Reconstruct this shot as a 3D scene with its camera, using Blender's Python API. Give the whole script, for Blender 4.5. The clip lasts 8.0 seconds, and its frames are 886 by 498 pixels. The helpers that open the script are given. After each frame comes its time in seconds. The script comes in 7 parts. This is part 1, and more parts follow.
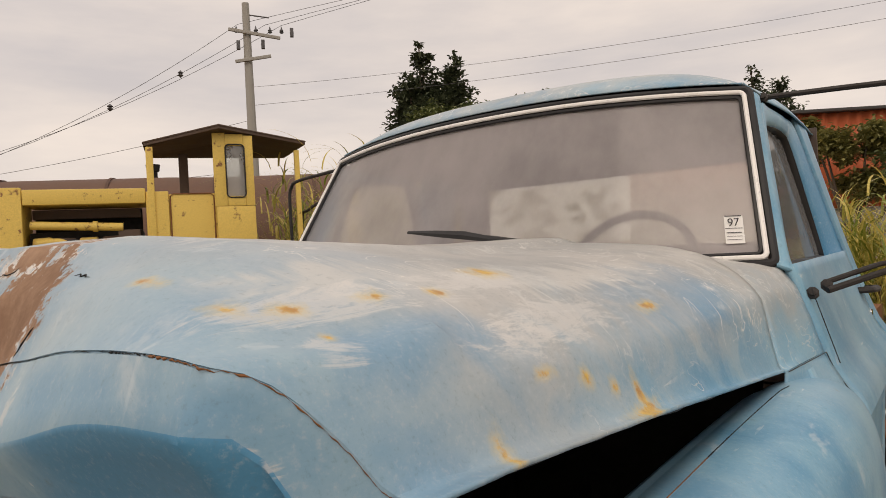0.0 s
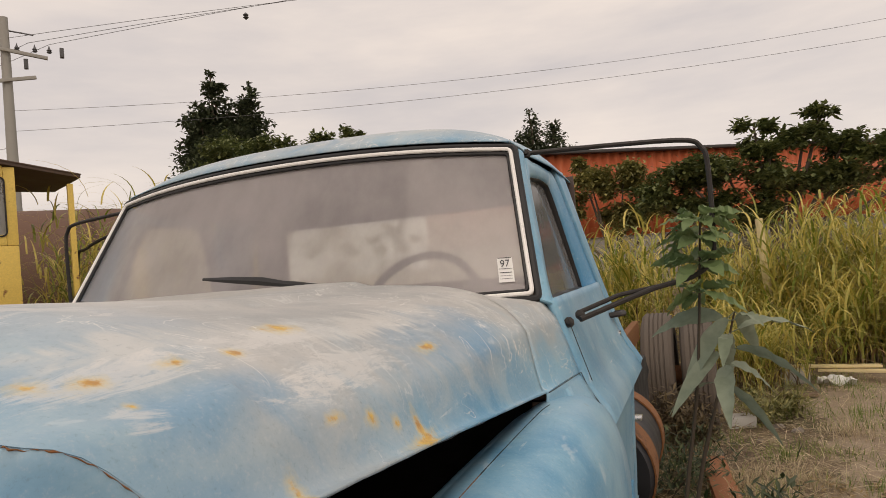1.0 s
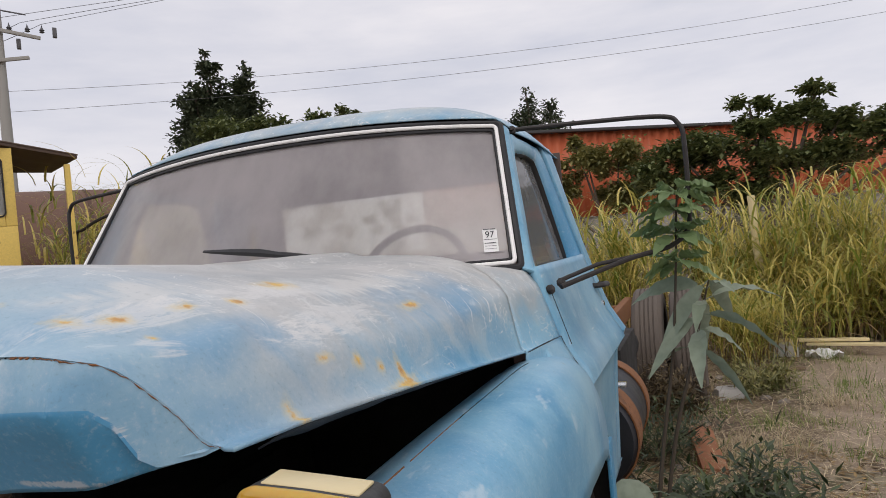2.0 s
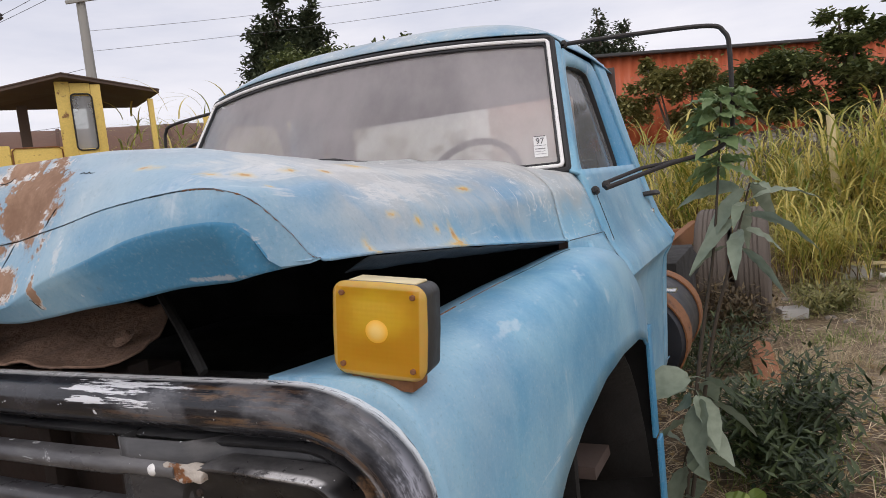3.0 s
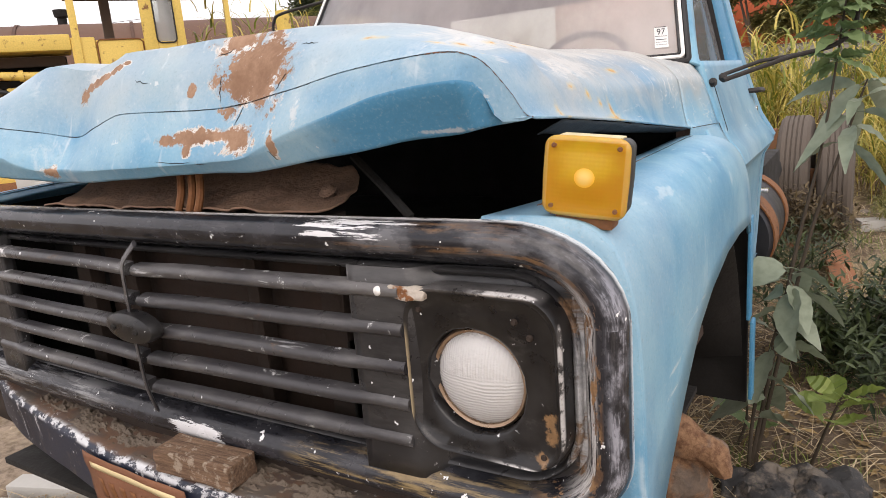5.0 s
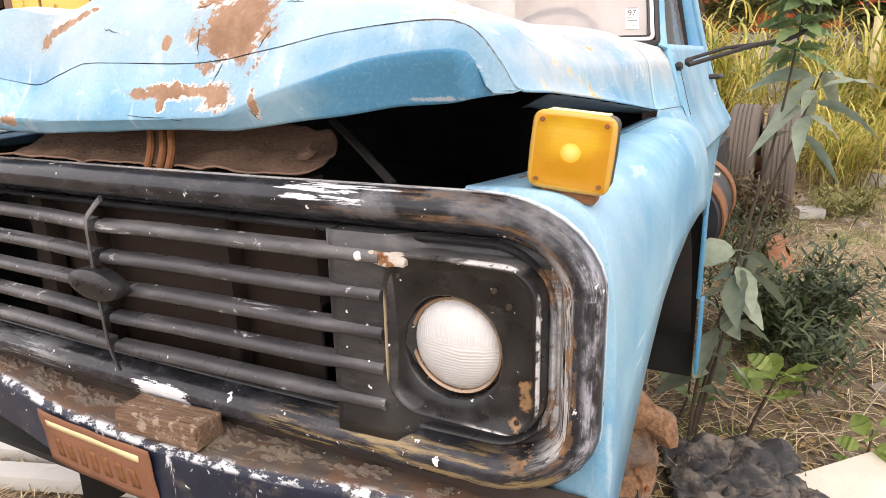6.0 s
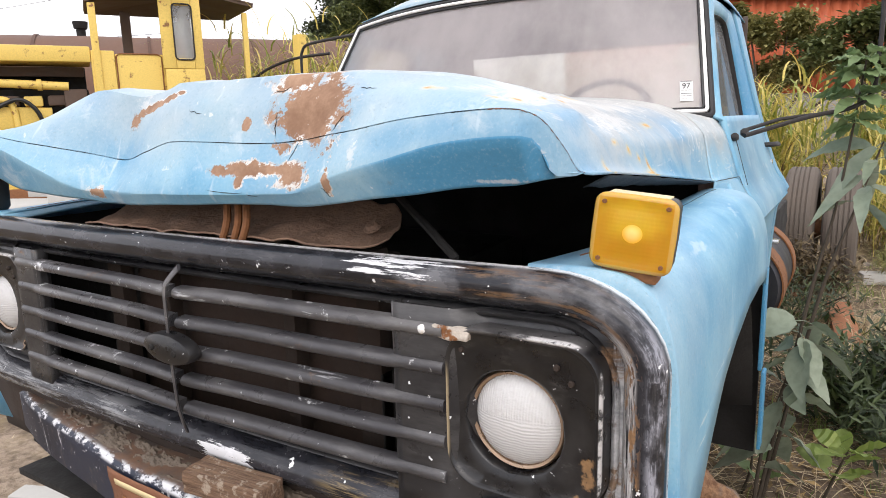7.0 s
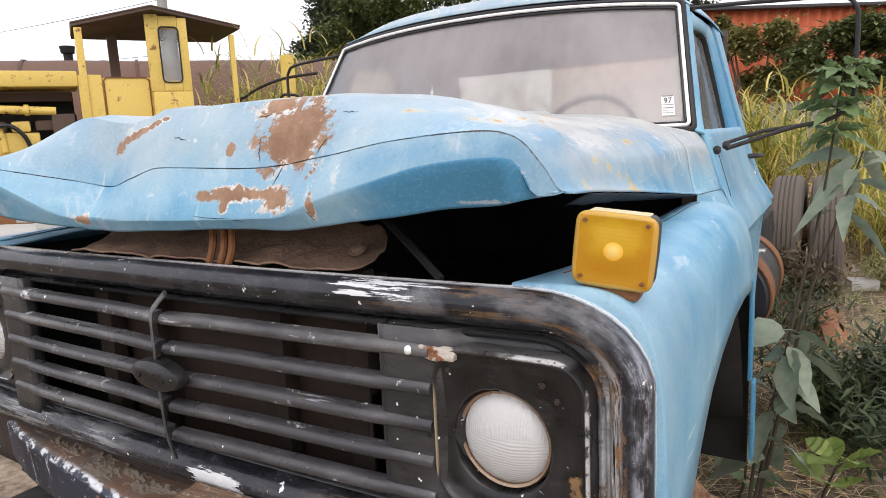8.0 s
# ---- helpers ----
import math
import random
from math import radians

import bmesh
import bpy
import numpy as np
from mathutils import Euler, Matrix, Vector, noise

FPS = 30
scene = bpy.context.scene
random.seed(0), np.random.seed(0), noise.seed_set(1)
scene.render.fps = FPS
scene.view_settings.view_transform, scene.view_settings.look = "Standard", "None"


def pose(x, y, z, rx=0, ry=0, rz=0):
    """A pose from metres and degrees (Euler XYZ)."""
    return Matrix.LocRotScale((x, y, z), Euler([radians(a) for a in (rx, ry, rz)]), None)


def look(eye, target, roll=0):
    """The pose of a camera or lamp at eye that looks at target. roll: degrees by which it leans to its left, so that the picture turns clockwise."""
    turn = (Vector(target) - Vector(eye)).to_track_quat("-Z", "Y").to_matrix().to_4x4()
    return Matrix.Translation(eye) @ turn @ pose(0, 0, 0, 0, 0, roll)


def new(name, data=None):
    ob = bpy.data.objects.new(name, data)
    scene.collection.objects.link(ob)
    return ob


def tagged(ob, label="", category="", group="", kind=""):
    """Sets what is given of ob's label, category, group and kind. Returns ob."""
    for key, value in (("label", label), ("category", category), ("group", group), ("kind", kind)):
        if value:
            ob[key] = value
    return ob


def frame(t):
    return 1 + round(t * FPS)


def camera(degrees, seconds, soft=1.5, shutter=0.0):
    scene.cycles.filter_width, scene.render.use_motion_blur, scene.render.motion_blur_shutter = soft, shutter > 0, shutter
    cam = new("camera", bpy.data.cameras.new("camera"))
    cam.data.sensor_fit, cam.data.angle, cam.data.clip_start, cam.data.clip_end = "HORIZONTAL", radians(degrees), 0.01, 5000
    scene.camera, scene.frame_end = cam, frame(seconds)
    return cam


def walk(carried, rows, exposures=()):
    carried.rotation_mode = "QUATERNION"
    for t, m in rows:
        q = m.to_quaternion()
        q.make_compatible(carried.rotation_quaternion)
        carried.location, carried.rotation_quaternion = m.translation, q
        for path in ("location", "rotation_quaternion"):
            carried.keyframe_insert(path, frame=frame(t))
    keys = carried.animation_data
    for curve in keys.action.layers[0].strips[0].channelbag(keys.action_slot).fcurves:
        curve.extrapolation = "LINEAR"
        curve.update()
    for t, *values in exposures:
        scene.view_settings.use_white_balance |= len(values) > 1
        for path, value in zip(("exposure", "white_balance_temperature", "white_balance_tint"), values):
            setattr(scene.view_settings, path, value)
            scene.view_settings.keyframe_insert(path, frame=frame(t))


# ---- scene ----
import functools

cam = camera(66.9, 8.0, soft=0.9)
PATH = [
    (0, (1.174, -0.245, 1.676), (-0.051, 1.337, 1.674), -3.1),
    (0.5, (1.214, -0.274, 1.711), (0.304, 1.505, 1.802), -5.2),
    (0.8, (1.231, -0.307, 1.714), (0.47, 1.541, 1.789), -4.8),
    (1, (1.239, -0.323, 1.705), (0.529, 1.546, 1.758), -4.9),
    (1.2, (1.225, -0.327, 1.689), (0.555, 1.558, 1.709), -4.3),
    (2.3, (1.352, -0.461, 1.669), (0.595, 1.39, 1.633), -6.2),
    (2.5, (1.388, -0.501, 1.644), (0.581, 1.327, 1.572), -6.8),
    (3, (1.409, -0.607, 1.597), (0.504, 1.166, 1.407), -5.9),
    (3.2, (1.392, -0.638, 1.607), (0.46, 1.109, 1.323), -5.8),
    (3.5, (1.355, -0.707, 1.589), (0.412, 1.029, 1.278), -5.9),
    (3.8, (1.307, -0.775, 1.622), (0.261, 0.9, 1.305), -5.7),
    (4, (1.295, -0.812, 1.607), (0.204, 0.839, 1.317), -5.8),
    (4.5, (1.294, -0.847, 1.614), (0.205, 0.812, 1.368), -4.5),
    (4.8, (1.303, -0.85, 1.615), (0.231, 0.807, 1.292), -4.4),
    (5, (1.305, -0.858, 1.566), (0.265, 0.789, 1.115), -4.7),
    (5.2, (1.302, -0.861, 1.544), (0.321, 0.793, 0.995), -4.4),
    (6.3, (1.251, -0.91, 1.582), (0.35, 0.807, 1.093), -0.7),
    (6.5, (1.246, -0.917, 1.592), (0.297, 0.792, 1.171), -0.4),
    (7, (1.257, -0.931, 1.604), (0.218, 0.737, 1.232), -1.5),
    (7.5, (1.266, -0.93, 1.611), (0.209, 0.735, 1.277), -2.5),
    (8, (1.272, -0.929, 1.614), (0.25, 0.759, 1.286), -2.7),
]

# ---- light ----
EXPOSURES = [(0.0, -0.25, 8000, 18), (1.2, -0.25, 7850, 18), (2.3, -0.1, 6350, 16), (3.5, 0.07, 6600, 18), (4.5, 0.3, 6600, 17), (5.0, 0.5, 7000, 18), (5.2, 0.85, 7200, 19), (6.3, 1.07, 6900, 17), (6.5, 1.0, 6750, 16), (7.0, 0.74, 6600, 15), (8.0, 0.52, 6550, 15)]
walk(cam, [(t, look(eye, target, roll)) for t, eye, target, roll in PATH], EXPOSURES)

world = bpy.data.worlds.new("overcast")
scene.world = world
world.use_nodes = True
wt = world.node_tree
bg = wt.nodes["Background"]
sky = wt.nodes.new("ShaderNodeTexSky")
sky.sky_type, sky.sun_disc = "NISHITA", False
sky.sun_elevation, sky.sun_rotation = radians(48), radians(215)
# cloud cover over the sky: soft grey sheets with thin places
wco = wt.nodes.new("ShaderNodeTexCoord")
wmap = wt.nodes.new("ShaderNodeMapping")
wmap.inputs["Scale"].default_value = (1.2, 1.2, 5.0)
wt.links.new(wco.outputs["Generated"], wmap.inputs["Vector"])
wno = wt.nodes.new("ShaderNodeTexNoise")
wno.inputs["Scale"].default_value, wno.inputs["Detail"].default_value, wno.inputs["Roughness"].default_value = 1.6, 6.0, 0.55
wt.links.new(wmap.outputs["Vector"], wno.inputs["Vector"])
wra = wt.nodes.new("ShaderNodeValToRGB")
wra.color_ramp.elements[0].position, wra.color_ramp.elements[0].color = 0.34, (7.8, 8.3, 9.2, 1)
wra.color_ramp.elements[1].position, wra.color_ramp.elements[1].color = 0.66, (11.1, 11.2, 11.3, 1)
wt.links.new(wno.outputs["Fac"], wra.inputs["Fac"])
wmx = wt.nodes.new("ShaderNodeMix")
wmx.data_type = "RGBA"
wmx.inputs["Factor"].default_value = 0.88
wt.links.new(sky.outputs["Color"], wmx.inputs["A"])
wt.links.new(wra.outputs["Color"], wmx.inputs["B"])
wt.links.new(wmx.outputs["Result"], bg.inputs["Color"])
bg.inputs["Strength"].default_value = 0.092

sun = new("sun", bpy.data.lights.new("sun", "SUN"))
sun.data.energy, sun.data.angle, sun.data.color = 1.2, radians(60), (1.0, 0.95, 0.88)
sun.matrix_world = look((4, -6, 9), (0, 0.6, 0))


# ---- materials ----
class Nodes:
    """A material's node tree, with short calls for the nodes that are used here."""

    def __init__(self, name, rough=0.6, metal=0.0):
        self.mat = bpy.data.materials.new(name)
        self.mat.use_nodes = True
        self.t = self.mat.node_tree
        self.b = self.t.nodes["Principled BSDF"]
        self.out = self.t.nodes["Material Output"]
        self.b.inputs["Roughness"].default_value, self.b.inputs["Metallic"].default_value = rough, metal
        self.co = self.t.nodes.new("ShaderNodeTexCoord").outputs["Object"]

    def put(self, sock, v):
        if isinstance(v, bpy.types.NodeSocket):
            self.t.links.new(v, sock)
        elif isinstance(v, (tuple, list)) and len(v) == 3 and sock.type == "RGBA":
            sock.default_value = (*v, 1)
        else:
            sock.default_value = v

    def vec(self, scale=(1, 1, 1), move=(0, 0, 0), turn=(0, 0, 0)):
        n = self.t.nodes.new("ShaderNodeMapping")
        n.inputs["Scale"].default_value, n.inputs["Location"].default_value = scale, move
        n.inputs["Rotation"].default_value = [radians(a) for a in turn]
        self.t.links.new(self.co, n.inputs["Vector"])
        return n.outputs["Vector"]

    def noise(self, scale, detail=4.0, rough=0.55, vec=None, bend=0.0):
        n = self.t.nodes.new("ShaderNodeTexNoise")
        self.put(n.inputs["Vector"], vec or self.co)
        for k, v in (("Scale", scale), ("Detail", detail), ("Roughness", rough), ("Distortion", bend)):
            n.inputs[k].default_value = v
        return n.outputs["Fac"]

    def ramp(self, fac, lo, hi, a=0.0, b=1.0):
        n = self.t.nodes.new("ShaderNodeMapRange")
        n.interpolation_type = "SMOOTHSTEP"
        self.put(n.inputs["Value"], fac)
        for k, v in (("From Min", lo), ("From Max", hi), ("To Min", a), ("To Max", b)):
            n.inputs[k].default_value = v
        return n.outputs["Result"]

    def mix(self, fac, a, b):
        n = self.t.nodes.new("ShaderNodeMix")
        n.data_type = "RGBA"
        self.put(n.inputs["Factor"], fac)
        self.put(n.inputs["A"], a)
        self.put(n.inputs["B"], b)
        return n.outputs["Result"]

    def calc(self, op, a, b=0.0):
        n = self.t.nodes.new("ShaderNodeMath")
        n.operation = op
        self.put(n.inputs[0], a)
        self.put(n.inputs[1], b)
        return n.outputs[0]

    def spot(self, centre, radii):
        """Distance from a centre in radii: 1 on the rim of the ellipsoid."""
        n = self.t.nodes.new("ShaderNodeMapping")
        n.vector_type = "POINT"
        n.inputs["Scale"].default_value = [1 / r for r in radii]
        n.inputs["Location"].default_value = [-c / r for c, r in zip(centre, radii)]
        self.t.links.new(self.co, n.inputs["Vector"])
        d = self.t.nodes.new("ShaderNodeVectorMath")
        d.operation = "LENGTH"
        self.t.links.new(n.outputs["Vector"], d.inputs[0])
        return d.outputs["Value"]

    def axis(self, which):
        n = self.t.nodes.new("ShaderNodeSeparateXYZ")
        self.t.links.new(self.co, n.inputs[0])
        return n.outputs[which]

    def rand(self):
        return self.t.nodes.new("ShaderNodeObjectInfo").outputs["Random"]

    def island(self):
        return self.t.nodes.new("ShaderNodeNewGeometry").outputs["Random Per Island"]

    def bump(self, height, strength=0.3, distance=0.01):
        n = self.t.nodes.new("ShaderNodeBump")
        n.inputs["Strength"].default_value, n.inputs["Distance"].default_value = strength, distance
        self.put(n.inputs["Height"], height)
        self.t.links.new(n.outputs["Normal"], self.b.inputs["Normal"])

    def base(self, colour):
        self.put(self.b.inputs["Base Color"], colour)
        return self

    def set(self, **kw):
        for k, v in kw.items():
            self.put(self.b.inputs[k.replace("_", " ")], v)
        return self


def plain(name, colour, rough=0.6, metal=0.0, vary=0.25, scale=8.0, bump=0.15):
    """A surface of one colour with blotches at two scales and a fine relief."""
    n = Nodes(name, rough, metal)
    big, fine = n.noise(scale, 5), n.noise(scale * 9, 3)
    dark, light = [c * (1 - vary) for c in colour], [min(1, c * (1 + vary)) for c in colour]
    n.base(n.mix(n.calc("ADD", n.calc("MULTIPLY", big, 0.7), n.calc("MULTIPLY", fine, 0.3)), dark, light))
    n.put(n.b.inputs["Roughness"], n.ramp(big, 0.3, 0.7, max(0.05, rough - 0.12), min(1, rough + 0.12)))
    n.bump(fine, bump, 0.004)
    return n.mat


def rusty(name, paint, rust_share=0.5, scale=9.0, rough=0.75):
    """Painted steel, partly rusted."""
    n = Nodes(name, rough)
    a, f = n.noise(scale, 8, 0.65), n.noise(scale * 8, 4)
    rust = n.mix(f, (0.10, 0.038, 0.014), (0.32, 0.13, 0.045))
    m = n.ramp(a, 0.62 - 0.35 * rust_share, 0.7 - 0.35 * rust_share)
    n.base(n.mix(m, n.mix(f, [c * 0.7 for c in paint], [min(1, c * 1.15) for c in paint]), rust))
    n.bump(n.calc("ADD", f, m), 0.35, 0.004)
    return n.mat


PAINT, DEEP = (0.185, 0.43, 0.595), (0.065, 0.28, 0.475)


def truck_paint(name, patches=(), stains=(), fade_from=None, fresh=(), primer=(), runs=False):
    """Old sky-blue paint: faded, scuffed, peeled to primer and rust at the patches, with orange stains."""
    n = Nodes(name, 0.42)
    big, mid, fine = n.noise(2.2, 5, 0.6), n.noise(9, 6, 0.6, bend=0.6), n.noise(60, 3)
    blue = n.mix(n.ramp(big, 0.35, 0.68), DEEP, PAINT)
    blue = n.mix(n.ramp(mid, 0.35, 0.8, 0, 0.55), blue, (0.32, 0.57, 0.67))
    blue = n.mix(n.ramp(n.noise(1.7, 6, 0.65, n.vec((1, 1, 0.7), (6, 2, 3))), 0.40, 0.68, 0, 0.3 if fade_from else 0.36), blue, (0.45, 0.57, 0.63))
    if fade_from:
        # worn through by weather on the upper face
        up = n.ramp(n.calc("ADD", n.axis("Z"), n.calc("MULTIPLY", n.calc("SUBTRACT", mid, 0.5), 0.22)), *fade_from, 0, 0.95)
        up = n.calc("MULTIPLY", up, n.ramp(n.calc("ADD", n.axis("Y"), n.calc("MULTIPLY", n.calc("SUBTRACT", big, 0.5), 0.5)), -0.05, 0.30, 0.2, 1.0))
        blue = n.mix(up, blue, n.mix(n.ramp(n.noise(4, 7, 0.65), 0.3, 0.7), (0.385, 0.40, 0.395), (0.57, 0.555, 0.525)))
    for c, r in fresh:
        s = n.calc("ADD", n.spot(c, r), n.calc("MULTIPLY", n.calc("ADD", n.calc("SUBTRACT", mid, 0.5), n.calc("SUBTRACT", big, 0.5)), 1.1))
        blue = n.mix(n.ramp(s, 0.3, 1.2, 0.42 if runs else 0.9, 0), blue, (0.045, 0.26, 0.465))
    if runs:
        # whitish wear along the shoulder, run down over the side in drips
        shoulder = n.calc("ADD", n.axis("X"), n.calc("MULTIPLY", n.calc("SUBTRACT", big, 0.5), 0.10))
        drip = n.noise(1.0, 6, 0.6, n.vec((2.5, 26, 2.5), (4, 1, 2)), 0.25)
        reach = n.calc("ADD", shoulder, n.calc("MULTIPLY", n.calc("SUBTRACT", drip, 0.5), -0.22))
        wear = n.calc("MULTIPLY", n.ramp(reach, 0.69, 0.735), n.ramp(reach, 0.775, 0.80, 1, 0))
        wear = n.calc("MULTIPLY", wear, n.ramp(n.axis("Y"), 0.0, 0.08))
        wear = n.calc("MULTIPLY", wear, n.ramp(n.noise(7, 6, 0.65, n.vec((1, 0.6, 1), (5, 5, 5))), 0.42, 0.60, 0.08, 0.7))
        blue = n.mix(wear, blue, (0.64, 0.64, 0.61))
        veil = n.ramp(n.noise(2.6, 5, 0.6, n.vec((1, 0.8, 1), (7, 2, 9)), 0.6), 0.45, 0.65, 0, 0.6)
        blue = n.mix(n.calc("MULTIPLY", veil, n.ramp(n.axis("Y"), 0.05, 0.3)), blue, (0.46, 0.45, 0.415))
    # pale scuffs and long scratches
    scuff = n.ramp(n.noise(5, 9, 0.72, n.vec((1.3, 0.6, 1.6), turn=(0, 0, 25)), 0.7), 0.57, 0.70, 0, 0.38 if fade_from else 0.12)
    blue = n.mix(scuff, blue, (0.66, 0.71, 0.71))
    arcs = n.ramp(n.noise(3.4, 4, 0.5, n.vec((1, 1, 1), (2, 7, 1)), 3.0), 0.487, 0.5)
    arcs = n.calc("MULTIPLY", arcs, n.ramp(n.noise(3.4, 4, 0.5, n.vec((1, 1, 1), (2, 7, 1)), 3.0), 0.5, 0.513, 0.6, 0))
    blue = n.mix(n.calc("MULTIPLY", n.calc("MULTIPLY", arcs, n.ramp(n.axis("Y"), 0.12, 0.25)), n.ramp(big, 0.45, 0.6, 0, 0.85 if fade_from else 0.15)), blue, (0.70, 0.72, 0.70))
    streak = n.ramp(n.noise(16, 3, 0.5, n.vec((2.5, 0.8, 0.25))), 0.64, 0.74, 0, 0.3)
    blue = n.mix(streak, blue, (0.72, 0.77, 0.78))
    grime = n.ramp(n.noise(26, 6, 0.7), 0.62, 0.8, 0, 0.5)
    col = n.mix(grime, blue, (0.14, 0.16, 0.15))
    ragged = n.calc("MULTIPLY", n.calc("SUBTRACT", n.noise(38, 6, 0.72), 0.5), 2.4)
    smear = n.calc("ADD", n.calc("MULTIPLY", n.calc("SUBTRACT", n.noise(34, 10, 0.8, n.vec((1.0, 0.22, 1.0), turn=(0, 0, 18)), 0.8), 0.5), 5.0), n.calc("MULTIPLY", n.calc("SUBTRACT", n.noise(9, 4, 0.6), 0.5), 2.0))
    for c, r in primer:
        col = n.mix(n.ramp(n.calc("ADD", n.spot(c, r), smear), 0.3, 0.9, 0.55, 0), col, (0.68, 0.68, 0.66))
    blot = n.mix(n.ramp(fine, 0.35, 0.65), (0.48, 0.22, 0.025), (0.74, 0.47, 0.05))
    for c, r in stains:
        s = n.calc("ADD", n.spot(c, r), ragged)
        col = n.mix(n.ramp(s, 0.2, 1.3, 0.55, 0), col, (0.70, 0.55, 0.24))
        col = n.mix(n.ramp(s, 0.1, 0.6, 0.9, 0), col, blot)
    peel = None
    for c, r in patches:
        s = n.calc("ADD", n.spot(c, r), n.calc("ADD", n.calc("MULTIPLY", n.calc("SUBTRACT", n.noise(10, 4, 0.6), 0.45), 1.9), n.calc("MULTIPLY", n.calc("SUBTRACT", n.noise(30, 10, 0.8), 0.48), 2.9)))
        peel = n.calc("MINIMUM", peel, s) if peel else s
    # dust and fine scratches
    speck = n.noise(150, 5, 0.75)
    col = n.mix(n.ramp(speck, 0.50, 0.75, 0, 0.28), col, (0.62, 0.63, 0.62))
    col = n.mix(n.ramp(speck, 0.46, 0.28, 0, 0.30), col, (0.10, 0.16, 0.19))
    sweep = n.noise(5.5, 3, 0.5, n.vec((1, 0.8, 1), (3, 9, 2)), 2.2)
    line = n.calc("MULTIPLY", n.calc("MULTIPLY", n.ramp(sweep, 0.488, 0.497), n.ramp(sweep, 0.497, 0.506, 1, 0)), n.ramp(n.axis("Y"), 0.08, 0.2))
    col = n.mix(n.calc("MULTIPLY", line, n.ramp(n.noise(3, 3, 0.5, n.vec((1, 1, 1), (8, 1, 1))), 0.44, 0.56, 0, 0.85 if fade_from else 0.0)), col, (0.74, 0.74, 0.71))
    hair = n.noise(22, 6, 0.6, n.vec((1.6, 0.12, 1.6), (1, 3, 2), (0, 0, -30)), 0.3)
    col = n.mix(n.calc("MULTIPLY", n.ramp(hair, 0.66, 0.69), n.ramp(mid, 0.45, 0.6, 0, 0.55)), col, (0.74, 0.76, 0.75))
    chips = n.ramp(n.noise(70, 5, 0.75), 0.735, 0.76)
    col = n.mix(n.calc("MULTIPLY", chips, 0.7), col, (0.72, 0.70, 0.66))
    high = n.calc("MULTIPLY", fine, 0.06)
    if peel:
        lifted = n.calc("MULTIPLY", n.ramp(peel, 1.06, 1.11, 1, 0), n.ramp(n.noise(11, 4, 0.6, n.vec((1, 1, 1), (3, 3, 1))), 0.46, 0.56, 0.12, 1.0))
        col = n.mix(lifted, col, n.mix(n.noise(30, 5), (0.58, 0.54, 0.49), (0.84, 0.83, 0.80)))
        rust = n.mix(n.ramp(n.noise(9, 9, 0.75), 0.3, 0.7), (0.22, 0.12, 0.07), (0.43, 0.27, 0.175))
        bare = n.ramp(n.calc("ADD", peel, n.calc("MULTIPLY", n.calc("SUBTRACT", n.noise(19, 6, 0.7), 0.5), 1.1)), 0.88, 0.93, 1, 0)
        col = n.mix(bare, col, rust)
        high = n.calc("ADD", high, n.ramp(peel, 0.96, 1.04))
        n.put(n.b.inputs["Roughness"], n.ramp(bare, 0, 1, 0.42, 0.85))
    n.base(col)
    n.bump(high, 0.5, 0.0035)
    return n.mat


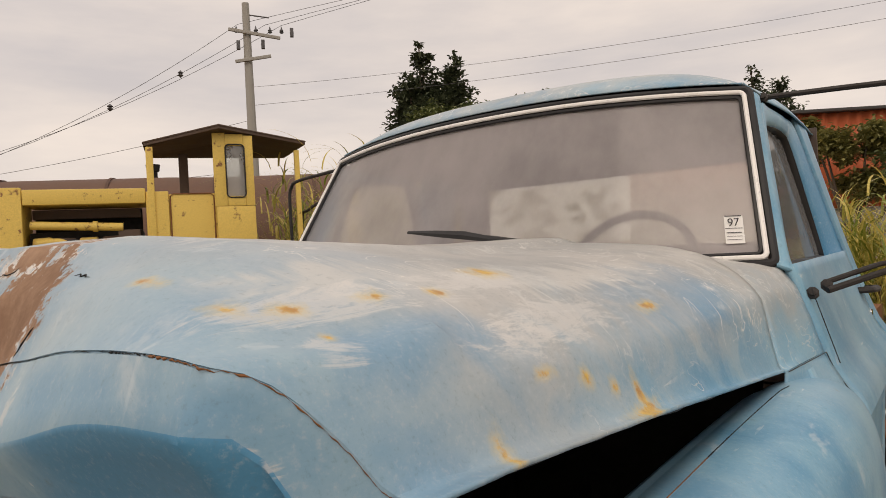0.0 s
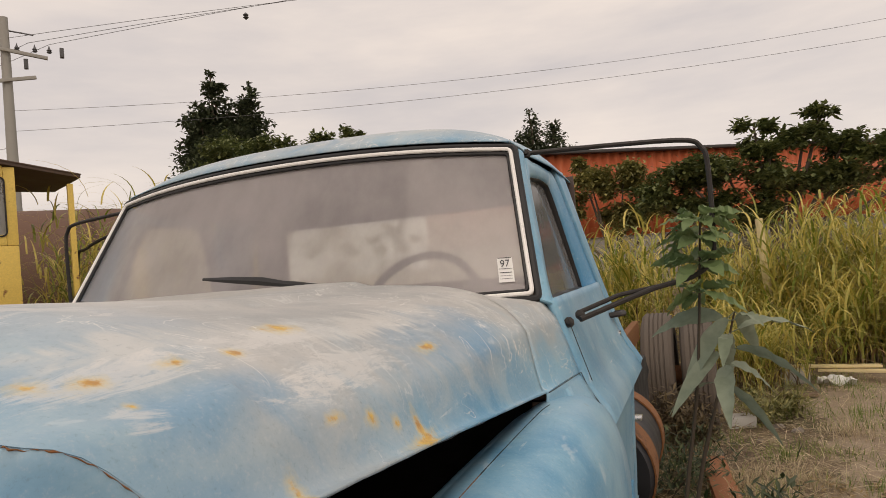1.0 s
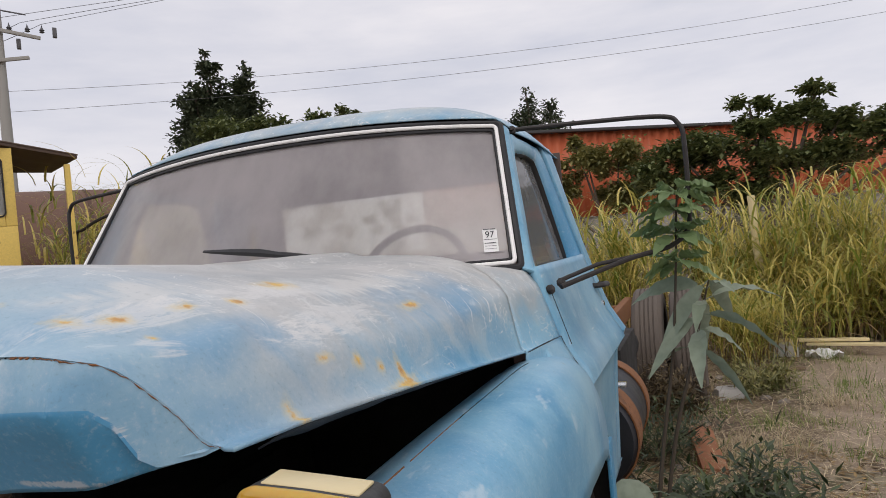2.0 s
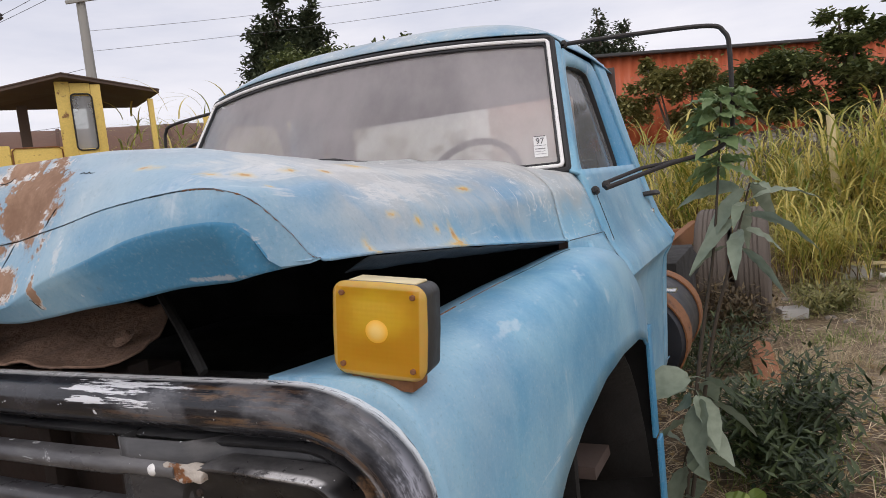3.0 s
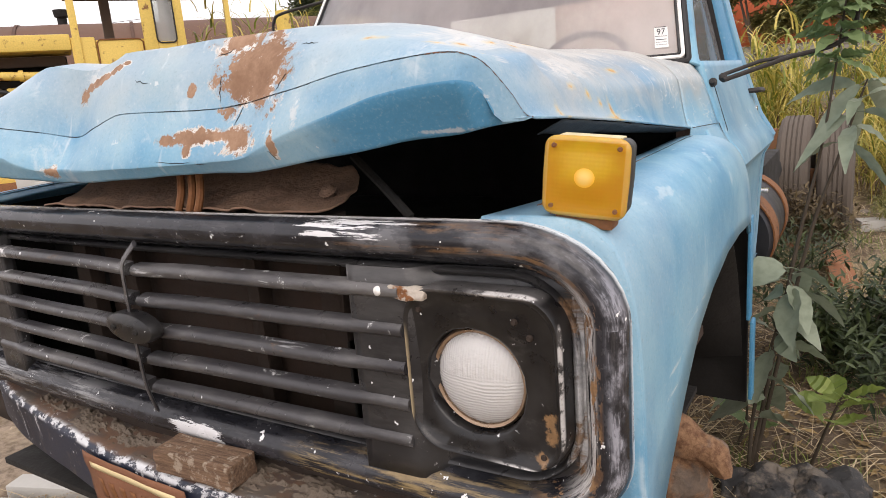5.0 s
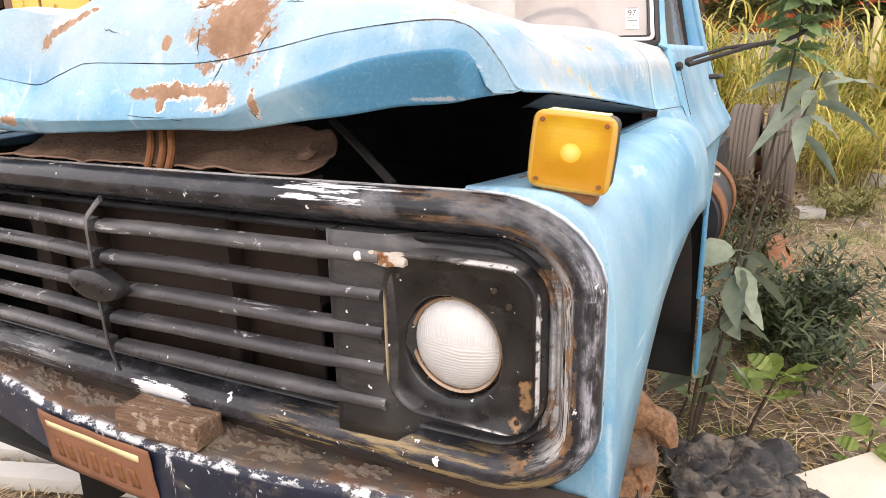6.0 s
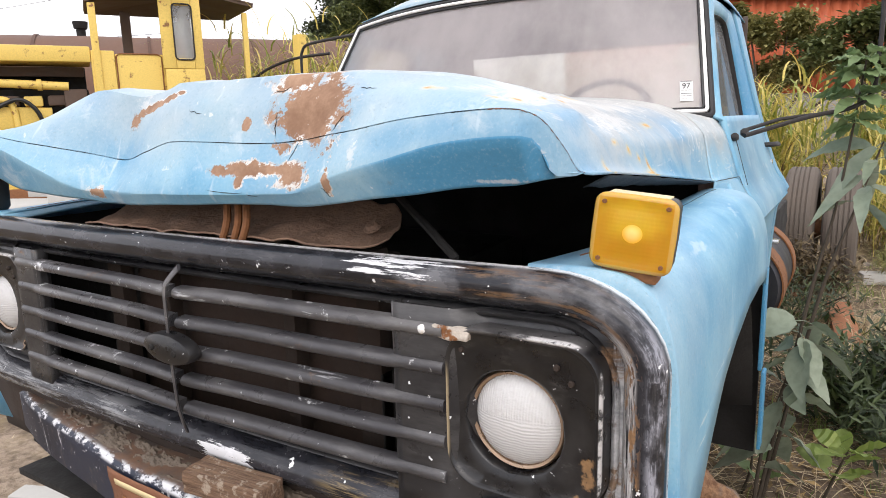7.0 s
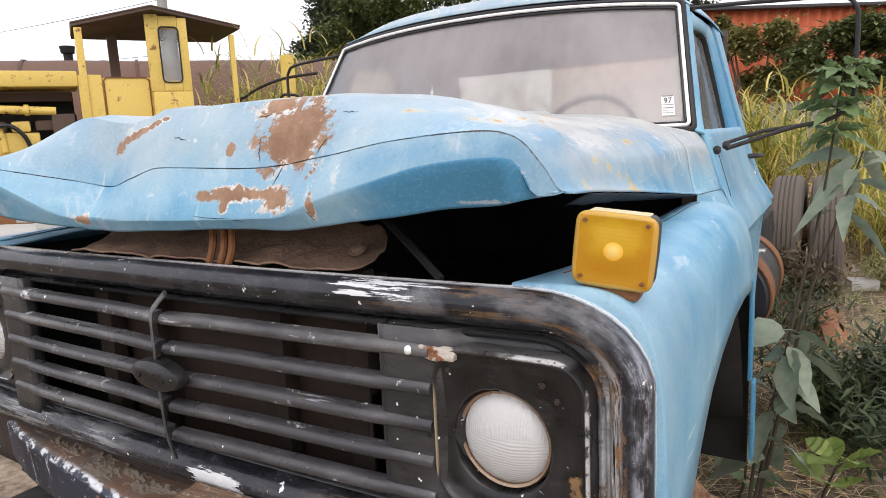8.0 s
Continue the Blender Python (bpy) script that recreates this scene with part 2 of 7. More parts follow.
def worn_black(name, share=0.5, base=(0.012, 0.013, 0.016), worn=(), rusts=(), grey=0.8):
    """Glossy black paint, scraped to bare metal and white on the high places, with rust runs."""
    n = Nodes(name, 0.3)
    big, mid, fine = n.noise(3.0, 6, 0.65), n.noise(14, 7, 0.7, bend=0.5), n.noise(70, 3)
    col = n.mix(n.ramp(big, 0.35, 0.75), base, [c + 0.03 for c in base])
    # grey smears of road film, with the sky's sheen put into their tone
    film = n.ramp(n.noise(6, 8, 0.7, n.vec((0.35, 1, 1.6))), 0.42, 0.75, 0, grey)
    col = n.mix(film, col, (0.23, 0.225, 0.22))
    rub = n.ramp(n.calc("ADD", mid, n.calc("MULTIPLY", big, 0.6)), 0.98 - 0.10 * share, 1.05 - 0.08 * share, 0, 0.8)
    along, down = n.vec((0.10, 1, 1)), n.vec((1, 1, 0.07))
    thin = n.noise(30, 8, 0.72, along)
    scrape = n.calc("MULTIPLY", n.ramp(thin, 0.60, 0.66, 0, 0.9), n.ramp(n.noise(5, 4, 0.6, n.vec((0.7, 1, 1), (4, 4, 8))), 0.52 - 0.08 * share, 0.64))
    rub = n.calc("MAXIMUM", rub, scrape)
    ragged = n.calc("MULTIPLY", n.calc("SUBTRACT", n.noise(26, 9, 0.78, along), 0.5), 4.2)
    runs = n.calc("MULTIPLY", n.calc("SUBTRACT", n.noise(26, 9, 0.78, down), 0.5), 4.2)
    for c, r in worn:
        s = n.calc("ADD", n.spot(c, r), runs if r[2] > r[0] else ragged)
        rub = n.calc("MAXIMUM", rub, n.ramp(s, 0.45, 0.75, 0.9, 0))
    col = n.mix(rub, col, n.mix(n.ramp(mid, 0.35, 0.65), (0.20, 0.21, 0.23), (0.74, 0.75, 0.76)))
    rust = n.ramp(n.noise(8, 8, 0.72, n.vec((0.6, 1, 1), (3, 1, 7))), 0.64 - 0.05 * share, 0.70, 0, 0.85)
    for c, r in rusts:
        rust = n.calc("MAXIMUM", rust, n.ramp(n.calc("ADD", n.spot(c, r), ragged), 0.4, 0.9, 0.9, 0))
    col = n.mix(rust, col, n.mix(n.ramp(n.noise(45, 5, 0.7), 0.35, 0.65), (0.075, 0.040, 0.022), (0.30, 0.18, 0.095)))
    chip = n.ramp(n.noise(42, 4, 0.6, n.vec((1, 1, 1), (9, 4, 2))), 0.685, 0.705)
    col = n.mix(chip, col, (0.75, 0.76, 0.78))
    n.base(col)
    n.put(n.b.inputs["Roughness"], n.calc("ADD", n.ramp(mid, 0.3, 0.7, 0.24, 0.44), n.calc("MULTIPLY", rust, 0.4)))
    n.set(Specular_IOR_Level=0.5)
    n.bump(n.calc("ADD", fine, n.calc("MULTIPLY", n.calc("MAXIMUM", chip, rub), 0.6)), 0.25, 0.002)
    return n.mat


def ring_paint(name):
    """Black paint on a pressed ring: u runs along it and v across, from the outer to the inner edge; worn in long streaks."""
    n = Nodes(name, 0.3)
    uvc = n.t.nodes.new("ShaderNodeTexCoord").outputs["UV"]

    def uvec(su, sv, move=0.0):
        m = n.t.nodes.new("ShaderNodeMapping")
        m.inputs["Scale"].default_value, m.inputs["Location"].default_value = (su, sv, 1), (move, move * 2, 0)
        n.t.links.new(uvc, m.inputs["Vector"])
        return m.outputs["Vector"]

    sep = n.t.nodes.new("ShaderNodeSeparateXYZ")
    n.t.links.new(uvc, sep.inputs[0])
    v, x, z = sep.outputs["Y"], n.axis("X"), n.axis("Z")
    mul = lambda *a: functools.reduce(lambda p, q: n.calc("MULTIPLY", p, q), a)
    band = lambda sock, a, b, c, d: n.calc("MULTIPLY", n.ramp(sock, a, b), n.ramp(sock, c, d, 1, 0))
    streak, fine = n.noise(1.0, 9, 0.75, uvec(9, 26)), n.noise(1.0, 9, 0.78, uvec(26, 60, 3.0))
    cloud, mid = n.noise(1.0, 5, 0.6, uvec(12, 3.5, 6.0)), n.noise(26, 7, 0.72)
    col = n.mix(n.ramp(cloud, 0.35, 0.7), (0.013, 0.014, 0.018), (0.036, 0.037, 0.044))
    col = n.mix(n.ramp(n.noise(1.0, 8, 0.72, uvec(7, 10, 1.5)), 0.50, 0.75, 0, 0.28), col, (0.16, 0.155, 0.155))
    side = mul(n.ramp(x, 0.93, 1.0), n.ramp(z, 1.25, 1.36, 1, 0.35))
    # blue-grey smear over the crest, bare streaked metal on the inner slope
    col = n.mix(mul(band(v, 0.16, 0.26, 0.36, 0.46), side, n.calc("MAXIMUM", n.ramp(cloud, 0.42, 0.66, 0.0, 0.6), n.ramp(n.calc("ADD", n.calc("MULTIPLY", cloud, 0.6), n.calc("MULTIPLY", fine, 0.4)), 0.50, 0.55, 0, 0.8))), col, (0.36, 0.37, 0.42))
    inner = mul(band(v, 0.51, 0.57, 0.82, 0.92), side, n.ramp(streak, 0.42, 0.50, 0, 0.95))
    col = n.mix(inner, col, n.mix(n.ramp(fine, 0.35, 0.65), (0.30, 0.28, 0.27), (0.78, 0.77, 0.76)))
    # the top rail, scraped to white on its outer half
    where = mul(band(x, 0.42, 0.52, 0.62, 0.86), n.ramp(z, 1.28, 1.31), band(v, 0.12, 0.2, 0.40, 0.54))
    scrape = n.ramp(n.calc("ADD", n.noise(1.0, 9, 0.74, uvec(8, 15, 9.0)), n.calc("MULTIPLY", where, 0.30)), 0.785, 0.80, 0, 0.95)
    pale = mul(band(x, 0.50, 0.66, 0.95, 1.02), n.ramp(z, 1.28, 1.31), band(v, 0.12, 0.2, 0.5, 0.62), n.ramp(cloud, 0.40, 0.65, 0.0, 0.32))
    col = n.mix(pale, col, (0.33, 0.335, 0.35))
    col = n.mix(scrape, col, (0.74, 0.75, 0.77))
    low = mul(n.ramp(z, 0.955, 0.92), n.ramp(n.noise(1.0, 8, 0.72, uvec(5, 9, 4.0)), 0.47, 0.60, 0, 0.85))
    where = mul(n.ramp(z, 0.965, 0.935), band(x, -0.02, 0.08, 0.17, 0.27), band(v, 0.2, 0.32, 0.55, 0.7))
    scraped = n.ramp(n.calc("ADD", n.noise(1.0, 9, 0.76, uvec(7, 11, 14.0)), n.calc("MULTIPLY", where, 0.32)), 0.74, 0.76, 0, 0.9)
    col = n.mix(scraped, col, (0.72, 0.73, 0.75))
    col = n.mix(mul(low, n.ramp(x, -0.1, -0.3), 0.5), col, (0.50, 0.51, 0.52))
    col = n.mix(mul(low, n.ramp(x, 0.36, 0.46)), col, n.mix(mid, (0.16, 0.115, 0.05), (0.42, 0.31, 0.16)))
    # rust along the inner edge and in the corners
    rusty_at = n.calc("MAXIMUM", mul(band(v, 0.47, 0.50, 0.53, 0.56), n.ramp(z, 1.26, 1.30), n.ramp(x, 0.50, 0.65), 0.5), mul(n.ramp(v, 0.76, 0.88), n.ramp(x, 0.9, 0.98)))
    rusty_at = n.calc("MAXIMUM", rusty_at, mul(band(v, 0.16, 0.24, 0.36, 0.44), n.ramp(z, 1.30, 1.33), n.ramp(x, 0.68, 0.76), n.ramp(x, 0.92, 0.86), 0.4))
    rusty_at = n.calc("MAXIMUM", n.calc("MULTIPLY", rusty_at, n.ramp(n.noise(1.0, 8, 0.72, uvec(8, 12, 7.0)), 0.46, 0.56)), n.ramp(n.noise(1.0, 8, 0.72, uvec(5, 12, 11.0)), 0.69, 0.72, 0, 0.8))
    rusty_at = n.calc("MAXIMUM", rusty_at, mul(band(v, 0.46, 0.52, 0.80, 0.90), n.ramp(x, 0.88, 0.95), n.ramp(n.noise(1.0, 8, 0.7, uvec(9, 5, 17.0)), 0.52, 0.55, 0, 0.95)))
    col = n.mix(rusty_at, col, n.mix(n.ramp(mid, 0.35, 0.65), (0.085, 0.042, 0.022), (0.36, 0.20, 0.085)))
    # the edge against the fender, rubbed to white, and chips all over
    line = mul(band(v, 0.05, 0.085, 0.13, 0.18), n.ramp(x, -0.4, 0.2, 0.2, 1.0), n.ramp(fine, 0.40, 0.48, 0, 0.95))
    col = n.mix(line, col, (0.80, 0.80, 0.80))
    chip = n.ramp(n.noise(34, 4, 0.62, n.vec((1, 1, 1), (9, 4, 2))), 0.675, 0.69)
    col = n.mix(chip, col, (0.78, 0.79, 0.80))
    n.base(col)
    n.put(n.b.inputs["Roughness"], n.calc("ADD", n.ramp(cloud, 0.3, 0.7, 0.16, 0.30), n.calc("MULTIPLY", rusty_at, 0.45)))
    n.bump(n.calc("ADD", n.calc("MULTIPLY", mid, 0.6), n.calc("MULTIPLY", n.calc("MAXIMUM", chip, n.calc("MAXIMUM", scrape, rusty_at)), 0.7)), 0.3, 0.002)
    return n.mat


def bezel_paint(name):
    """Black lamp bezel, its raised rim rubbed to bright metal in broken lines."""
    n = Nodes(name, 0.32)
    x, y, z = n.axis("X"), n.axis("Y"), n.axis("Z")
    mul = lambda *a: functools.reduce(lambda p, q: n.calc("MULTIPLY", p, q), a)
    cloud, fine, mid = n.noise(16, 5, 0.6), n.noise(80, 5, 0.7), n.noise(30, 8, 0.72)
    col = n.mix(n.ramp(cloud, 0.35, 0.7), (0.008, 0.008, 0.009), (0.022, 0.021, 0.021))
    col = n.mix(n.ramp(n.noise(22, 8, 0.72, n.vec((0.5, 1, 1), (3, 3, 3))), 0.55, 0.75, 0, 0.5), col, (0.11, 0.105, 0.10))
    # the upper flank: the light it catches is put in as uneven grey
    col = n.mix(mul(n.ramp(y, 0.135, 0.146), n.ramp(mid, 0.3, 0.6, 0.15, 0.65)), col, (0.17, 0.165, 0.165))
    edge = n.calc("MAXIMUM", n.ramp(x, 0.1315, 0.1345), n.calc("MAXIMUM", mul(n.ramp(y, -0.127, -0.1305), n.ramp(x, 0.0, 0.06)), mul(n.ramp(y, 0.141, 0.1445), n.ramp(x, -0.02, 0.03))))
    rub = mul(edge, n.ramp(z, -0.002, 0.006), n.ramp(mid, 0.42, 0.50, 0.08, 0.9))
    col = n.mix(rub, col, n.mix(fine, (0.45, 0.44, 0.43), (0.88, 0.87, 0.86)))
    tan = mul(n.ramp(x, -0.130, -0.134), n.ramp(y, 0.09, 0.05), n.ramp(mid, 0.36, 0.46, 0, 0.9))
    col = n.mix(tan, col, (0.36, 0.29, 0.18))
    rust = n.calc("MAXIMUM", n.ramp(n.calc("ADD", n.spot((0.115, -0.06, 0.02), (0.016, 0.03, 0.05)), n.calc("MULTIPLY", n.calc("SUBTRACT", mid, 0.5), 3.5)), 0.5, 0.9, 0.9, 0), n.ramp(n.calc("ADD", n.spot((0.10, -0.11, 0.02), (0.014, 0.016, 0.05)), n.calc("MULTIPLY", n.calc("SUBTRACT", mid, 0.5), 3.5)), 0.5, 0.9, 0.9, 0))
    col = n.mix(rust, col, n.mix(fine, (0.14, 0.075, 0.035), (0.42, 0.25, 0.12)))
    chip = n.ramp(n.noise(62, 4, 0.6, n.vec((1, 1, 1), (9, 4, 2))), 0.70, 0.715)
    col = n.mix(chip, col, (0.78, 0.79, 0.80))
    n.base(col)
    n.put(n.b.inputs["Roughness"], n.ramp(cloud, 0.3, 0.7, 0.24, 0.42))
    n.bump(n.calc("ADD", n.calc("MULTIPLY", fine, 0.3), n.calc("ADD", chip, rub)), 0.2, 0.0015)
    return n.mat


def bumper_paint(name):
    """Navy paint: chipped to white along the upper edge, with downward scrapes; rust and dust on the shelf."""
    n = Nodes(name, 0.45)
    sep = n.t.nodes.new("ShaderNodeSeparateXYZ")
    n.t.links.new(n.t.nodes.new("ShaderNodeTexCoord").outputs["UV"], sep.inputs[0])
    v = sep.outputs["Y"]
    mul = lambda *a: functools.reduce(lambda p, q: n.calc("MULTIPLY", p, q), a)
    big, mid, fine = n.noise(4, 5, 0.6), n.noise(34, 8, 0.74), n.noise(90, 4)
    col = n.mix(n.ramp(big, 0.35, 0.7), (0.007, 0.011, 0.026), (0.020, 0.027, 0.050))
    grit = n.ramp(n.noise(14, 8, 0.75), 0.52, 0.66, 0, 0.55)
    col = n.mix(grit, col, (0.13, 0.115, 0.10))
    shelf = n.ramp(v, 0.40, 0.36)
    col = n.mix(mul(shelf, n.ramp(mid, 0.3, 0.6, 0.5, 1.0)), col, n.mix(n.ramp(n.noise(7, 7, 0.7), 0.4, 0.6), (0.10, 0.085, 0.07), (0.14, 0.08, 0.05)))
    edge = mul(n.ramp(v, 0.33, 0.39), n.ramp(v, 0.50, 0.44), n.ramp(n.noise(30, 8, 0.75, n.vec((0.6, 1, 1), (2, 2, 2))), 0.49, 0.54, 0, 0.95))
    drop = mul(n.ramp(n.noise(1.0, 7, 0.7, n.vec((20, 20, 5), (1, 4, 2)), 0.5), 0.61, 0.645, 0, 0.95), n.ramp(mid, 0.38, 0.46), n.ramp(v, 0.40, 0.5))
    chip = n.ramp(n.noise(46, 4, 0.6, n.vec((1, 1, 1), (5, 4, 2))), 0.675, 0.69)
    white = n.calc("MAXIMUM", edge, n.calc("MAXIMUM", drop, chip))
    col = n.mix(white, col, n.mix(fine, (0.50, 0.52, 0.55), (0.80, 0.81, 0.82)))
    n.base(col)
    n.bump(n.calc("ADD", n.calc("MULTIPLY", mid, 0.5), white), 0.35, 0.0025)
    return n.mat


def dusty_glass(name, dust, tint=(0.49, 0.455, 0.45)):
    """A clear pane under a layer of road dust."""
    n = Nodes(name)
    t = n.t
    clear, gloss, mix_a = t.nodes.new("ShaderNodeBsdfTransparent"), t.nodes.new("ShaderNodeBsdfGlossy"), t.nodes.new("ShaderNodeMixShader")
    lit, film, mix_b, fres = t.nodes.new("ShaderNodeBsdfTranslucent"), t.nodes.new("ShaderNodeAddShader"), t.nodes.new("ShaderNodeMixShader"), t.nodes.new("ShaderNodeLayerWeight")
    skin = t.nodes.new("ShaderNodeBsdfDiffuse")
    clear.inputs[0].default_value = (0.86, 0.88, 0.86, 1)
    gloss.inputs["Roughness"].default_value = 0.06
    fres.inputs["Blend"].default_value = 0.5
    n.put(mix_a.inputs[0], n.calc("ADD", n.calc("MULTIPLY", n.calc("POWER", fres.outputs["Facing"], 5.0), 0.94), 0.05))
    t.links.new(clear.outputs[0], mix_a.inputs[1])
    t.links.new(gloss.outputs[0], mix_a.inputs[2])
    n.put(skin.inputs["Color"], n.mix(n.noise(3, 6), [c * 0.65 for c in tint], [c * 1.0 for c in tint]))
    n.put(lit.inputs["Color"], [c * 0.55 for c in tint] + [1])
    t.links.new(skin.outputs[0], film.inputs[0])
    t.links.new(lit.outputs[0], film.inputs[1])
    wipe = n.noise(2.2, 7, 0.6, n.vec((1, 1, 0.45)))
    n.put(mix_b.inputs[0], n.ramp(wipe, 0.3, 0.7, dust - 0.1, dust + 0.1))
    t.links.new(mix_a.outputs[0], mix_b.inputs[1])
    t.links.new(film.outputs[0], mix_b.inputs[2])
    t.links.new(mix_b.outputs[0], n.out.inputs["Surface"])
    return n.mat


def leafy(name, a, b, rough=0.5, pass_share=0.25):
    """Leaves: colour differs leaf by leaf; some light comes through."""
    n = Nodes(name, rough)
    c = n.mix(n.island(), a, b)
    c = n.mix(n.ramp(n.noise(30, 3), 0.35, 0.75, 0, 0.35), c, [v * 0.6 for v in a])
    n.base(c)
    tr, mx = n.t.nodes.new("ShaderNodeBsdfTranslucent"), n.t.nodes.new("ShaderNodeMixShader")
    n.put(tr.inputs["Color"], c)
    mx.inputs[0].default_value = pass_share
    n.t.links.new(n.b.outputs[0], mx.inputs[1])
    n.t.links.new(tr.outputs[0], mx.inputs[2])
    n.t.links.new(mx.outputs[0], n.out.inputs["Surface"])
    return n.mat


M = {}
PEELED = [((0.36, 0.05, 1.635), (0.112, 0.15, 0.080)), ((0.30, 0.12, 1.69), (0.09, 0.10, 0.035)), ((0.31, 0.0, 1.562), (0.04, 0.06, 0.018)),
          ((0.25, -0.01, 1.522), (0.15, 0.1, 0.017)), ((0.355, -0.015, 1.512), (0.05, 0.1, 0.034)), ((0.15, -0.01, 1.518), (0.035, 0.1, 0.016)), ((0.452, -0.02, 1.506), (0.010, 0.1, 0.034)),
          ((0.211, -0.02, 1.497), (0.014, 0.1, 0.014)), ((0.192, 0.04, 1.61), (0.013, 0.06, 0.016)), ((-0.235, 0.08, 1.622), (0.03, 0.07, 0.022)), ((-0.31, 0.0, 1.458), (0.035, 0.1, 0.02))]
PEELED += [((-0.205 + 0.025 * k, 0.085, 1.642 + 0.007 * k), (0.022, 0.07, 0.012 - 0.0008 * k)) for k in range(7)]
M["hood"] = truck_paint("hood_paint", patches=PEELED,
                        stains=[((0.891, 0.458, 1.505), (0.03, 0.014, 0.032)), ((0.905, 0.45, 1.492), (0.03, 0.07, 0.012)), ((0.884, 0.403, 1.525), (0.03, 0.012, 0.012)), ((0.879, 0.352, 1.544), (0.03, 0.016, 0.012)),
                                ((0.872, 0.28, 1.56), (0.03, 0.02, 0.009)), ((0.779, 0.07, 1.636), (0.016, 0.024, 0.014)), ((0.759, 0.036, 1.64), (0.02, 0.018, 0.03)), ((0.819, 0.076, 1.617), (0.008, 0.008, 0.01)),
                                ((0.837, 0.63, 1.585), (0.03, 0.05, 0.010)), ((0.903, 0.175, 1.52), (0.03, 0.012, 0.026)), ((0.741, 0.391, 1.643), (0.022, 0.05, 0.03)), ((0.787, 0.24, 1.635), (0.012, 0.02, 0.02)), ((0.788, 0.156, 1.639), (0.011, 0.02, 0.02)),
                                ((0.638, 0.046, 1.659), (0.03, 0.012, 0.012))],
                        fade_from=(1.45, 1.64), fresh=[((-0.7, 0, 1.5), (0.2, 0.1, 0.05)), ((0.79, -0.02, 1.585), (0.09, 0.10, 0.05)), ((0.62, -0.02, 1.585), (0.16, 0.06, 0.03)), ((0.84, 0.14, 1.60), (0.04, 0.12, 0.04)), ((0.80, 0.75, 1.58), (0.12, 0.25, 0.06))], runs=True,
                        primer=[((0.785, 0.10, 1.637), (0.045, 0.11, 0.02)), ((0.775, 0.34, 1.638), (0.05, 0.20, 0.02)), ((0.835, 0.40, 1.60), (0.05, 0.16, 0.03)), ((0.855, 0.30, 1.585), (0.03, 0.05, 0.05)), ((0.84, 0.06, 1.612), (0.03, 0.04, 0.015)),
                                ((0.856, -0.028, 1.568), (0.005, 0.014, 0.009)), ((0.8615, -0.012, 1.55), (0.005, 0.014, 0.010)), ((0.862, 0.004, 1.532), (0.006, 0.014, 0.009)), ((0.52, 0.2, 1.69), (0.10, 0.08, 0.03)),
                                ((0.505, -0.02, 1.55), (0.015, 0.06, 0.03)), ((-0.2, 0.15, 1.66), (0.05, 0.16, 0.03))])
# unfaded blue with the underside's shade put into it as well
M["facet"] = truck_paint("unfaded_shaded_paint", patches=PEELED[3:8], fresh=[((0.74, 0.0, 1.53), (0.26, 0.4, 0.4))],
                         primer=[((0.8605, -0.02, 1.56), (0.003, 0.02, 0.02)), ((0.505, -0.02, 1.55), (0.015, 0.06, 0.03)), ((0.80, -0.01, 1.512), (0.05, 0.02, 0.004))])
M["body"] = truck_paint("body_paint")
M["roof"] = truck_paint("roof_paint", fade_from=(1.98, 2.24))
M["strip"] = truck_paint("strip_paint", fresh=[((0, 1.2, 0.8), (4, 4, 4))])
M["frame"] = truck_paint("frame_paint", fresh=[((0.80, 2.20, 1.76), (0.3, 0.13, 0.5)), ((-0.80, 2.20, 1.76), (0.3, 0.13, 0.5))])
M["surround"] = ring_paint("surround_black")
M["panel"] = worn_black("panel_black", 0.05, (0.014, 0.014, 0.016), [((0.966, 0, 1.08), (0.022, 0.1, 0.24))], [((0.962, 0, 1.25), (0.03, 0.1, 0.06)), ((0.966, 0, 1.0), (0.02, 0.1, 0.08))], 0.3)
M["bars"] = worn_black("bar_black", 0.45, (0.034, 0.033, 0.037), [((0.962, 0, 1.10), (0.018, 0.1, 0.22))], [((0.955, 0, 1.25), (0.03, 0.1, 0.075)), ((0.965, 0, 0.99), (0.022, 0.1, 0.09)), ((0.35, 0.05, 0.94), (0.5, 0.1, 0.01))], 0.7)
M["bezel"] = bezel_paint("bezel_black")
M["bumper"] = bumper_paint("bumper_navy")
M["flange"] = plain("dull_blue_flange", (0.05, 0.062, 0.075), 0.7, vary=0.6, scale=14, bump=0.4)
# near-black grime; the shade of the closed bay and arches is put into it
M["grime"] = plain("grime_and_shade", (0.010, 0.009, 0.008), 0.85, vary=0.5, bump=0.5)
M["rust"] = rusty("rusted_steel", (0.10, 0.05, 0.025), 0.9)
M["rubber"] = plain("old_rubber", (0.05, 0.045, 0.04), 0.85, vary=0.35, scale=5, bump=0.4)
M["tyre"] = plain("dusty_tyre", (0.11, 0.09, 0.073), 0.9, vary=0.35, scale=4, bump=0.4)
M["gasket"] = plain("black_gasket", (0.012, 0.012, 0.013), 0.5, vary=0.2)
M["trim"] = plain("bright_trim", (0.84, 0.83, 0.80), 0.35, 0.1, vary=0.12, scale=20)
M["chrome"] = plain("dull_chrome", (0.62, 0.62, 0.62), 0.22, 1.0, vary=0.2, scale=20)
M["glass"] = dusty_glass("windshield_glass", 0.36, (0.735, 0.685, 0.69))
# this tint carries the bright sky's reflection besides the dust
M["side_glass"] = dusty_glass("side_glass", 0.33, (0.46, 0.47, 0.475))
M["far_glass"] = dusty_glass("far_window_glass", 0.68, (0.48, 0.465, 0.40))
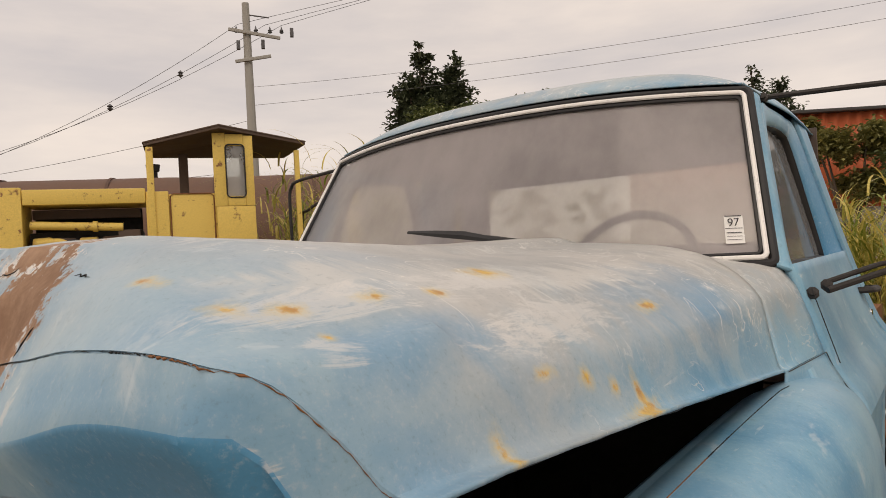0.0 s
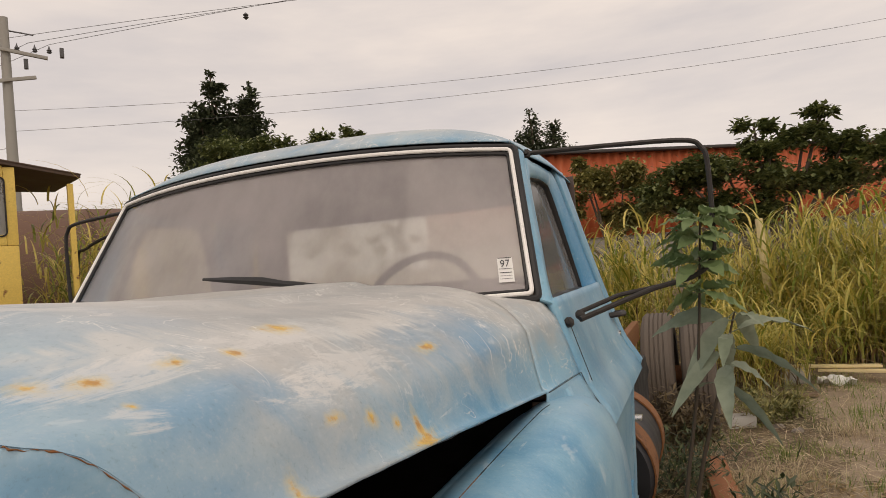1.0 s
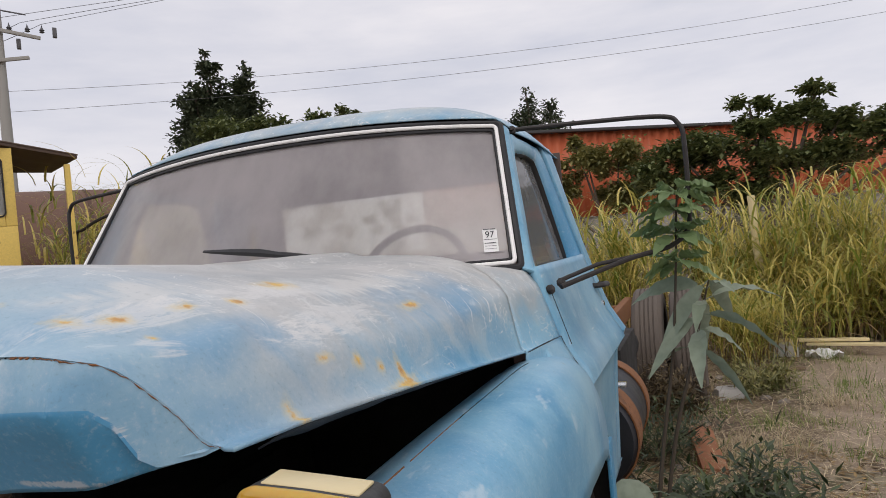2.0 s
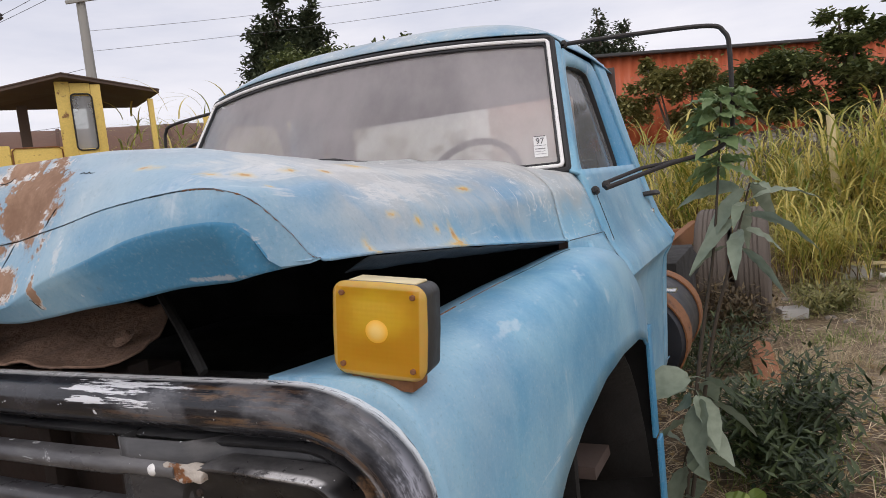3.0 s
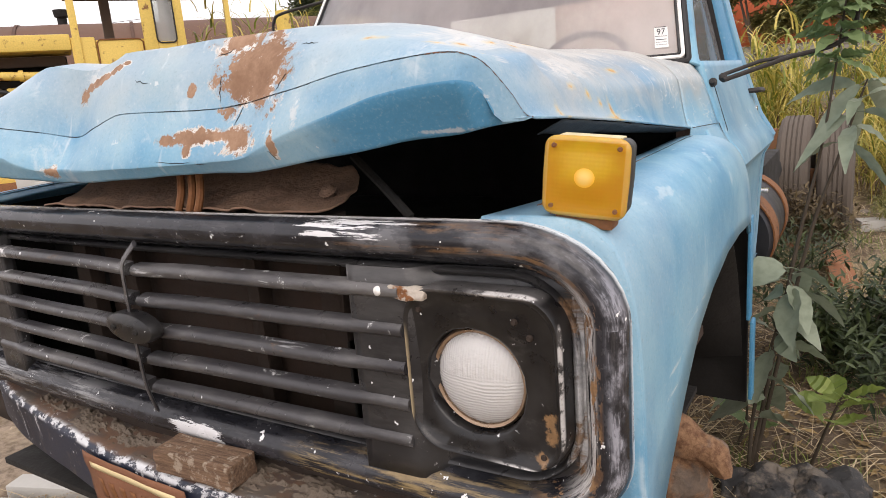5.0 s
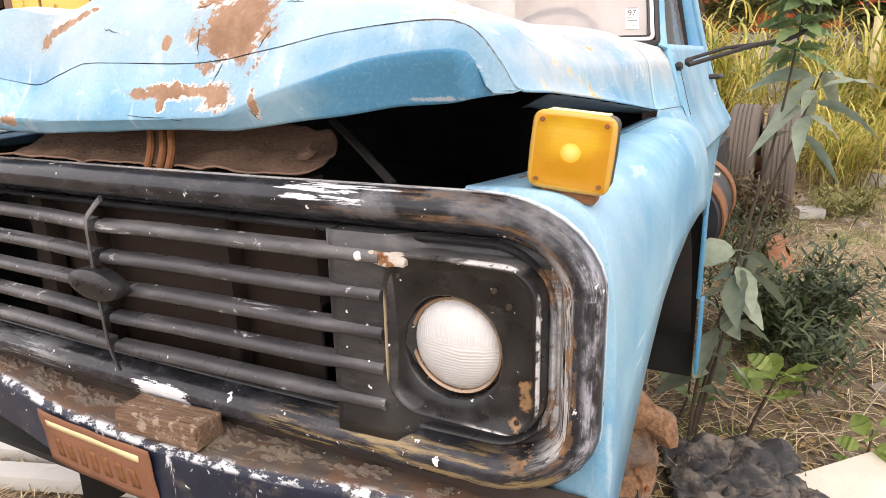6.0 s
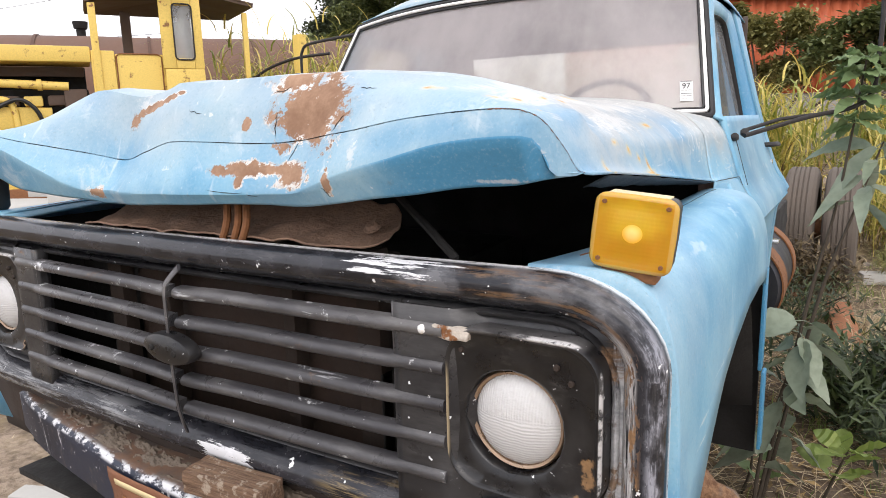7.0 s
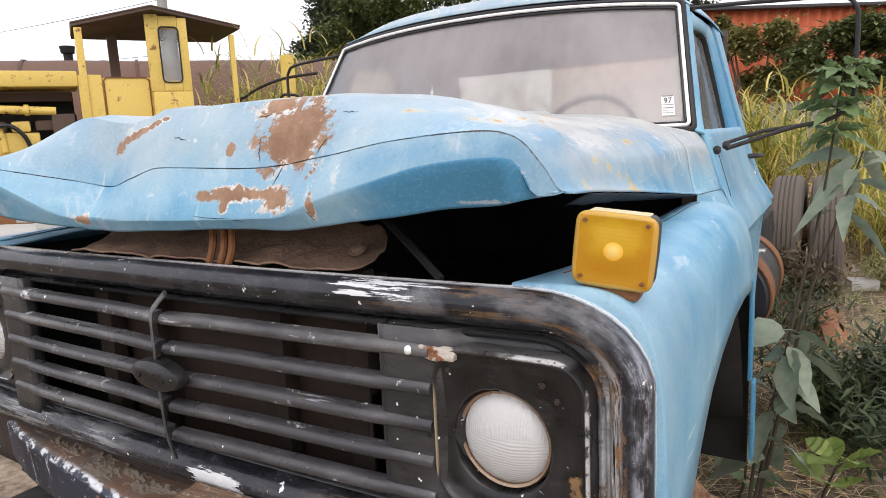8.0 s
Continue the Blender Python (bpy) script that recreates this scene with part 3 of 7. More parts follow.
M["rear_glass"] = dusty_glass("rear_glass", 0.72, (0.92, 0.89, 0.74))
M["cabin"] = plain("cabin_vinyl", (0.085, 0.06, 0.05), 0.8, vary=0.4)
M["wheel_black"] = plain("steering_plastic", (0.03, 0.03, 0.03), 0.5)
M["white"] = plain("sticker_white", (0.78, 0.78, 0.76), 0.6, vary=0.06)
M["ink"] = plain("sticker_ink", (0.03, 0.03, 0.035), 0.6, vary=0.1)
M["rod"] = plain("mirror_rod", (0.02, 0.016, 0.014), 0.6, vary=0.5, scale=25, bump=0.3)


# ---- mesh helpers ----
def lerp(pts, v):
    """Piecewise linear value at v from pairs (v, value)."""
    return float(np.interp(v, [p[0] for p in pts], [p[1] for p in pts]))


def smooth(pts, v):
    """As lerp, on a smooth line that does not overshoot."""
    xs, ys = [p[0] for p in pts], [p[1] for p in pts]
    v = min(xs[-1], max(xs[0], v))
    k = max(0, min(len(xs) - 2, int(np.searchsorted(xs, v)) - 1))
    d = [(b - a) / (q - p) for a, b, p, q in zip(ys, ys[1:], xs, xs[1:])]
    m = [d[0]] + [0.0 if a * b <= 0 else 2 * a * b / (a + b) for a, b in zip(d, d[1:])] + [d[-1]]
    h = xs[k + 1] - xs[k]
    t = (v - xs[k]) / h
    return (1 + 2 * t) * (1 - t) ** 2 * ys[k] + t * (1 - t) ** 2 * h * m[k] + t * t * (3 - 2 * t) * ys[k + 1] + t * t * (t - 1) * h * m[k + 1]


def add_box(bm, lo, hi, bevel=0.0, m=None):
    """A box between two corners, with its edges bevelled."""
    vs = [bm.verts.new((x, y, z)) for x in (lo[0], hi[0]) for y in (lo[1], hi[1]) for z in (lo[2], hi[2])]
    fs = [bm.faces.new([vs[i] for i in q]) for q in ((0, 1, 3, 2), (4, 6, 7, 5), (0, 4, 5, 1), (2, 3, 7, 6), (0, 2, 6, 4), (1, 5, 7, 3))]
    if bevel:
        es = list({e for f in fs for e in f.edges})
        got = bmesh.ops.bevel(bm, geom=es, offset=bevel, segments=2, affect="EDGES", profile=0.6)
        vs = list({v for f in got["faces"] for v in f.verts} | {v for v in vs if v.is_valid})
    if m:
        bmesh.ops.transform(bm, matrix=m, verts=[v for v in vs if v.is_valid])
    return vs


def box(lo, hi, bevel=0.004, m=None):
    bm = bmesh.new()
    add_box(bm, lo, hi, bevel, m)
    return bm


def add_tube(bm, pts, r, segs=10, closed=False, flat=1.0):
    """A tube along points; r may be a list of radii."""
    pts = [Vector(p) for p in pts]
    n, rings, side = len(pts), [], None
    for i, p in enumerate(pts):
        a, b = (pts[(i - 1) % n], pts[(i + 1) % n]) if closed else (pts[max(0, i - 1)], pts[min(n - 1, i + 1)])
        d = (b - a).normalized()
        if side is None:
            side = d.orthogonal().normalized()
        side = (side - d * side.dot(d)).normalized()
        up = d.cross(side)
        rr = r[i] if isinstance(r, (list, tuple)) else r
        rings.append([bm.verts.new(p + rr * (math.cos(2 * math.pi * k / segs) * side + flat * math.sin(2 * math.pi * k / segs) * up)) for k in range(segs)])
    for i in range(n if closed else n - 1):
        a, b = rings[i], rings[(i + 1) % n]
        for k in range(segs):
            bm.faces.new((a[k], a[(k + 1) % segs], b[(k + 1) % segs], b[k]))
    if not closed:
        bm.faces.new(rings[0][::-1])
        bm.faces.new(rings[-1])


def tube(pts, r, segs=10, closed=False, flat=1.0):
    bm = bmesh.new()
    add_tube(bm, pts, r, segs, closed, flat)
    return bm


def curve(pts, step=6, closed=False):
    """Points of a smooth line through the given ones."""
    pts = [Vector(p) for p in pts]
    n, out = len(pts), []
    for i in range(n if closed else n - 1):
        p0, p1, p2, p3 = [pts[k % n] if closed else pts[min(n - 1, max(0, k))] for k in (i - 1, i, i + 1, i + 2)]
        for k in range(step):
            t = k / step
            out.append(0.5 * (2 * p1 + (p2 - p0) * t + (2 * p0 - 5 * p1 + 4 * p2 - p3) * t * t + (3 * p1 - p0 - 3 * p2 + p3) * t**3))
    return out if closed else out + [pts[-1]]


def grid(f, nu, nv, bm=None):
    """A sheet from f(u, v), u and v from 0 to 1."""
    bm = bm or bmesh.new()
    rows = [[bm.verts.new(f(i / nu, j / nv)) for j in range(nv + 1)] for i in range(nu + 1)]
    for i in range(nu):
        for j in range(nv):
            bm.faces.new((rows[i][j], rows[i + 1][j], rows[i + 1][j + 1], rows[i][j + 1]))
    return bm


def lathe(profile, segs=32, m=None, bm=None):
    """A body turned about z from pairs (radius, height)."""
    bm = bm or bmesh.new()
    rings = []
    for r, z in profile:
        if r < 1e-5:
            rings.append([bm.verts.new((0, 0, z))])
        else:
            rings.append([bm.verts.new((r * math.cos(2 * math.pi * k / segs), r * math.sin(2 * math.pi * k / segs), z)) for k in range(segs)])
    for a, b in zip(rings, rings[1:]):
        for k in range(segs):
            q = [a[k % len(a)], a[(k + 1) % len(a)], b[(k + 1) % len(b)], b[k % len(b)]]
            q = list(dict.fromkeys(q))
            if len(q) > 2:
                bm.faces.new(q)
    if m:
        bmesh.ops.transform(bm, matrix=m, verts=[v for ring in rings for v in ring])
    return bm


def with_uv(bm, nu, nv):
    """Lays the sheet's own u and v over a bmesh made by grid()."""
    uv = bm.loops.layers.uv.new("UVMap")
    bm.verts.index_update()
    for f in bm.faces:
        for loop in f.loops:
            k = loop.vert.index
            loop[uv].uv = (k // (nv + 1) / nu, k % (nv + 1) / nv)
    return bm


def part(name, bm, material, parent=None, label="", thick=0.0, soft=True, angle=40):
    """Links a bmesh as one mesh object, under a thing or a part when there is one."""
    bmesh.ops.recalc_face_normals(bm, faces=bm.faces)
    me = bpy.data.meshes.new(name)
    bm.to_mesh(me)
    bm.free()
    if soft:
        me.shade_smooth()
        me.set_sharp_from_angle(angle=radians(angle))
    me.materials.append(material)
    ob = new(name, me)
    if parent:
        ob.parent = parent
    if thick:
        s = ob.modifiers.new("thickness", "SOLIDIFY")
        s.thickness, s.offset = thick, -1
    if label:
        ob["label"] = label
    return ob


def thing(name, label, category, at=(0, 0, 0), group="", kind=""):
    ob = new(name)
    ob.location = at
    ob.empty_display_size = 0.1
    return tagged(ob, label, category, group, kind)


def mirror_x(bm):
    bmesh.ops.scale(bm, vec=(-1, 1, 1), verts=bm.verts)
    return bm


def rough_up(bm, size, amount, seed=0.0):
    """Dents the vertices by a noise of that size."""
    for v in bm.verts:
        p = v.co / size + Vector((seed, seed * 2, -seed))
        v.co += amount * noise.noise_vector(p)
    return bm


# ---- the truck ----
truck = thing("truck", "abandoned sky-blue cab truck with crumpled bonnet and peeling paint", "truck")

# bonnet: heights of its lip and its seam across the width
LIP = [(-0.93, 1.525), (-0.8, 1.495), (-0.652, 1.462), (-0.344, 1.443), (-0.286, 1.436), (0.014, 1.448), (0.212, 1.457), (0.362, 1.459), (0.522, 1.478), (0.63, 1.491), (0.723, 1.504), (0.817, 1.512), (0.86, 1.52), (0.93, 1.525)]
SEAM = [(-0.93, 1.525), (-0.89, 1.57), (-0.85, 1.608), (-0.8, 1.615), (-0.681, 1.592), (-0.4, 1.556), (-0.25, 1.534), (-0.13, 1.555), (-0.022, 1.577), (0.262, 1.571), (0.471, 1.591), (0.63, 1.612), (0.74, 1.619), (0.80, 1.621), (0.835, 1.6185), (0.852, 1.610), (0.861, 1.598), (0.868, 1.584), (0.879, 1.559), (0.893, 1.526), (0.93, 1.52)]
FACET = [(-0.93, 1.525), (-0.87, 1.555), (-0.82, 1.58), (-0.7, 1.57), (-0.5, 1.515), (-0.3, 1.465), (0.0, 1.472), (0.35, 1.484), (0.488, 1.523), (0.566, 1.54), (0.704, 1.572), (0.8, 1.581), (0.834, 1.582), (0.849, 1.579), (0.856, 1.569), (0.861, 1.555), (0.865, 1.537), (0.87, 1.525), (0.93, 1.52)]
CREST = [(0.0, 1.712), (0.36, 1.715), (0.52, 1.70), (0.65, 1.682), (0.74, 1.66), (0.80, 1.635), (0.85, 1.60), (0.88, 1.565), (0.905, 1.525), (0.925, 1.518)]
SIDE = [(0.0, 1.526), (0.17, 1.516), (0.45, 1.49), (1.08, 1.424), (1.3, 1.40)]
REAR = [(0.0, 1.678), (0.4, 1.672), (0.6, 1.66), (0.72, 1.64), (0.80, 1.61), (0.86, 1.565), (0.895, 1.50), (0.912, 1.41), (0.925, 1.40)]


def hood_x(u):
    """Across the bonnet, closer together towards the rolled edges."""
    s = 2 * u - 1
    return math.copysign(0.912 * math.sin(abs(s) ** 0.9 * math.pi / 2) ** 0.92, s) if s else 0.0


def hood_top(x, y):
    """Height of the upper skin."""
    f = min(1, max(0, (y - 0.16) / 1.1))
    a = abs(x)
    z = (1 - f) * smooth(CREST, a) + f * smooth(REAR, a)
    if a > 0.8:
        z = max(z, lerp(SIDE, y) + 0.5 * max(0, 0.9 - a))
    z -= (0.032 - 0.02 * a) * math.sin(math.pi * min(1, f * 1.05)) if f > 0 else 0.0
    # raised middle panel
    z += 0.012 * max(0, min(1, (0.635 - 0.22 * f - a) / 0.025)) * min(1, f * 3)
    # the buckle: a trough from the nose running back, with a fold beside it
    run = max(0.0, 1 - max(0, y - 0.05) / 0.75)
    d = x + 0.27 - 0.30 * y
    near = max(0.0, 1 - max(0, y - 0.05) / 0.34) ** 1.5
    z -= 0.045 * near * math.exp(-(d / 0.11) ** 2)
    z += 0.016 * near * math.exp(-((d - 0.15) / 0.035) ** 2)
    if x < -0.4:
        z -= 0.07 * run * (-0.4 - x) / 0.5
    z += 0.005 * noise.noise((x * 3.2, y * 3.2, 0.5)) + 0.0015 * noise.noise((x * 11, y * 11, 2.5))
    return z + (lerp(SIDE, y) - z) * min(1, max(0, (a - 0.875) / 0.03))


def hood_back(x):
    """Where the bonnet ends at the cowl."""
    return 1.26 - 0.18 * min(1, max(0, (abs(x) - 0.60) / 0.31)) ** 1.4


def hood_point(u, v):
    x = hood_x(u)
    edge = min(1.0, max(0.0, (abs(x) - 0.84) / 0.055))
    if v < 0.6:
        y = hood_back(x) - (hood_back(x) - 0.165) * (v / 0.6)
        return Vector((x, y, hood_top(x, y)))
    w = (v - 0.6) / 0.4
    seam, lip = smooth(SEAM, x), smooth(LIP, x)
    facet = max(min(smooth(FACET, x), seam - 0.002), lip)
    top = max(hood_top(x, 0.165), seam + 0.002)
    out = max(0.0, min(1.0, (abs(x) - 0.35) / 0.45))
    back = 0.03 * math.exp(-((x + 0.27) / 0.10) ** 2) + 0.04 * max(0, -x - 0.4)
    ys = 0.024 - 0.062 * out + back
    path = [(0.0, 0.165, top), (0.16, 0.10, top - 0.008), (0.3, 0.055 - 0.05 * out + back, seam + (top - seam) * 0.55), (0.5, ys, seam + 0.0012), (0.52, ys + 0.002, seam), (0.54, ys - 0.0005, seam - 0.0012),
            (0.74, -0.024 - 0.026 * out + back, facet), (0.78, -0.024 - 0.026 * out + back, facet - 0.005), (0.96, -0.010 + back, lip), (1.0, -0.007 + back, lip - 0.005)]
    y = lerp([(a, b) for a, b, _ in path], w)
    z = lerp([(a, c) for a, _, c in path], w)
    y += (0.165 + (0.062 - 0.165) * min(1, w / 0.5) - y) * edge
    z += (lerp(SIDE, y) - z) * min(1, max(0, (abs(x) - 0.888) / 0.012))
    k = noise.noise((x * 5, z * 6, 4.0)) * 0.004 * w * (1 - edge)
    return Vector((x, y + k, z + 0.002 * noise.noise((x * 9, y * 9, 7.0)) * w * (1 - edge)))


VROWS = [0.6 * i / 40 for i in range(41)] + [0.6 + 0.4 * w for w in (0.05, 0.1, 0.16, 0.2, 0.25, 0.3, 0.36, 0.43, 0.5, 0.52, 0.54, 0.6, 0.67, 0.74, 0.78, 0.83, 0.9, 0.96, 1.0)]
bm = grid(lambda u, v: hood_point(u, VROWS[round(v * (len(VROWS) - 1))]), 120, len(VROWS) - 1)
bm.faces.ensure_lookup_table()
rows_n = len(VROWS) - 1
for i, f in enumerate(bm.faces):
    # the folded-under face: unfaded paint, its shade put into the darker blue too
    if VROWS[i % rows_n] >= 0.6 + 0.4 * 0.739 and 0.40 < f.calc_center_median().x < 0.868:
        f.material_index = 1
bmesh.ops.remove_doubles(bm, verts=bm.verts, dist=0.0016)
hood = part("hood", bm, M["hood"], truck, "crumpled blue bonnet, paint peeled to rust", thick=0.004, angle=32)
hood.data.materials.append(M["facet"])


def hood_at(x, v):
    """A place on the bonnet by x and the way from cowl to lip."""
    lo, hi = 0.0, 1.0
    for _ in range(30):
        mid = (lo + hi) / 2
        lo, hi = (mid, hi) if hood_x(mid) < x else (lo, mid)
    return hood_point(lo, v)


ck = random.Random(17)
for x0, v0, dx, dv in ((0.47, 0.70, 0.04, 0.004), (0.28, 0.69, -0.04, 0.01), (0.0, 0.73, 0.05, 0.006), (0.36, 0.80, -0.03, 0.05), (0.46, 0.76, -0.02, 0.035),
                       (0.27, 0.74, 0.012, 0.05), (0.31, 0.80, 0.05, 0.012), (0.13, 0.895, 0.10, 0.008), (0.24, 0.915, 0.03, 0.02), (0.44, 0.93, 0.012, 0.04)):
    pts = [hood_at(x0 + dx * k / 5 + ck.uniform(-0.003, 0.003), v0 + dv * k / 5 + ck.uniform(-0.003, 0.003)) + Vector((0, -0.0006, 0.0006)) for k in range(6)]
    part("paint_crack", tube(pts, [0.0002, 0.0007, 0.0005, 0.0009, 0.0005, 0.0002], 5), M["grime"], hood)
for a, b, m, r in ((0.03, 0.30, "grime", 0.0004), (0.30, 0.63, "grime", 0.0006), (0.63, 0.76, "grime", 0.0003), (0.76, 0.805, "grime", 0.0005), (0.805, 0.87, "rust", 0.0007), (0.87, 0.94, "rust", 0.0004)):
    pts = [hood_point(a + (b - a) * k / 70, 0.6 + 0.4 * 0.52) + Vector((0, -0.0022, 0.0014 * noise.noise((k * 0.37, a, 1.0)))) for k in range(71)]
    part("seam_line", tube(pts, [r * max(0.15, 0.8 + 1.5 * noise.noise((k * 0.31, a, 2.0))) for k in range(71)], 5), M[m], hood)
# dark inner return that shows under the bonnet's side
for s in (1, -1):
    bm = grid(lambda u, v: Vector((s * (0.905 - 0.045 * v), 0.16 + 0.915 * u, lerp(SIDE, 0.16 + 0.915 * u) - 0.005 - 0.022 * v * (1 - 0.6 * u) + 0.003 * noise.noise((u * 14, v, 4)))), 40, 4)
    part("hood_return", bm, M["flange"], hood, "dark inner edge of the bonnet side", thick=0.002)

# fenders
ARCH = [(-0.05, 0.70), (0.05, 0.72), (0.088, 0.834), (0.2, 0.91), (0.33, 1.0), (0.47, 1.075), (0.6, 1.115), (0.8, 1.145), (1.0, 1.145), (1.25, 1.121), (1.42, 1.078), (1.5, 1.04)]


def fender_point(u, v):
    y = 0.03 + 1.47 * u
    zb = lerp(ARCH, y)
    out = smooth([(-0.03, 1.064), (0.1, 1.062), (0.5, 1.056), (0.9, 1.053), (1.2, 1.045), (1.5, 1.02)], y)
    inn = smooth([(-0.03, 0.80), (0.1, 0.84), (0.25, 0.875), (1.0, 0.885), (1.12, 0.90), (1.5, 0.935)], y)
    top = smooth([(-0.03, 1.378), (0.25, 1.384), (0.7, 1.395), (1.05, 1.398), (1.3, 1.37), (1.5, 1.29)], y)
    p = smooth([(-0.03, 0.32), (0.12, 0.4), (0.5, 0.55), (1.0, 0.62), (1.5, 0.85)], y)
    th = v * math.pi / 2
    x = inn + (out - inn) * math.sin(th) ** p
    z = zb + (top - zb) * max(0.0, math.cos(th)) ** (p * 0.9)
    k = 0.004 * noise.noise((y * 3, z * 3, 1.0))
    return Vector((x + k, y, z + k))


def fender(flip):
    bm = grid(lambda u, v: fender_point(u, 1 - (1 - v) ** 1.0), 70, 44)
    f = part("fender", mirror_x(bm) if flip else bm, M["body"], truck, "blue front fender with faded streaks", thick=0.003, angle=50)
    arch = [Vector((fender_point(i / 60, 1.0)) + Vector((-0.008, 0, 0.0))) for i in range(5, 61)]
    bm = tube(arch, 0.0055, 8)
    part("arch_lip", mirror_x(bm) if flip else bm, M["strip"], f)
    # the strip behind the wheel opening, in two pieces, and the dark inner panel
    for z0, z1, dx in ((0.735, 1.09, 0.0), (0.445, 0.73, 0.012)):
        bm = box((1.010 + dx, 1.49, z0), (1.022 + dx, 1.55, z1), 0.004)
        part("fender_strip", mirror_x(bm) if flip else bm, M["strip"], f)
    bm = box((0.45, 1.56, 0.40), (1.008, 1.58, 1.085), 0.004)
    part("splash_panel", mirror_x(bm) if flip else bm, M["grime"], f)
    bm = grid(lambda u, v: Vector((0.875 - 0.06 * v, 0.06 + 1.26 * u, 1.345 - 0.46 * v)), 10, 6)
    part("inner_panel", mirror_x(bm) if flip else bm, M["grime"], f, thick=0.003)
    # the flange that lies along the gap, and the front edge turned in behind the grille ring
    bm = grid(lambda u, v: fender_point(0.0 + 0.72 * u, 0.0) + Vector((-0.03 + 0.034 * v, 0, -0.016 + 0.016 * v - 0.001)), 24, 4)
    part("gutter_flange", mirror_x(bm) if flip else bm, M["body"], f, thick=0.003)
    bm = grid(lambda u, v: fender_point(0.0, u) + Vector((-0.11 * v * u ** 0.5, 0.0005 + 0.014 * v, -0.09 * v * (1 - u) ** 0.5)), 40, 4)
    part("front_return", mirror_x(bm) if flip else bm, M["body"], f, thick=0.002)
    # lining added to close off the wheel opening and keep it dark
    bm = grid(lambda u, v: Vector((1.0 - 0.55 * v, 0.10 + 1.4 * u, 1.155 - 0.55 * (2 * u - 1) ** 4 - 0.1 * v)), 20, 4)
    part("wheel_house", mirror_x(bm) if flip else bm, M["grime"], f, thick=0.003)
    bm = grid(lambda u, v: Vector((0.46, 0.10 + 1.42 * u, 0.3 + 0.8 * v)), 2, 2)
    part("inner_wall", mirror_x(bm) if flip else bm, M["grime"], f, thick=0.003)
    # joint of the flange along the top of the fender
    for y0, y1, m, r in ((0.12, 0.40, "rust", 0.0012), (0.42, 0.62, "rust", 0.0007), (0.62, 1.06, "grime", 0.0007)):
        joint = []
        for k in range(25):
            u = (y0 + (y1 - y0) * k / 24 - 0.03) / 1.47
            lo, hi = 0.0, 1.0
            for _ in range(24):
                mid = (lo + hi) / 2
                lo, hi = (mid, hi) if fender_point(u, mid).x < fender_point(u, 0).x + 0.028 else (lo, mid)
            joint.append(fender_point(u, lo) + Vector((0, 0, 0.0004)))
        bm = tube(joint, [r * (1 + 0.7 * noise.noise((k * 0.4, y0, 3))) for k in range(25)], 5)
        part("panel_joint", mirror_x(bm) if flip else bm, M[m], f)
    return f


fender(False)
fender(True)


M["latch"] = plain("sooty_rust", (0.22, 0.135, 0.09), 0.85, vary=0.9, scale=11, bump=0.9)
M["flaking"] = rusty("flaking_bar_rust", (0.56, 0.50, 0.43), 0.38, 30, 0.8)
M["latch_dark"] = plain("sooty_rust_dark", (0.035, 0.023, 0.017), 0.85, vary=0.6, bump=0.4)


# grille surround: a rounded ring, swept round the front
def rounded(hx, z0, z1, r, step=9, rz=None):
    """Points of a rounded rectangle in x and z, with outward normals."""
    out = []
    rz = rz or r
    for cx, cz, a in ((hx - r, z1 - rz, 0), (-hx + r, z1 - rz, 90), (-hx + r, z0 + rz, 180), (hx - r, z0 + rz, 270)):
        for k in range(step + 1):
            t = radians(a + 90 * k / step)
            out.append((cx + r * math.cos(t), cz + rz * math.sin(t), math.cos(t), math.sin(t)))
    dense = []
    for i, p in enumerate(out):
        q = out[(i + 1) % len(out)]
        m = max(1, round(math.hypot(q[0] - p[0], q[1] - p[1]) / 0.06))
        dense += [tuple(p[c] + (q[c] - p[c]) * k / m for c in range(4)) for k in range(m)]
    return dense


def bow(x, depth=0.028):
    return -depth * max(0.0, 1 - (x / 1.05) ** 2)


def sweep(path, profile, bowed=True, dx=0.0, y=0.0):
    """Sweeps pairs (inwards, forwards) round a path of x, z and normals."""
    bm = bmesh.new()
    rows = []
    for x, z, nx, nz in path:
        rows.append([bm.verts.new((dx + x - nx * a, y - b + (bow(x) if bowed else 0), z - nz * a)) for a, b in profile])
    uv = bm.loops.layers.uv.new("UVMap")
    far, run = [0.0], 0.0
    for a, b in zip(path, path[1:] + path[:1]):
        run += math.hypot(b[0] - a[0], b[1] - a[1])
        far.append(run)
    last = len(profile) - 1
    for i in range(len(rows)):
        p, q = rows[i], rows[(i + 1) % len(rows)]
        for k in range(last):
            f = bm.faces.new((p[k], p[k + 1], q[k + 1], q[k]))
            for loop, at in zip(f.loops, ((far[i], k), (far[i], k + 1), (far[i + 1], k + 1), (far[i + 1], k))):
                loop[uv].uv = (at[0], at[1] / last)
    return bm


RING = [(0.004, -0.02), (0.0, 0.0), (0.003, 0.026), (0.012, 0.041), (0.028, 0.047), (0.046, 0.043), (0.060, 0.030), (0.070, 0.010), (0.076, -0.012), (0.078, -0.03)]
part("grille_surround", sweep(rounded(1.048, 0.872, 1.375, 0.19, rz=0.145), RING, y=0.035), M["surround"], truck, "black grille surround, paint worn to bare metal and rust", angle=60)
RIM = [(0.0, -0.03), (0.0, 0.002), (0.004, 0.008), (0.011, 0.004), (0.014, -0.03)]
part("surround_step", sweep(rounded(0.972, 0.945, 1.298, 0.11), RIM, y=0.03), M["panel"], truck, angle=60)

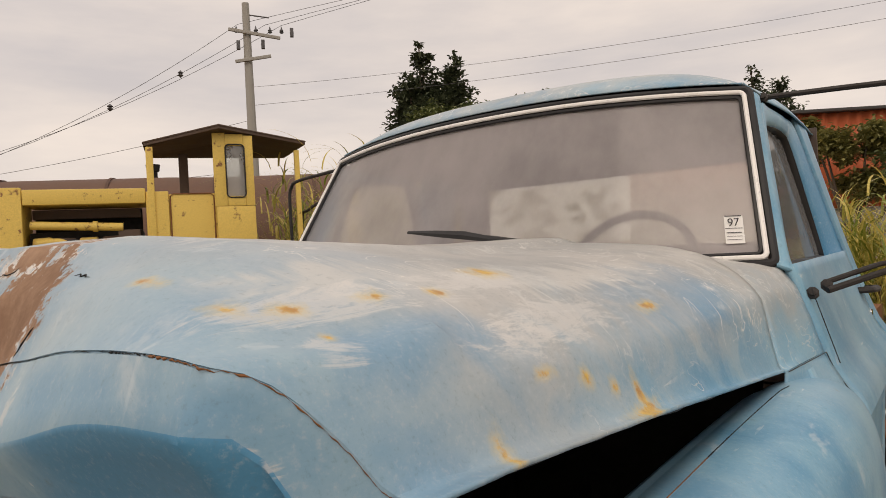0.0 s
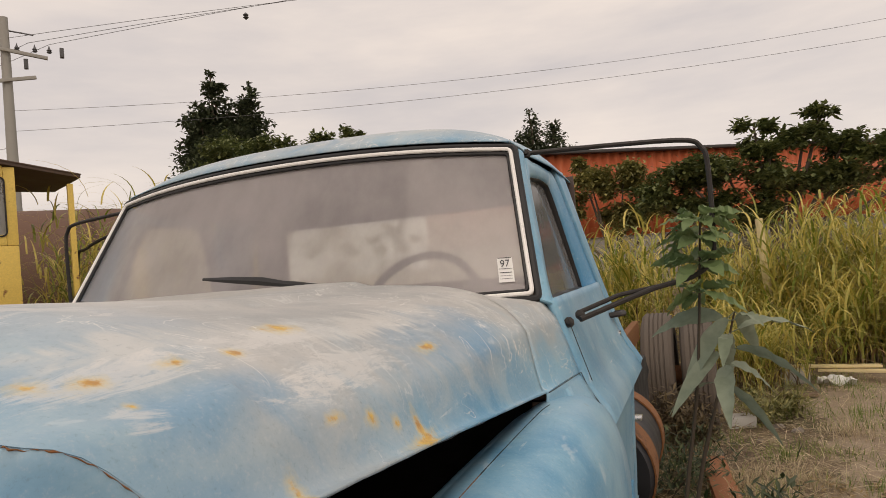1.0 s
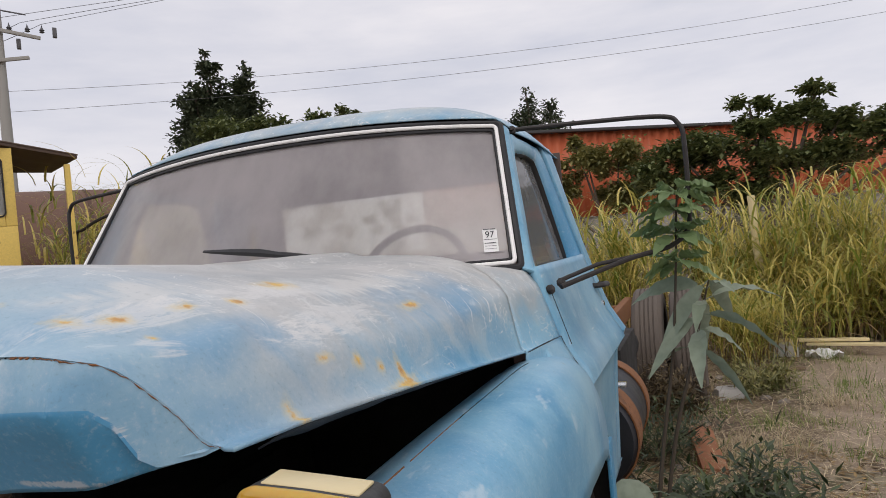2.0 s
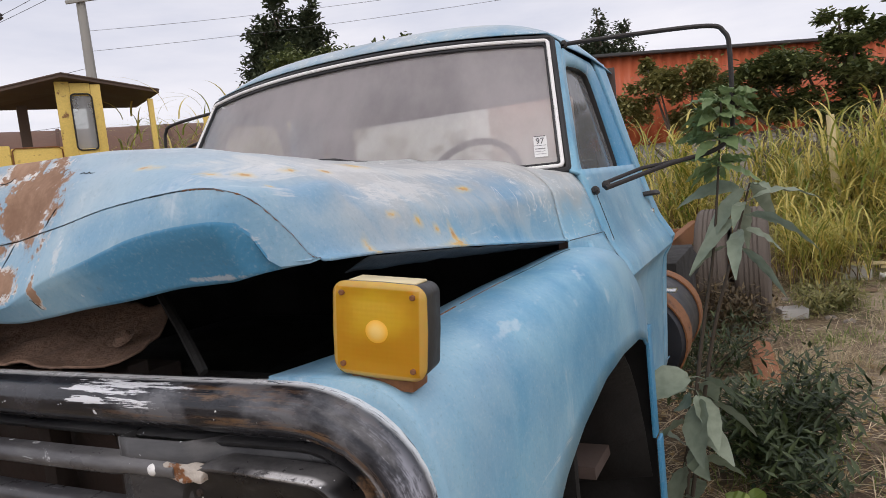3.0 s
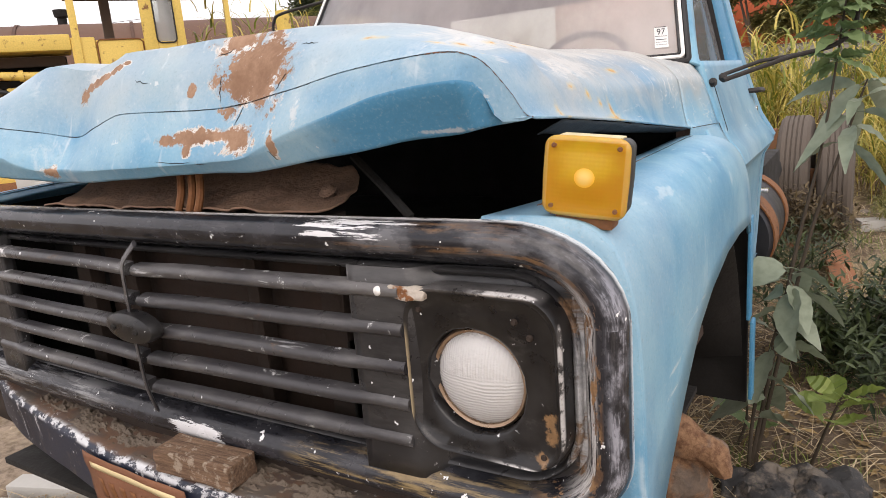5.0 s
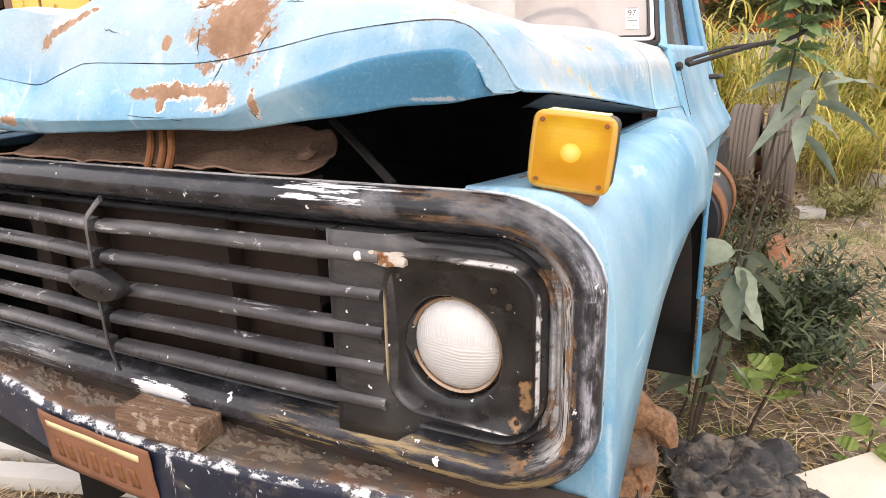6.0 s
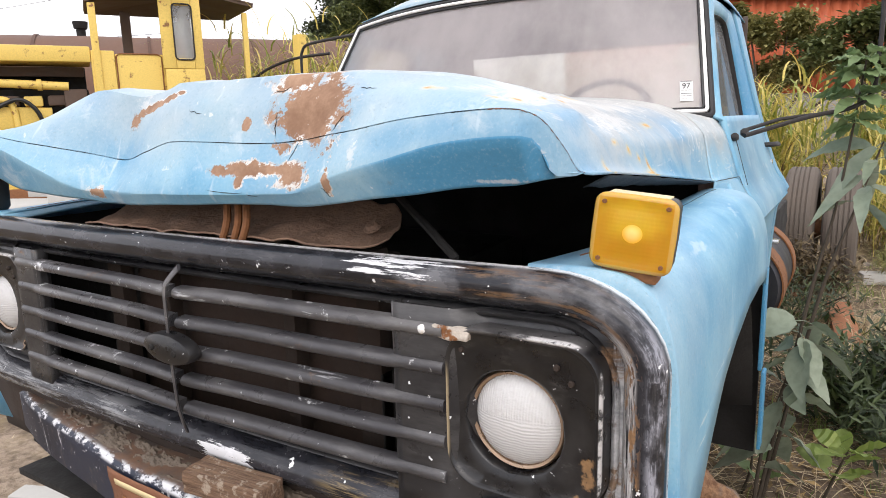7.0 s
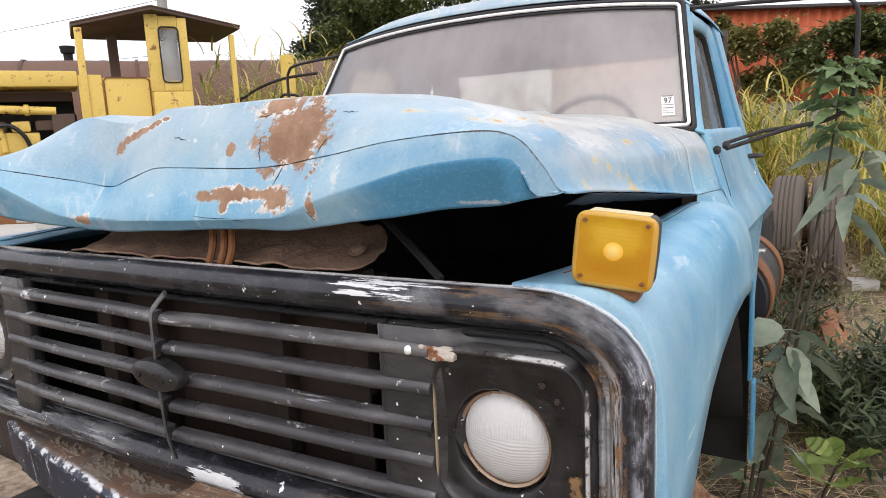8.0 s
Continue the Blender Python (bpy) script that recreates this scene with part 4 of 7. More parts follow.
# side panels that carry the headlights, bars and centre strip
def panel_y(x):
    f = min(1, max(0, (x - 0.70) / 0.05))
    return (1 - f) * (bow(x, 0.04) + 0.005) + f * (0.036 + bow(x))


for s in (1, -1):
    bm = bmesh.new()
    grid(lambda u, v: Vector((s * (0.585 + 0.40 * u), panel_y(0.585 + 0.40 * u), 0.925 + 0.375 * v)), 24, 10, bm)
    grid(lambda u, v: Vector((s * 0.585, panel_y(0.585) + 0.035 * u, 0.925 + 0.375 * v)), 3, 10, bm)
    part("headlight_panel", bm, M["panel"], truck, thick=0.003)


def bar_ring(z, h, d):
    """Cross-section of a grille bar in y and z."""
    return [(0.010, z), (-d * 0.45, z - h * 0.03), (-d * 0.85, z - h * 0.2), (-d, z - h * 0.48), (-d * 0.94, z - h * 0.78), (-d * 0.6, z - h * 0.97), (0.0, z - h), (0.008, z - h * 0.5)]


for k in range(5):
    z = 1.274 - 0.0668 * k
    for s in (1, -1):
        bm = bmesh.new()
        rows = []
        for i in range(49):
            x = s * (0.012 + 0.672 * i / 48)
            sag = 0.0015 * noise.noise((x * 3, z * 9, 1.5)) - 0.006 * math.exp(-(x / 0.12) ** 2)
            flush = min(1.0, max(0.0, (abs(x) - 0.57) / 0.03))
            rows.append([bm.verts.new((x, yy + bow(x, 0.04) + 0.012 + 0.005 * flush, zz + sag)) for yy, zz in bar_ring(z, 0.027, 0.020)])
        for a, b in zip(rows, rows[1:]):
            for j in range(8):
                bm.faces.new((a[j], a[(j + 1) % 8], b[(j + 1) % 8], b[j]))
        bm.faces.new(rows[0])
        bm.faces.new(rows[-1])
        part("grille_bar", bm, M["bars"], truck, angle=65)
part("lower_lip", grid(lambda u, v: Vector((-0.62 + 1.24 * u, 0.10 - 0.07 * v + bow(-0.62 + 1.24 * u), 0.935 - 0.015 * v + 0.012 * abs(2 * u - 1))), 24, 5), M["latch_dark"], truck, thick=0.004)
strip = curve([(0.052, -0.052, 1.318), (0.026, -0.058, 1.293), (0.012, -0.063, 1.268), (0.014, -0.066, 1.2), (0.016, -0.066, 1.1), (0.018, -0.062, 1.0), (0.022, -0.05, 0.94)], 5)
part("centre_strip", tube(strip, 0.011, 8, flat=0.35), M["bars"], truck)
bm = lathe([(0.0, 0.018), (0.07, 0.014), (0.094, 0.006), (0.1, -0.01), (0.098, -0.03), (0.0, -0.03)], 40)
bmesh.ops.scale(bm, vec=(1, 0.42, 1), verts=bm.verts)
emblem = part("emblem", bm, M["bezel"], truck, "dark oval badge plate with two holes")
emblem.matrix_world = pose(0.024, -0.078, 1.141, 90, 0, 0) @ pose(0, 0, 0, 0, 0, -3) @ Matrix.Scale(0.8, 4)
for dx in (-0.05, 0.045):
    bm = lathe([(0.0, 0.006), (0.007, 0.006), (0.009, 0.003), (0.009, 0.0)], 12)
    hole = part("badge_hole", bm, M["grime"], emblem)
    hole.matrix_local = pose(dx, 0, 0.0135)


# headlights
n = Nodes("headlight_glass", 0.05)
flute = n.calc("SINE", n.calc("MULTIPLY", n.axis("X"), 1300.0))
steps = n.calc("SINE", n.calc("MULTIPLY", n.calc("ADD", n.axis("Y"), n.calc("MULTIPLY", n.noise(18, 2), 0.012)), 1150.0))
relief = n.mix(n.ramp(n.calc("ADD", n.axis("Y"), n.calc("MULTIPLY", n.calc("SUBTRACT", n.noise(11, 2), 0.5), 0.05)), -0.004, 0.004), steps, flute)
n.base((0.97, 0.97, 0.96)).set(Transmission_Weight=0.5, IOR=1.45, Roughness=n.ramp(n.noise(20, 4), 0.35, 0.7, 0.03, 0.16))
n.bump(n.calc("ADD", n.calc("MULTIPLY", relief, n.ramp(n.noise(14, 3), 0.4, 0.65, 0.35, 0.9)), n.calc("MULTIPLY", n.noise(34, 3, 0.6, n.vec((1, 1.6, 1))), 5.0)), 0.3, 0.002)
M["lens"] = n.mat
M["reflector"] = plain("lamp_reflector", (0.98, 0.98, 0.97), 0.2, 0.3, vary=0.02)


M["ring"] = plain("tarnished_ring", (0.42, 0.30, 0.21), 0.35, 0.8, vary=0.35, scale=12)


def headlight(x, y, z, turn):
    h = new("headlight")
    h.parent = truck
    h["label"] = "round sealed headlight in a square black bezel"
    h.matrix_world = pose(x, y, z, 90, 0, turn)
    # bezel: square outside, round inside, standing proud of the panel
    sq = rounded(0.136, -0.133, 0.148, 0.06, 9)
    cx, cz, r = -0.017, -0.008, 0.089
    bm = bmesh.new()
    rows = []
    for px, pz, nx, nz in sq:
        a = math.atan2(pz - cz, px - cx)
        ring = []
        for f, h2 in ((0.0, -0.034), (-0.004, -0.006), (0.0, 0.006), (0.035, 0.012), (0.075, 0.0115), (0.12, 0.008), (0.16, 0.0045), (0.55, 0.001), (0.93, -0.001), (0.98, -0.004), (1.0, -0.012), (1.02, -0.05)):
            ring.append(bm.verts.new((px + (cx + r * math.cos(a) - px) * f, pz + (cz + r * math.sin(a) - pz) * f, h2)))
        rows.append(ring)
    for i in range(len(rows)):
        p, q = rows[i], rows[(i + 1) % len(rows)]
        for k in range(11):
            bm.faces.new((p[k], p[k + 1], q[k + 1], q[k]))
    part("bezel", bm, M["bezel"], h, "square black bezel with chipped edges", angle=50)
    lamp = pose(cx, cz, -0.014)
    part("chrome_ring", lathe([(0.089, -0.03), (0.0865, -0.006), (0.083, -0.002), (0.0785, -0.004), (0.077, -0.012), (0.077, -0.03)], 48, lamp), M["ring"], h, "tarnished retaining ring")
    part("reflector", lathe([(0.0, -0.085), (0.02, -0.081), (0.045, -0.064), (0.065, -0.038), (0.078, -0.012)], 40, lamp), M["reflector"], h)
    part("bulb_shield", lathe([(0.0, -0.028), (0.012, -0.030), (0.014, -0.036), (0.014, -0.07)], 20, lamp), M["chrome"], h)
    part("lens", lathe([(0.0, 0.020), (0.02, 0.0185), (0.04, 0.0145), (0.06, 0.007), (0.072, -0.001), (0.0775, -0.008), (0.0765, -0.011), (0.06, 0.003), (0.04, 0.0105), (0.0, 0.016)], 48, lamp), M["lens"], h, "fluted glass lens")
    for px, pz in ((0.062, 0.104), (-0.108, 0.106), (0.086, 0.082), (0.10, -0.108)):
        s = part("screw", lathe([(0.0, 0.004), (0.004, 0.004), (0.0055, 0.001), (0.0055, -0.004)], 12), M["latch_dark"], h)
        s.matrix_local = pose(px, pz, 0.0025)
    return h


headlight(0.824, -0.012, 1.126, -1)
headlight(-0.824, -0.007, 1.126, 1)
bm = lathe([(0.0, 0.010), (0.005, 0.009), (0.0085, 0.006), (0.010, 0.0), (0.010, -0.014)], 16, pose(0.646, -0.020, 1.2605, 90, 0, 0))
part("bar_clip", rough_up(bm, 0.012, 0.0015), M["trim"], truck, "blob of white paint on the bar")
bm = box((0.652, -0.0235, 1.248), (0.735, -0.008, 1.270), 0.004)
bmesh.ops.subdivide_edges(bm, edges=bm.edges[:], cuts=4, use_grid_fill=True)
part("bar_end", rough_up(bm, 0.015, 0.005), M["flaking"], truck, "flaking rust on the grille bar")

# turn-signal lamps on the fenders
n = Nodes("amber_plastic", 0.28)
pris = n.noise(22, 2)
# upper middle brighter: the lens's glow is put into the amber
amber = n.mix(n.ramp(n.calc("ADD", n.spot((0.0, 0.03, 0), (0.07, 0.05, 0.2)), n.calc("MULTIPLY", n.calc("SUBTRACT", pris, 0.5), 0.9)), 0.3, 1.1), (0.84, 0.48, 0.022), (0.68, 0.31, 0.012))
rimmed = n.calc("MAXIMUM", n.ramp(n.calc("ABSOLUTE", n.axis("X")), 0.0575, 0.0595), n.ramp(n.calc("ABSOLUTE", n.axis("Y")), 0.0575, 0.0595))
n.base(n.mix(n.calc("MULTIPLY", rimmed, 0.4), amber, (0.88, 0.60, 0.20))).set(Transmission_Weight=0.25, Subsurface_Weight=0.2, Roughness=0.25)
n.bump(n.calc("ADD", n.calc("SINE", n.calc("MULTIPLY", n.axis("X"), 900.0)), n.calc("SINE", n.calc("MULTIPLY", n.axis("Y"), 900.0))), 0.03, 0.001)
M["amber"] = n.mat
M["cream"] = plain("yellowed_plastic", (0.72, 0.60, 0.34), 0.4, vary=0.12)
# pale centre: the lens's hot spot is put into this colour
n = Nodes("pale_amber", 0.3)
n.base(n.mix(n.ramp(n.spot((0, 0, 0.0155), (0.02, 0.02, 0.02)), 0.2, 0.9), (0.93, 0.62, 0.18), (0.90, 0.46, 0.025)))
M["lens_glow"] = n.mat


def turn_lamp(x, turn):
    h = new("turn_lamp")
    h.parent = truck
    h["label"] = "square amber turn lamp in a black housing"
    h.matrix_world = pose(x, 0.05, 1.4345, 90, 0, turn) @ pose(0, 0, 0, 0, 0, -6) @ Matrix.Diagonal((0.93, 0.87, 0.66, 1))

    def slab(half, r, levels):
        bm = bmesh.new()
        rows = []
        for px, pz, nx, nz in rounded(half, -half, half, r, 6):
            fx, fz = 1 + 0.03 * (1 - (pz / half) ** 2), 1 + 0.03 * (1 - (px / half) ** 2)
            rows.append([bm.verts.new((px * fx * (1 - a / half), pz * fz * (1 - a / half), b)) for a, b in levels])
        for i in range(len(rows)):
            p, q = rows[i], rows[(i + 1) % len(rows)]
            for k in range(len(levels) - 1):
                bm.faces.new((p[k], p[k + 1], q[k + 1], q[k]))
        for k in (0, len(levels) - 1):
            bm.faces.new([r_[k] for r_ in rows])
        return bm

    part("housing", slab(0.0635, 0.014, [(0.010, -0.085), (0.002, -0.07), (0.0, -0.01), (0.002, -0.002)]), M["wheel_black"], h, "black plastic housing", angle=50)
    part("lens", slab(0.064, 0.017, [(0.0, -0.004), (-0.001, 0.004), (0.003, 0.010), (0.008, 0.011), (0.014, 0.008), (0.03, 0.012)]), M["amber"], h, "amber ribbed lens", angle=50)
    part("bulb_spot", lathe([(0.0, 0.0155), (0.005, 0.0150), (0.010, 0.0135), (0.016, 0.0120), (0.02, 0.0105)], 24), M["lens_glow"], h, "domed middle of the lens with a painted pale glow")
    part("top_window", box((-0.048, 0.0625, -0.062), (0.048, 0.066, -0.012), 0.002), M["cream"], h, "cream side window of the lamp")
    part("foot", box((-0.045, -0.085, -0.07), (0.045, -0.058, -0.005), 0.004), M["rust"], h)
    for px in (-0.05, 0.05):
        for pz in (-0.05, 0.05):
            s = part("screw", lathe([(0.0, 0.002), (0.0028, 0.002), (0.004, 0.0005), (0.004, -0.004)], 10), M["rust"], h)
            s.matrix_local = pose(px, pz, 0.0125)


turn_lamp(0.979, 4)
turn_lamp(-0.979, -4)

# radiator support, engine bay
M["core"] = plain("radiator_core", (0.040, 0.024, 0.017), 0.8, vary=0.9, scale=7, bump=0.5)
part("radiator", box((-0.42, 0.16, 0.62), (0.42, 0.24, 1.33), 0.006), M["core"], truck)
for x0, x1 in ((-0.46, -0.40), (0.40, 0.46), (-0.24, -0.205), (0.19, 0.225)):
    part("radiator_post", box((x0, 0.10, 0.60), (x1, 0.14, 1.36), 0.005), M["latch_dark"], truck)
def latch_point(u, v):
    """A dished plate with a rounded outer end."""
    x = -0.42 + 0.905 * u
    end = max(0.0, (x - 0.42) / 0.068)
    v = 0.5 + (v - 0.5) * math.sqrt(max(0.02, 1 - end * end))
    return Vector((x, 0.035 + 0.17 * v, 1.372 + 0.07 * v ** 1.6 + 0.008 * math.sin(u * 11) * v + 0.006 * max(0, 1 - v * 7)))


part("latch_panel", rough_up(rough_up(grid(latch_point, 90, 22), 0.08, 0.008), 0.025, 0.004, 3), M["latch"], truck, "rusted bonnet latch panel, bent", thick=0.004)
part("panel_bolt", lathe([(0.0, 0.008), (0.010, 0.007), (0.014, 0.0), (0.02, -0.002)], 12, pose(0.445, 0.11, 1.405, 35, 0, 0)), M["latch"], truck)
for x in (0.10, 0.135, 0.16):
    part("latch_spring", tube(curve([(x, 0.03, 1.37), (x + 0.012, 0.035, 1.41), (x - 0.012, 0.06, 1.46)], 4), 0.008, 8), M["rust"], truck)
part("latch_brace", tube([(0.45, 0.19, 1.46), (0.56, 0.13, 1.41), (0.66, 0.07, 1.365)], 0.008, 6, flat=0.5), M["grime"], truck)
# bay surfaces in near-black, their shade put into the colour
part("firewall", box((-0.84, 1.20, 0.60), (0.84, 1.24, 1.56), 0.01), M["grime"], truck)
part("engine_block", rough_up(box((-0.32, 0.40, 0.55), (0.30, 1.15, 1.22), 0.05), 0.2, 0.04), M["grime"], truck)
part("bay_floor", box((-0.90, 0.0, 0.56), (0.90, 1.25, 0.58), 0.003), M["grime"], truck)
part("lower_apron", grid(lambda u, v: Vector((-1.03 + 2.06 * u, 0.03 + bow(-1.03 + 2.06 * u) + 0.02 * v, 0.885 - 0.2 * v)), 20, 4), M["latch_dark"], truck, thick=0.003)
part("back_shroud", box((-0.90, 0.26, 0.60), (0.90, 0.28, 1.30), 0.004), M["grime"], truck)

# bumper, bent back at its ends
BUMP = [(-1.02, 0.12), (-0.88, 0.04), (-0.63, -0.02), (-0.4, -0.06), (-0.18, -0.088), (0.1, -0.104), (0.3, -0.10), (0.6, -0.06), (0.85, -0.01), (1.02, 0.07)]


def bumper_point(u, v):
    x = -1.02 + 2.04 * u
    prof = [(0.0, 0.14, 0.838), (0.35, 0.0, 0.84), (0.42, -0.012, 0.832), (0.5, -0.016, 0.82), (0.9, -0.012, 0.71), (1.0, 0.01, 0.695)]
    y = smooth(BUMP, x) + lerp([(a, b) for a, b, _ in prof], v)
    z = lerp([(a, c) for a, _, c in prof], v)
    return Vector((x, y + 0.006 * noise.noise((x * 5, z * 5, 3)), z + 0.008 * noise.noise((x * 4, 1, 3))))


part("bumper", with_uv(grid(bumper_point, 60, 20), 60, 20), M["bumper"], truck, "bent navy-blue steel bumper with scraped paint", thick=0.005, angle=50)
M["soil"] = plain("caked_dirt", (0.125, 0.098, 0.074), 0.95, vary=0.6, scale=22, bump=0.8)
dirt = part("caked_dirt", grid(lambda u, v: bumper_point(0.09 + 0.80 * u, 0.04 + 0.30 * v) + Vector((0, 0, -0.003 + 0.014 * max(0.0, noise.noise((u * 17, v * 4, 3.3)) + 0.7 * noise.noise((u * 75, v * 18, 1.3)) + 0.5 * noise.noise((u * 190, v * 40, 6.3)) + 0.25) * math.sin(math.pi * v) ** 0.5 + 0.004 * noise.noise((u * 90, v * 20, 1)))), 320, 26), M["soil"])
tagged(dirt, "dry dirt and grit caked on the bumper", "dirt", kind="stuff")
M["plate_rust"] = plain("plate_rust", (0.22, 0.095, 0.05), 0.75, vary=0.5, scale=12, bump=0.4)
def plate_point(u, v, out):
    """On the number plate, which hangs from the bumper's upper edge."""
    p = bumper_point((1.02 - 0.20 + 0.385 * u) / 2.04, 0.46)
    return Vector((p.x, p.y - 0.016 - out + 0.012 * v + 0.004 * noise.noise((u * 4, v * 3, 2.0)), p.z + 0.004 - 0.135 * v))


plate = part("licence_plate", grid(lambda u, v: plate_point(u, v, 0), 24, 10), M["plate_rust"], truck, "rust-brown number plate, unreadable", thick=0.002)
part("plate_band", grid(lambda u, v: plate_point(0.08 + 0.84 * u, 0.14 + 0.11 * v, 0.0018), 16, 2), M["cream"], plate, "pale band across the plate", thick=0.001)
for k in range(7):
    u0 = 0.12 + 0.115 * k
    part("plate_bar", grid(lambda u, v: plate_point(u0 + 0.06 * u, 0.42 + 0.38 * v, 0.0012), 2, 4), M["rust"], plate, thick=0.001)


# ---- cab ----
def ws_point(u, v, off=0.0):
    """On the windscreen: u across, v from the sill to the header."""
    s = 2 * u - 1
    half = 0.829 + (0.745 - 0.829) * v
    x = half * s
    z = 1.613 + (2.028 - 1.613) * v + 0.036 * (1 - s * s) * v
    y = 1.385 + (1.615 - 1.385) * v - 0.10 * (1 - abs(s) ** 2.6)
    return Vector((x, y - off, z + off * 0.5))


def ws_border(grow, off=0.0, r=0.05, step=40):
    """A loop round the windscreen with rounded corners; grow > 0 lies outside the glass."""
    pts = []
    gu, gv = grow / 1.6, grow / 0.42
    for px, pz, _, _ in rounded(0.5 + gu, -gv, 1 + gv, 0.007, 5, rz=0.03):
        pts.append(ws_point(px + 0.5, pz, off))
    return pts


cab = part("windshield", grid(lambda u, v: ws_point(u, v), 30, 12), M["glass"], truck, "dusty curved windscreen glass")
cab.visible_shadow = False
part("gasket", tube(ws_border(0.013, 0.005), 0.0105, 8, closed=True), M["gasket"], cab, "black rubber windscreen seal")
part("inner_seal", tube(ws_border(-0.009, 0.006), 0.0055, 6, closed=True), M["gasket"], cab)
part("bright_trim", tube(ws_border(0.001, 0.012), 0.0062, 8, closed=True), M["trim"], cab, "pale metal trim strip")
# sticker with its number


def on_ws(u, v, off):
    return ws_point(0.952 + 0.024 * u, 0.085 + 0.155 * v, off)


sticker = part("sticker", grid(lambda u, v: on_ws(u, v, 0.004), 3, 4), M["white"], cab, "small white inspection sticker")
for v0, v1, u0, u1 in ((0.96, 0.99, 0.05, 0.95), (0.52, 0.54, 0.05, 0.95), (0.36, 0.39, 0.1, 0.9), (0.24, 0.255, 0.1, 0.9), (0.12, 0.135, 0.1, 0.9)):
    part("printed_line", grid(lambda u, v: on_ws(u0 + (u1 - u0) * u, v0 + (v1 - v0) * v, 0.006), 2, 1), M["ink"], sticker)
txt = bpy.data.curves.new("number", "FONT")
txt.body, txt.size, txt.align_x = "97", 0.031, "CENTER"
tmp = new("number", txt)
me = bpy.data.meshes.new_from_object(tmp.evaluated_get(bpy.context.evaluated_depsgraph_get()))
bpy.data.objects.remove(tmp)
me.materials.append(M["ink"])
num = new("number", me)
num.parent = sticker
num["label"] = "black number 97"
ex, ez = (on_ws(1, 0.5, 0) - on_ws(0, 0.5, 0)).normalized(), (on_ws(0.5, 1, 0) - on_ws(0.5, 0, 0)).normalized()
ey = ex.cross(ez).normalized()
ez = ey.cross(ex) * -1
rot = Matrix((ex, (on_ws(0.5, 1, 0) - on_ws(0.5, 0, 0)).normalized(), ex.cross(on_ws(0.5, 1, 0) - on_ws(0.5, 0, 0)).normalized())).transposed().to_4x4()
num.matrix_world = Matrix.Translation(on_ws(0.5, 0.60, 0.007)) @ rot @ Matrix.Diagonal((0.85, 1.0, 1, 1))


def roof_point(u, v):
    """u across from eave to eave, v from the header to the back."""
    s = 2 * u - 1
    k = abs(math.sin(s * math.pi / 2)) ** 0.95
    top = ws_point((math.copysign(k, s) + 1) / 2, 1.0)
    x = math.copysign(k, s) * smooth([(0, 0.742), (0.12, 0.765), (0.5, 0.785), (1, 0.775)], v)
    y = top.y + 0.008 + (2.43 - top.y - 0.008) * v
    rise = smooth([(0, 0.0), (0.05, 0.034), (0.12, 0.066), (0.28, 0.10), (0.5, 0.112), (0.8, 0.10), (0.95, 0.06), (1, 0.02)], v)
    flat = max(0.0, 1 - k ** 5) ** 0.7
    z = (top.z + 0.036) * (1 - v) + 2.035 * v + rise * flat - 0.03 * k ** 6 * min(1, v * 6)
    return Vector((x, y, z))


part("roof", grid(roof_point, 40, 30), M["roof"], truck, "faded pale-blue cab roof", thick=0.004)
part("roof_lining", grid(lambda u, v: roof_point(u, v) * 0.985 + Vector((0, 0.03, -0.0)), 16, 12), M["cabin"], truck, thick=0.003)


def strip_between(a, b, n=10, bulge=0.0):
    """A skin between two lines of points."""
    a, b = curve(a, n), curve(b, n)
    bm = bmesh.new()
    cols = 6
    rows = []
    for p, q in zip(a, b):
        d = (q - p)
        out = Vector((math.copysign(1, p.x), -0.5, 0)).normalized()
        rows.append([bm.verts.new(p + d * (k / cols) + out * bulge * math.sin(math.pi * k / cols)) for k in range(cols + 1)])
    for i in range(len(rows) - 1):
        for k in range(cols):
            bm.faces.new((rows[i][k], rows[i + 1][k], rows[i + 1][k + 1], rows[i][k + 1]))
    return bm


def cab_x(z):
    """Half width of the cab's side by height."""
    return smooth([(0.6, 0.92), (0.8, 0.935), (1.20, 0.96), (1.235, 0.975), (1.265, 1.005), (1.30, 0.995), (1.36, 0.955), (1.5, 0.905), (1.6, 0.875), (2.03, 0.77)], z)


def door_front(z):
    """The door's front edge, cut back behind the wheel opening."""
    return 1.425 + 0.17 * min(1, max(0, (1.24 - z) / 0.12))


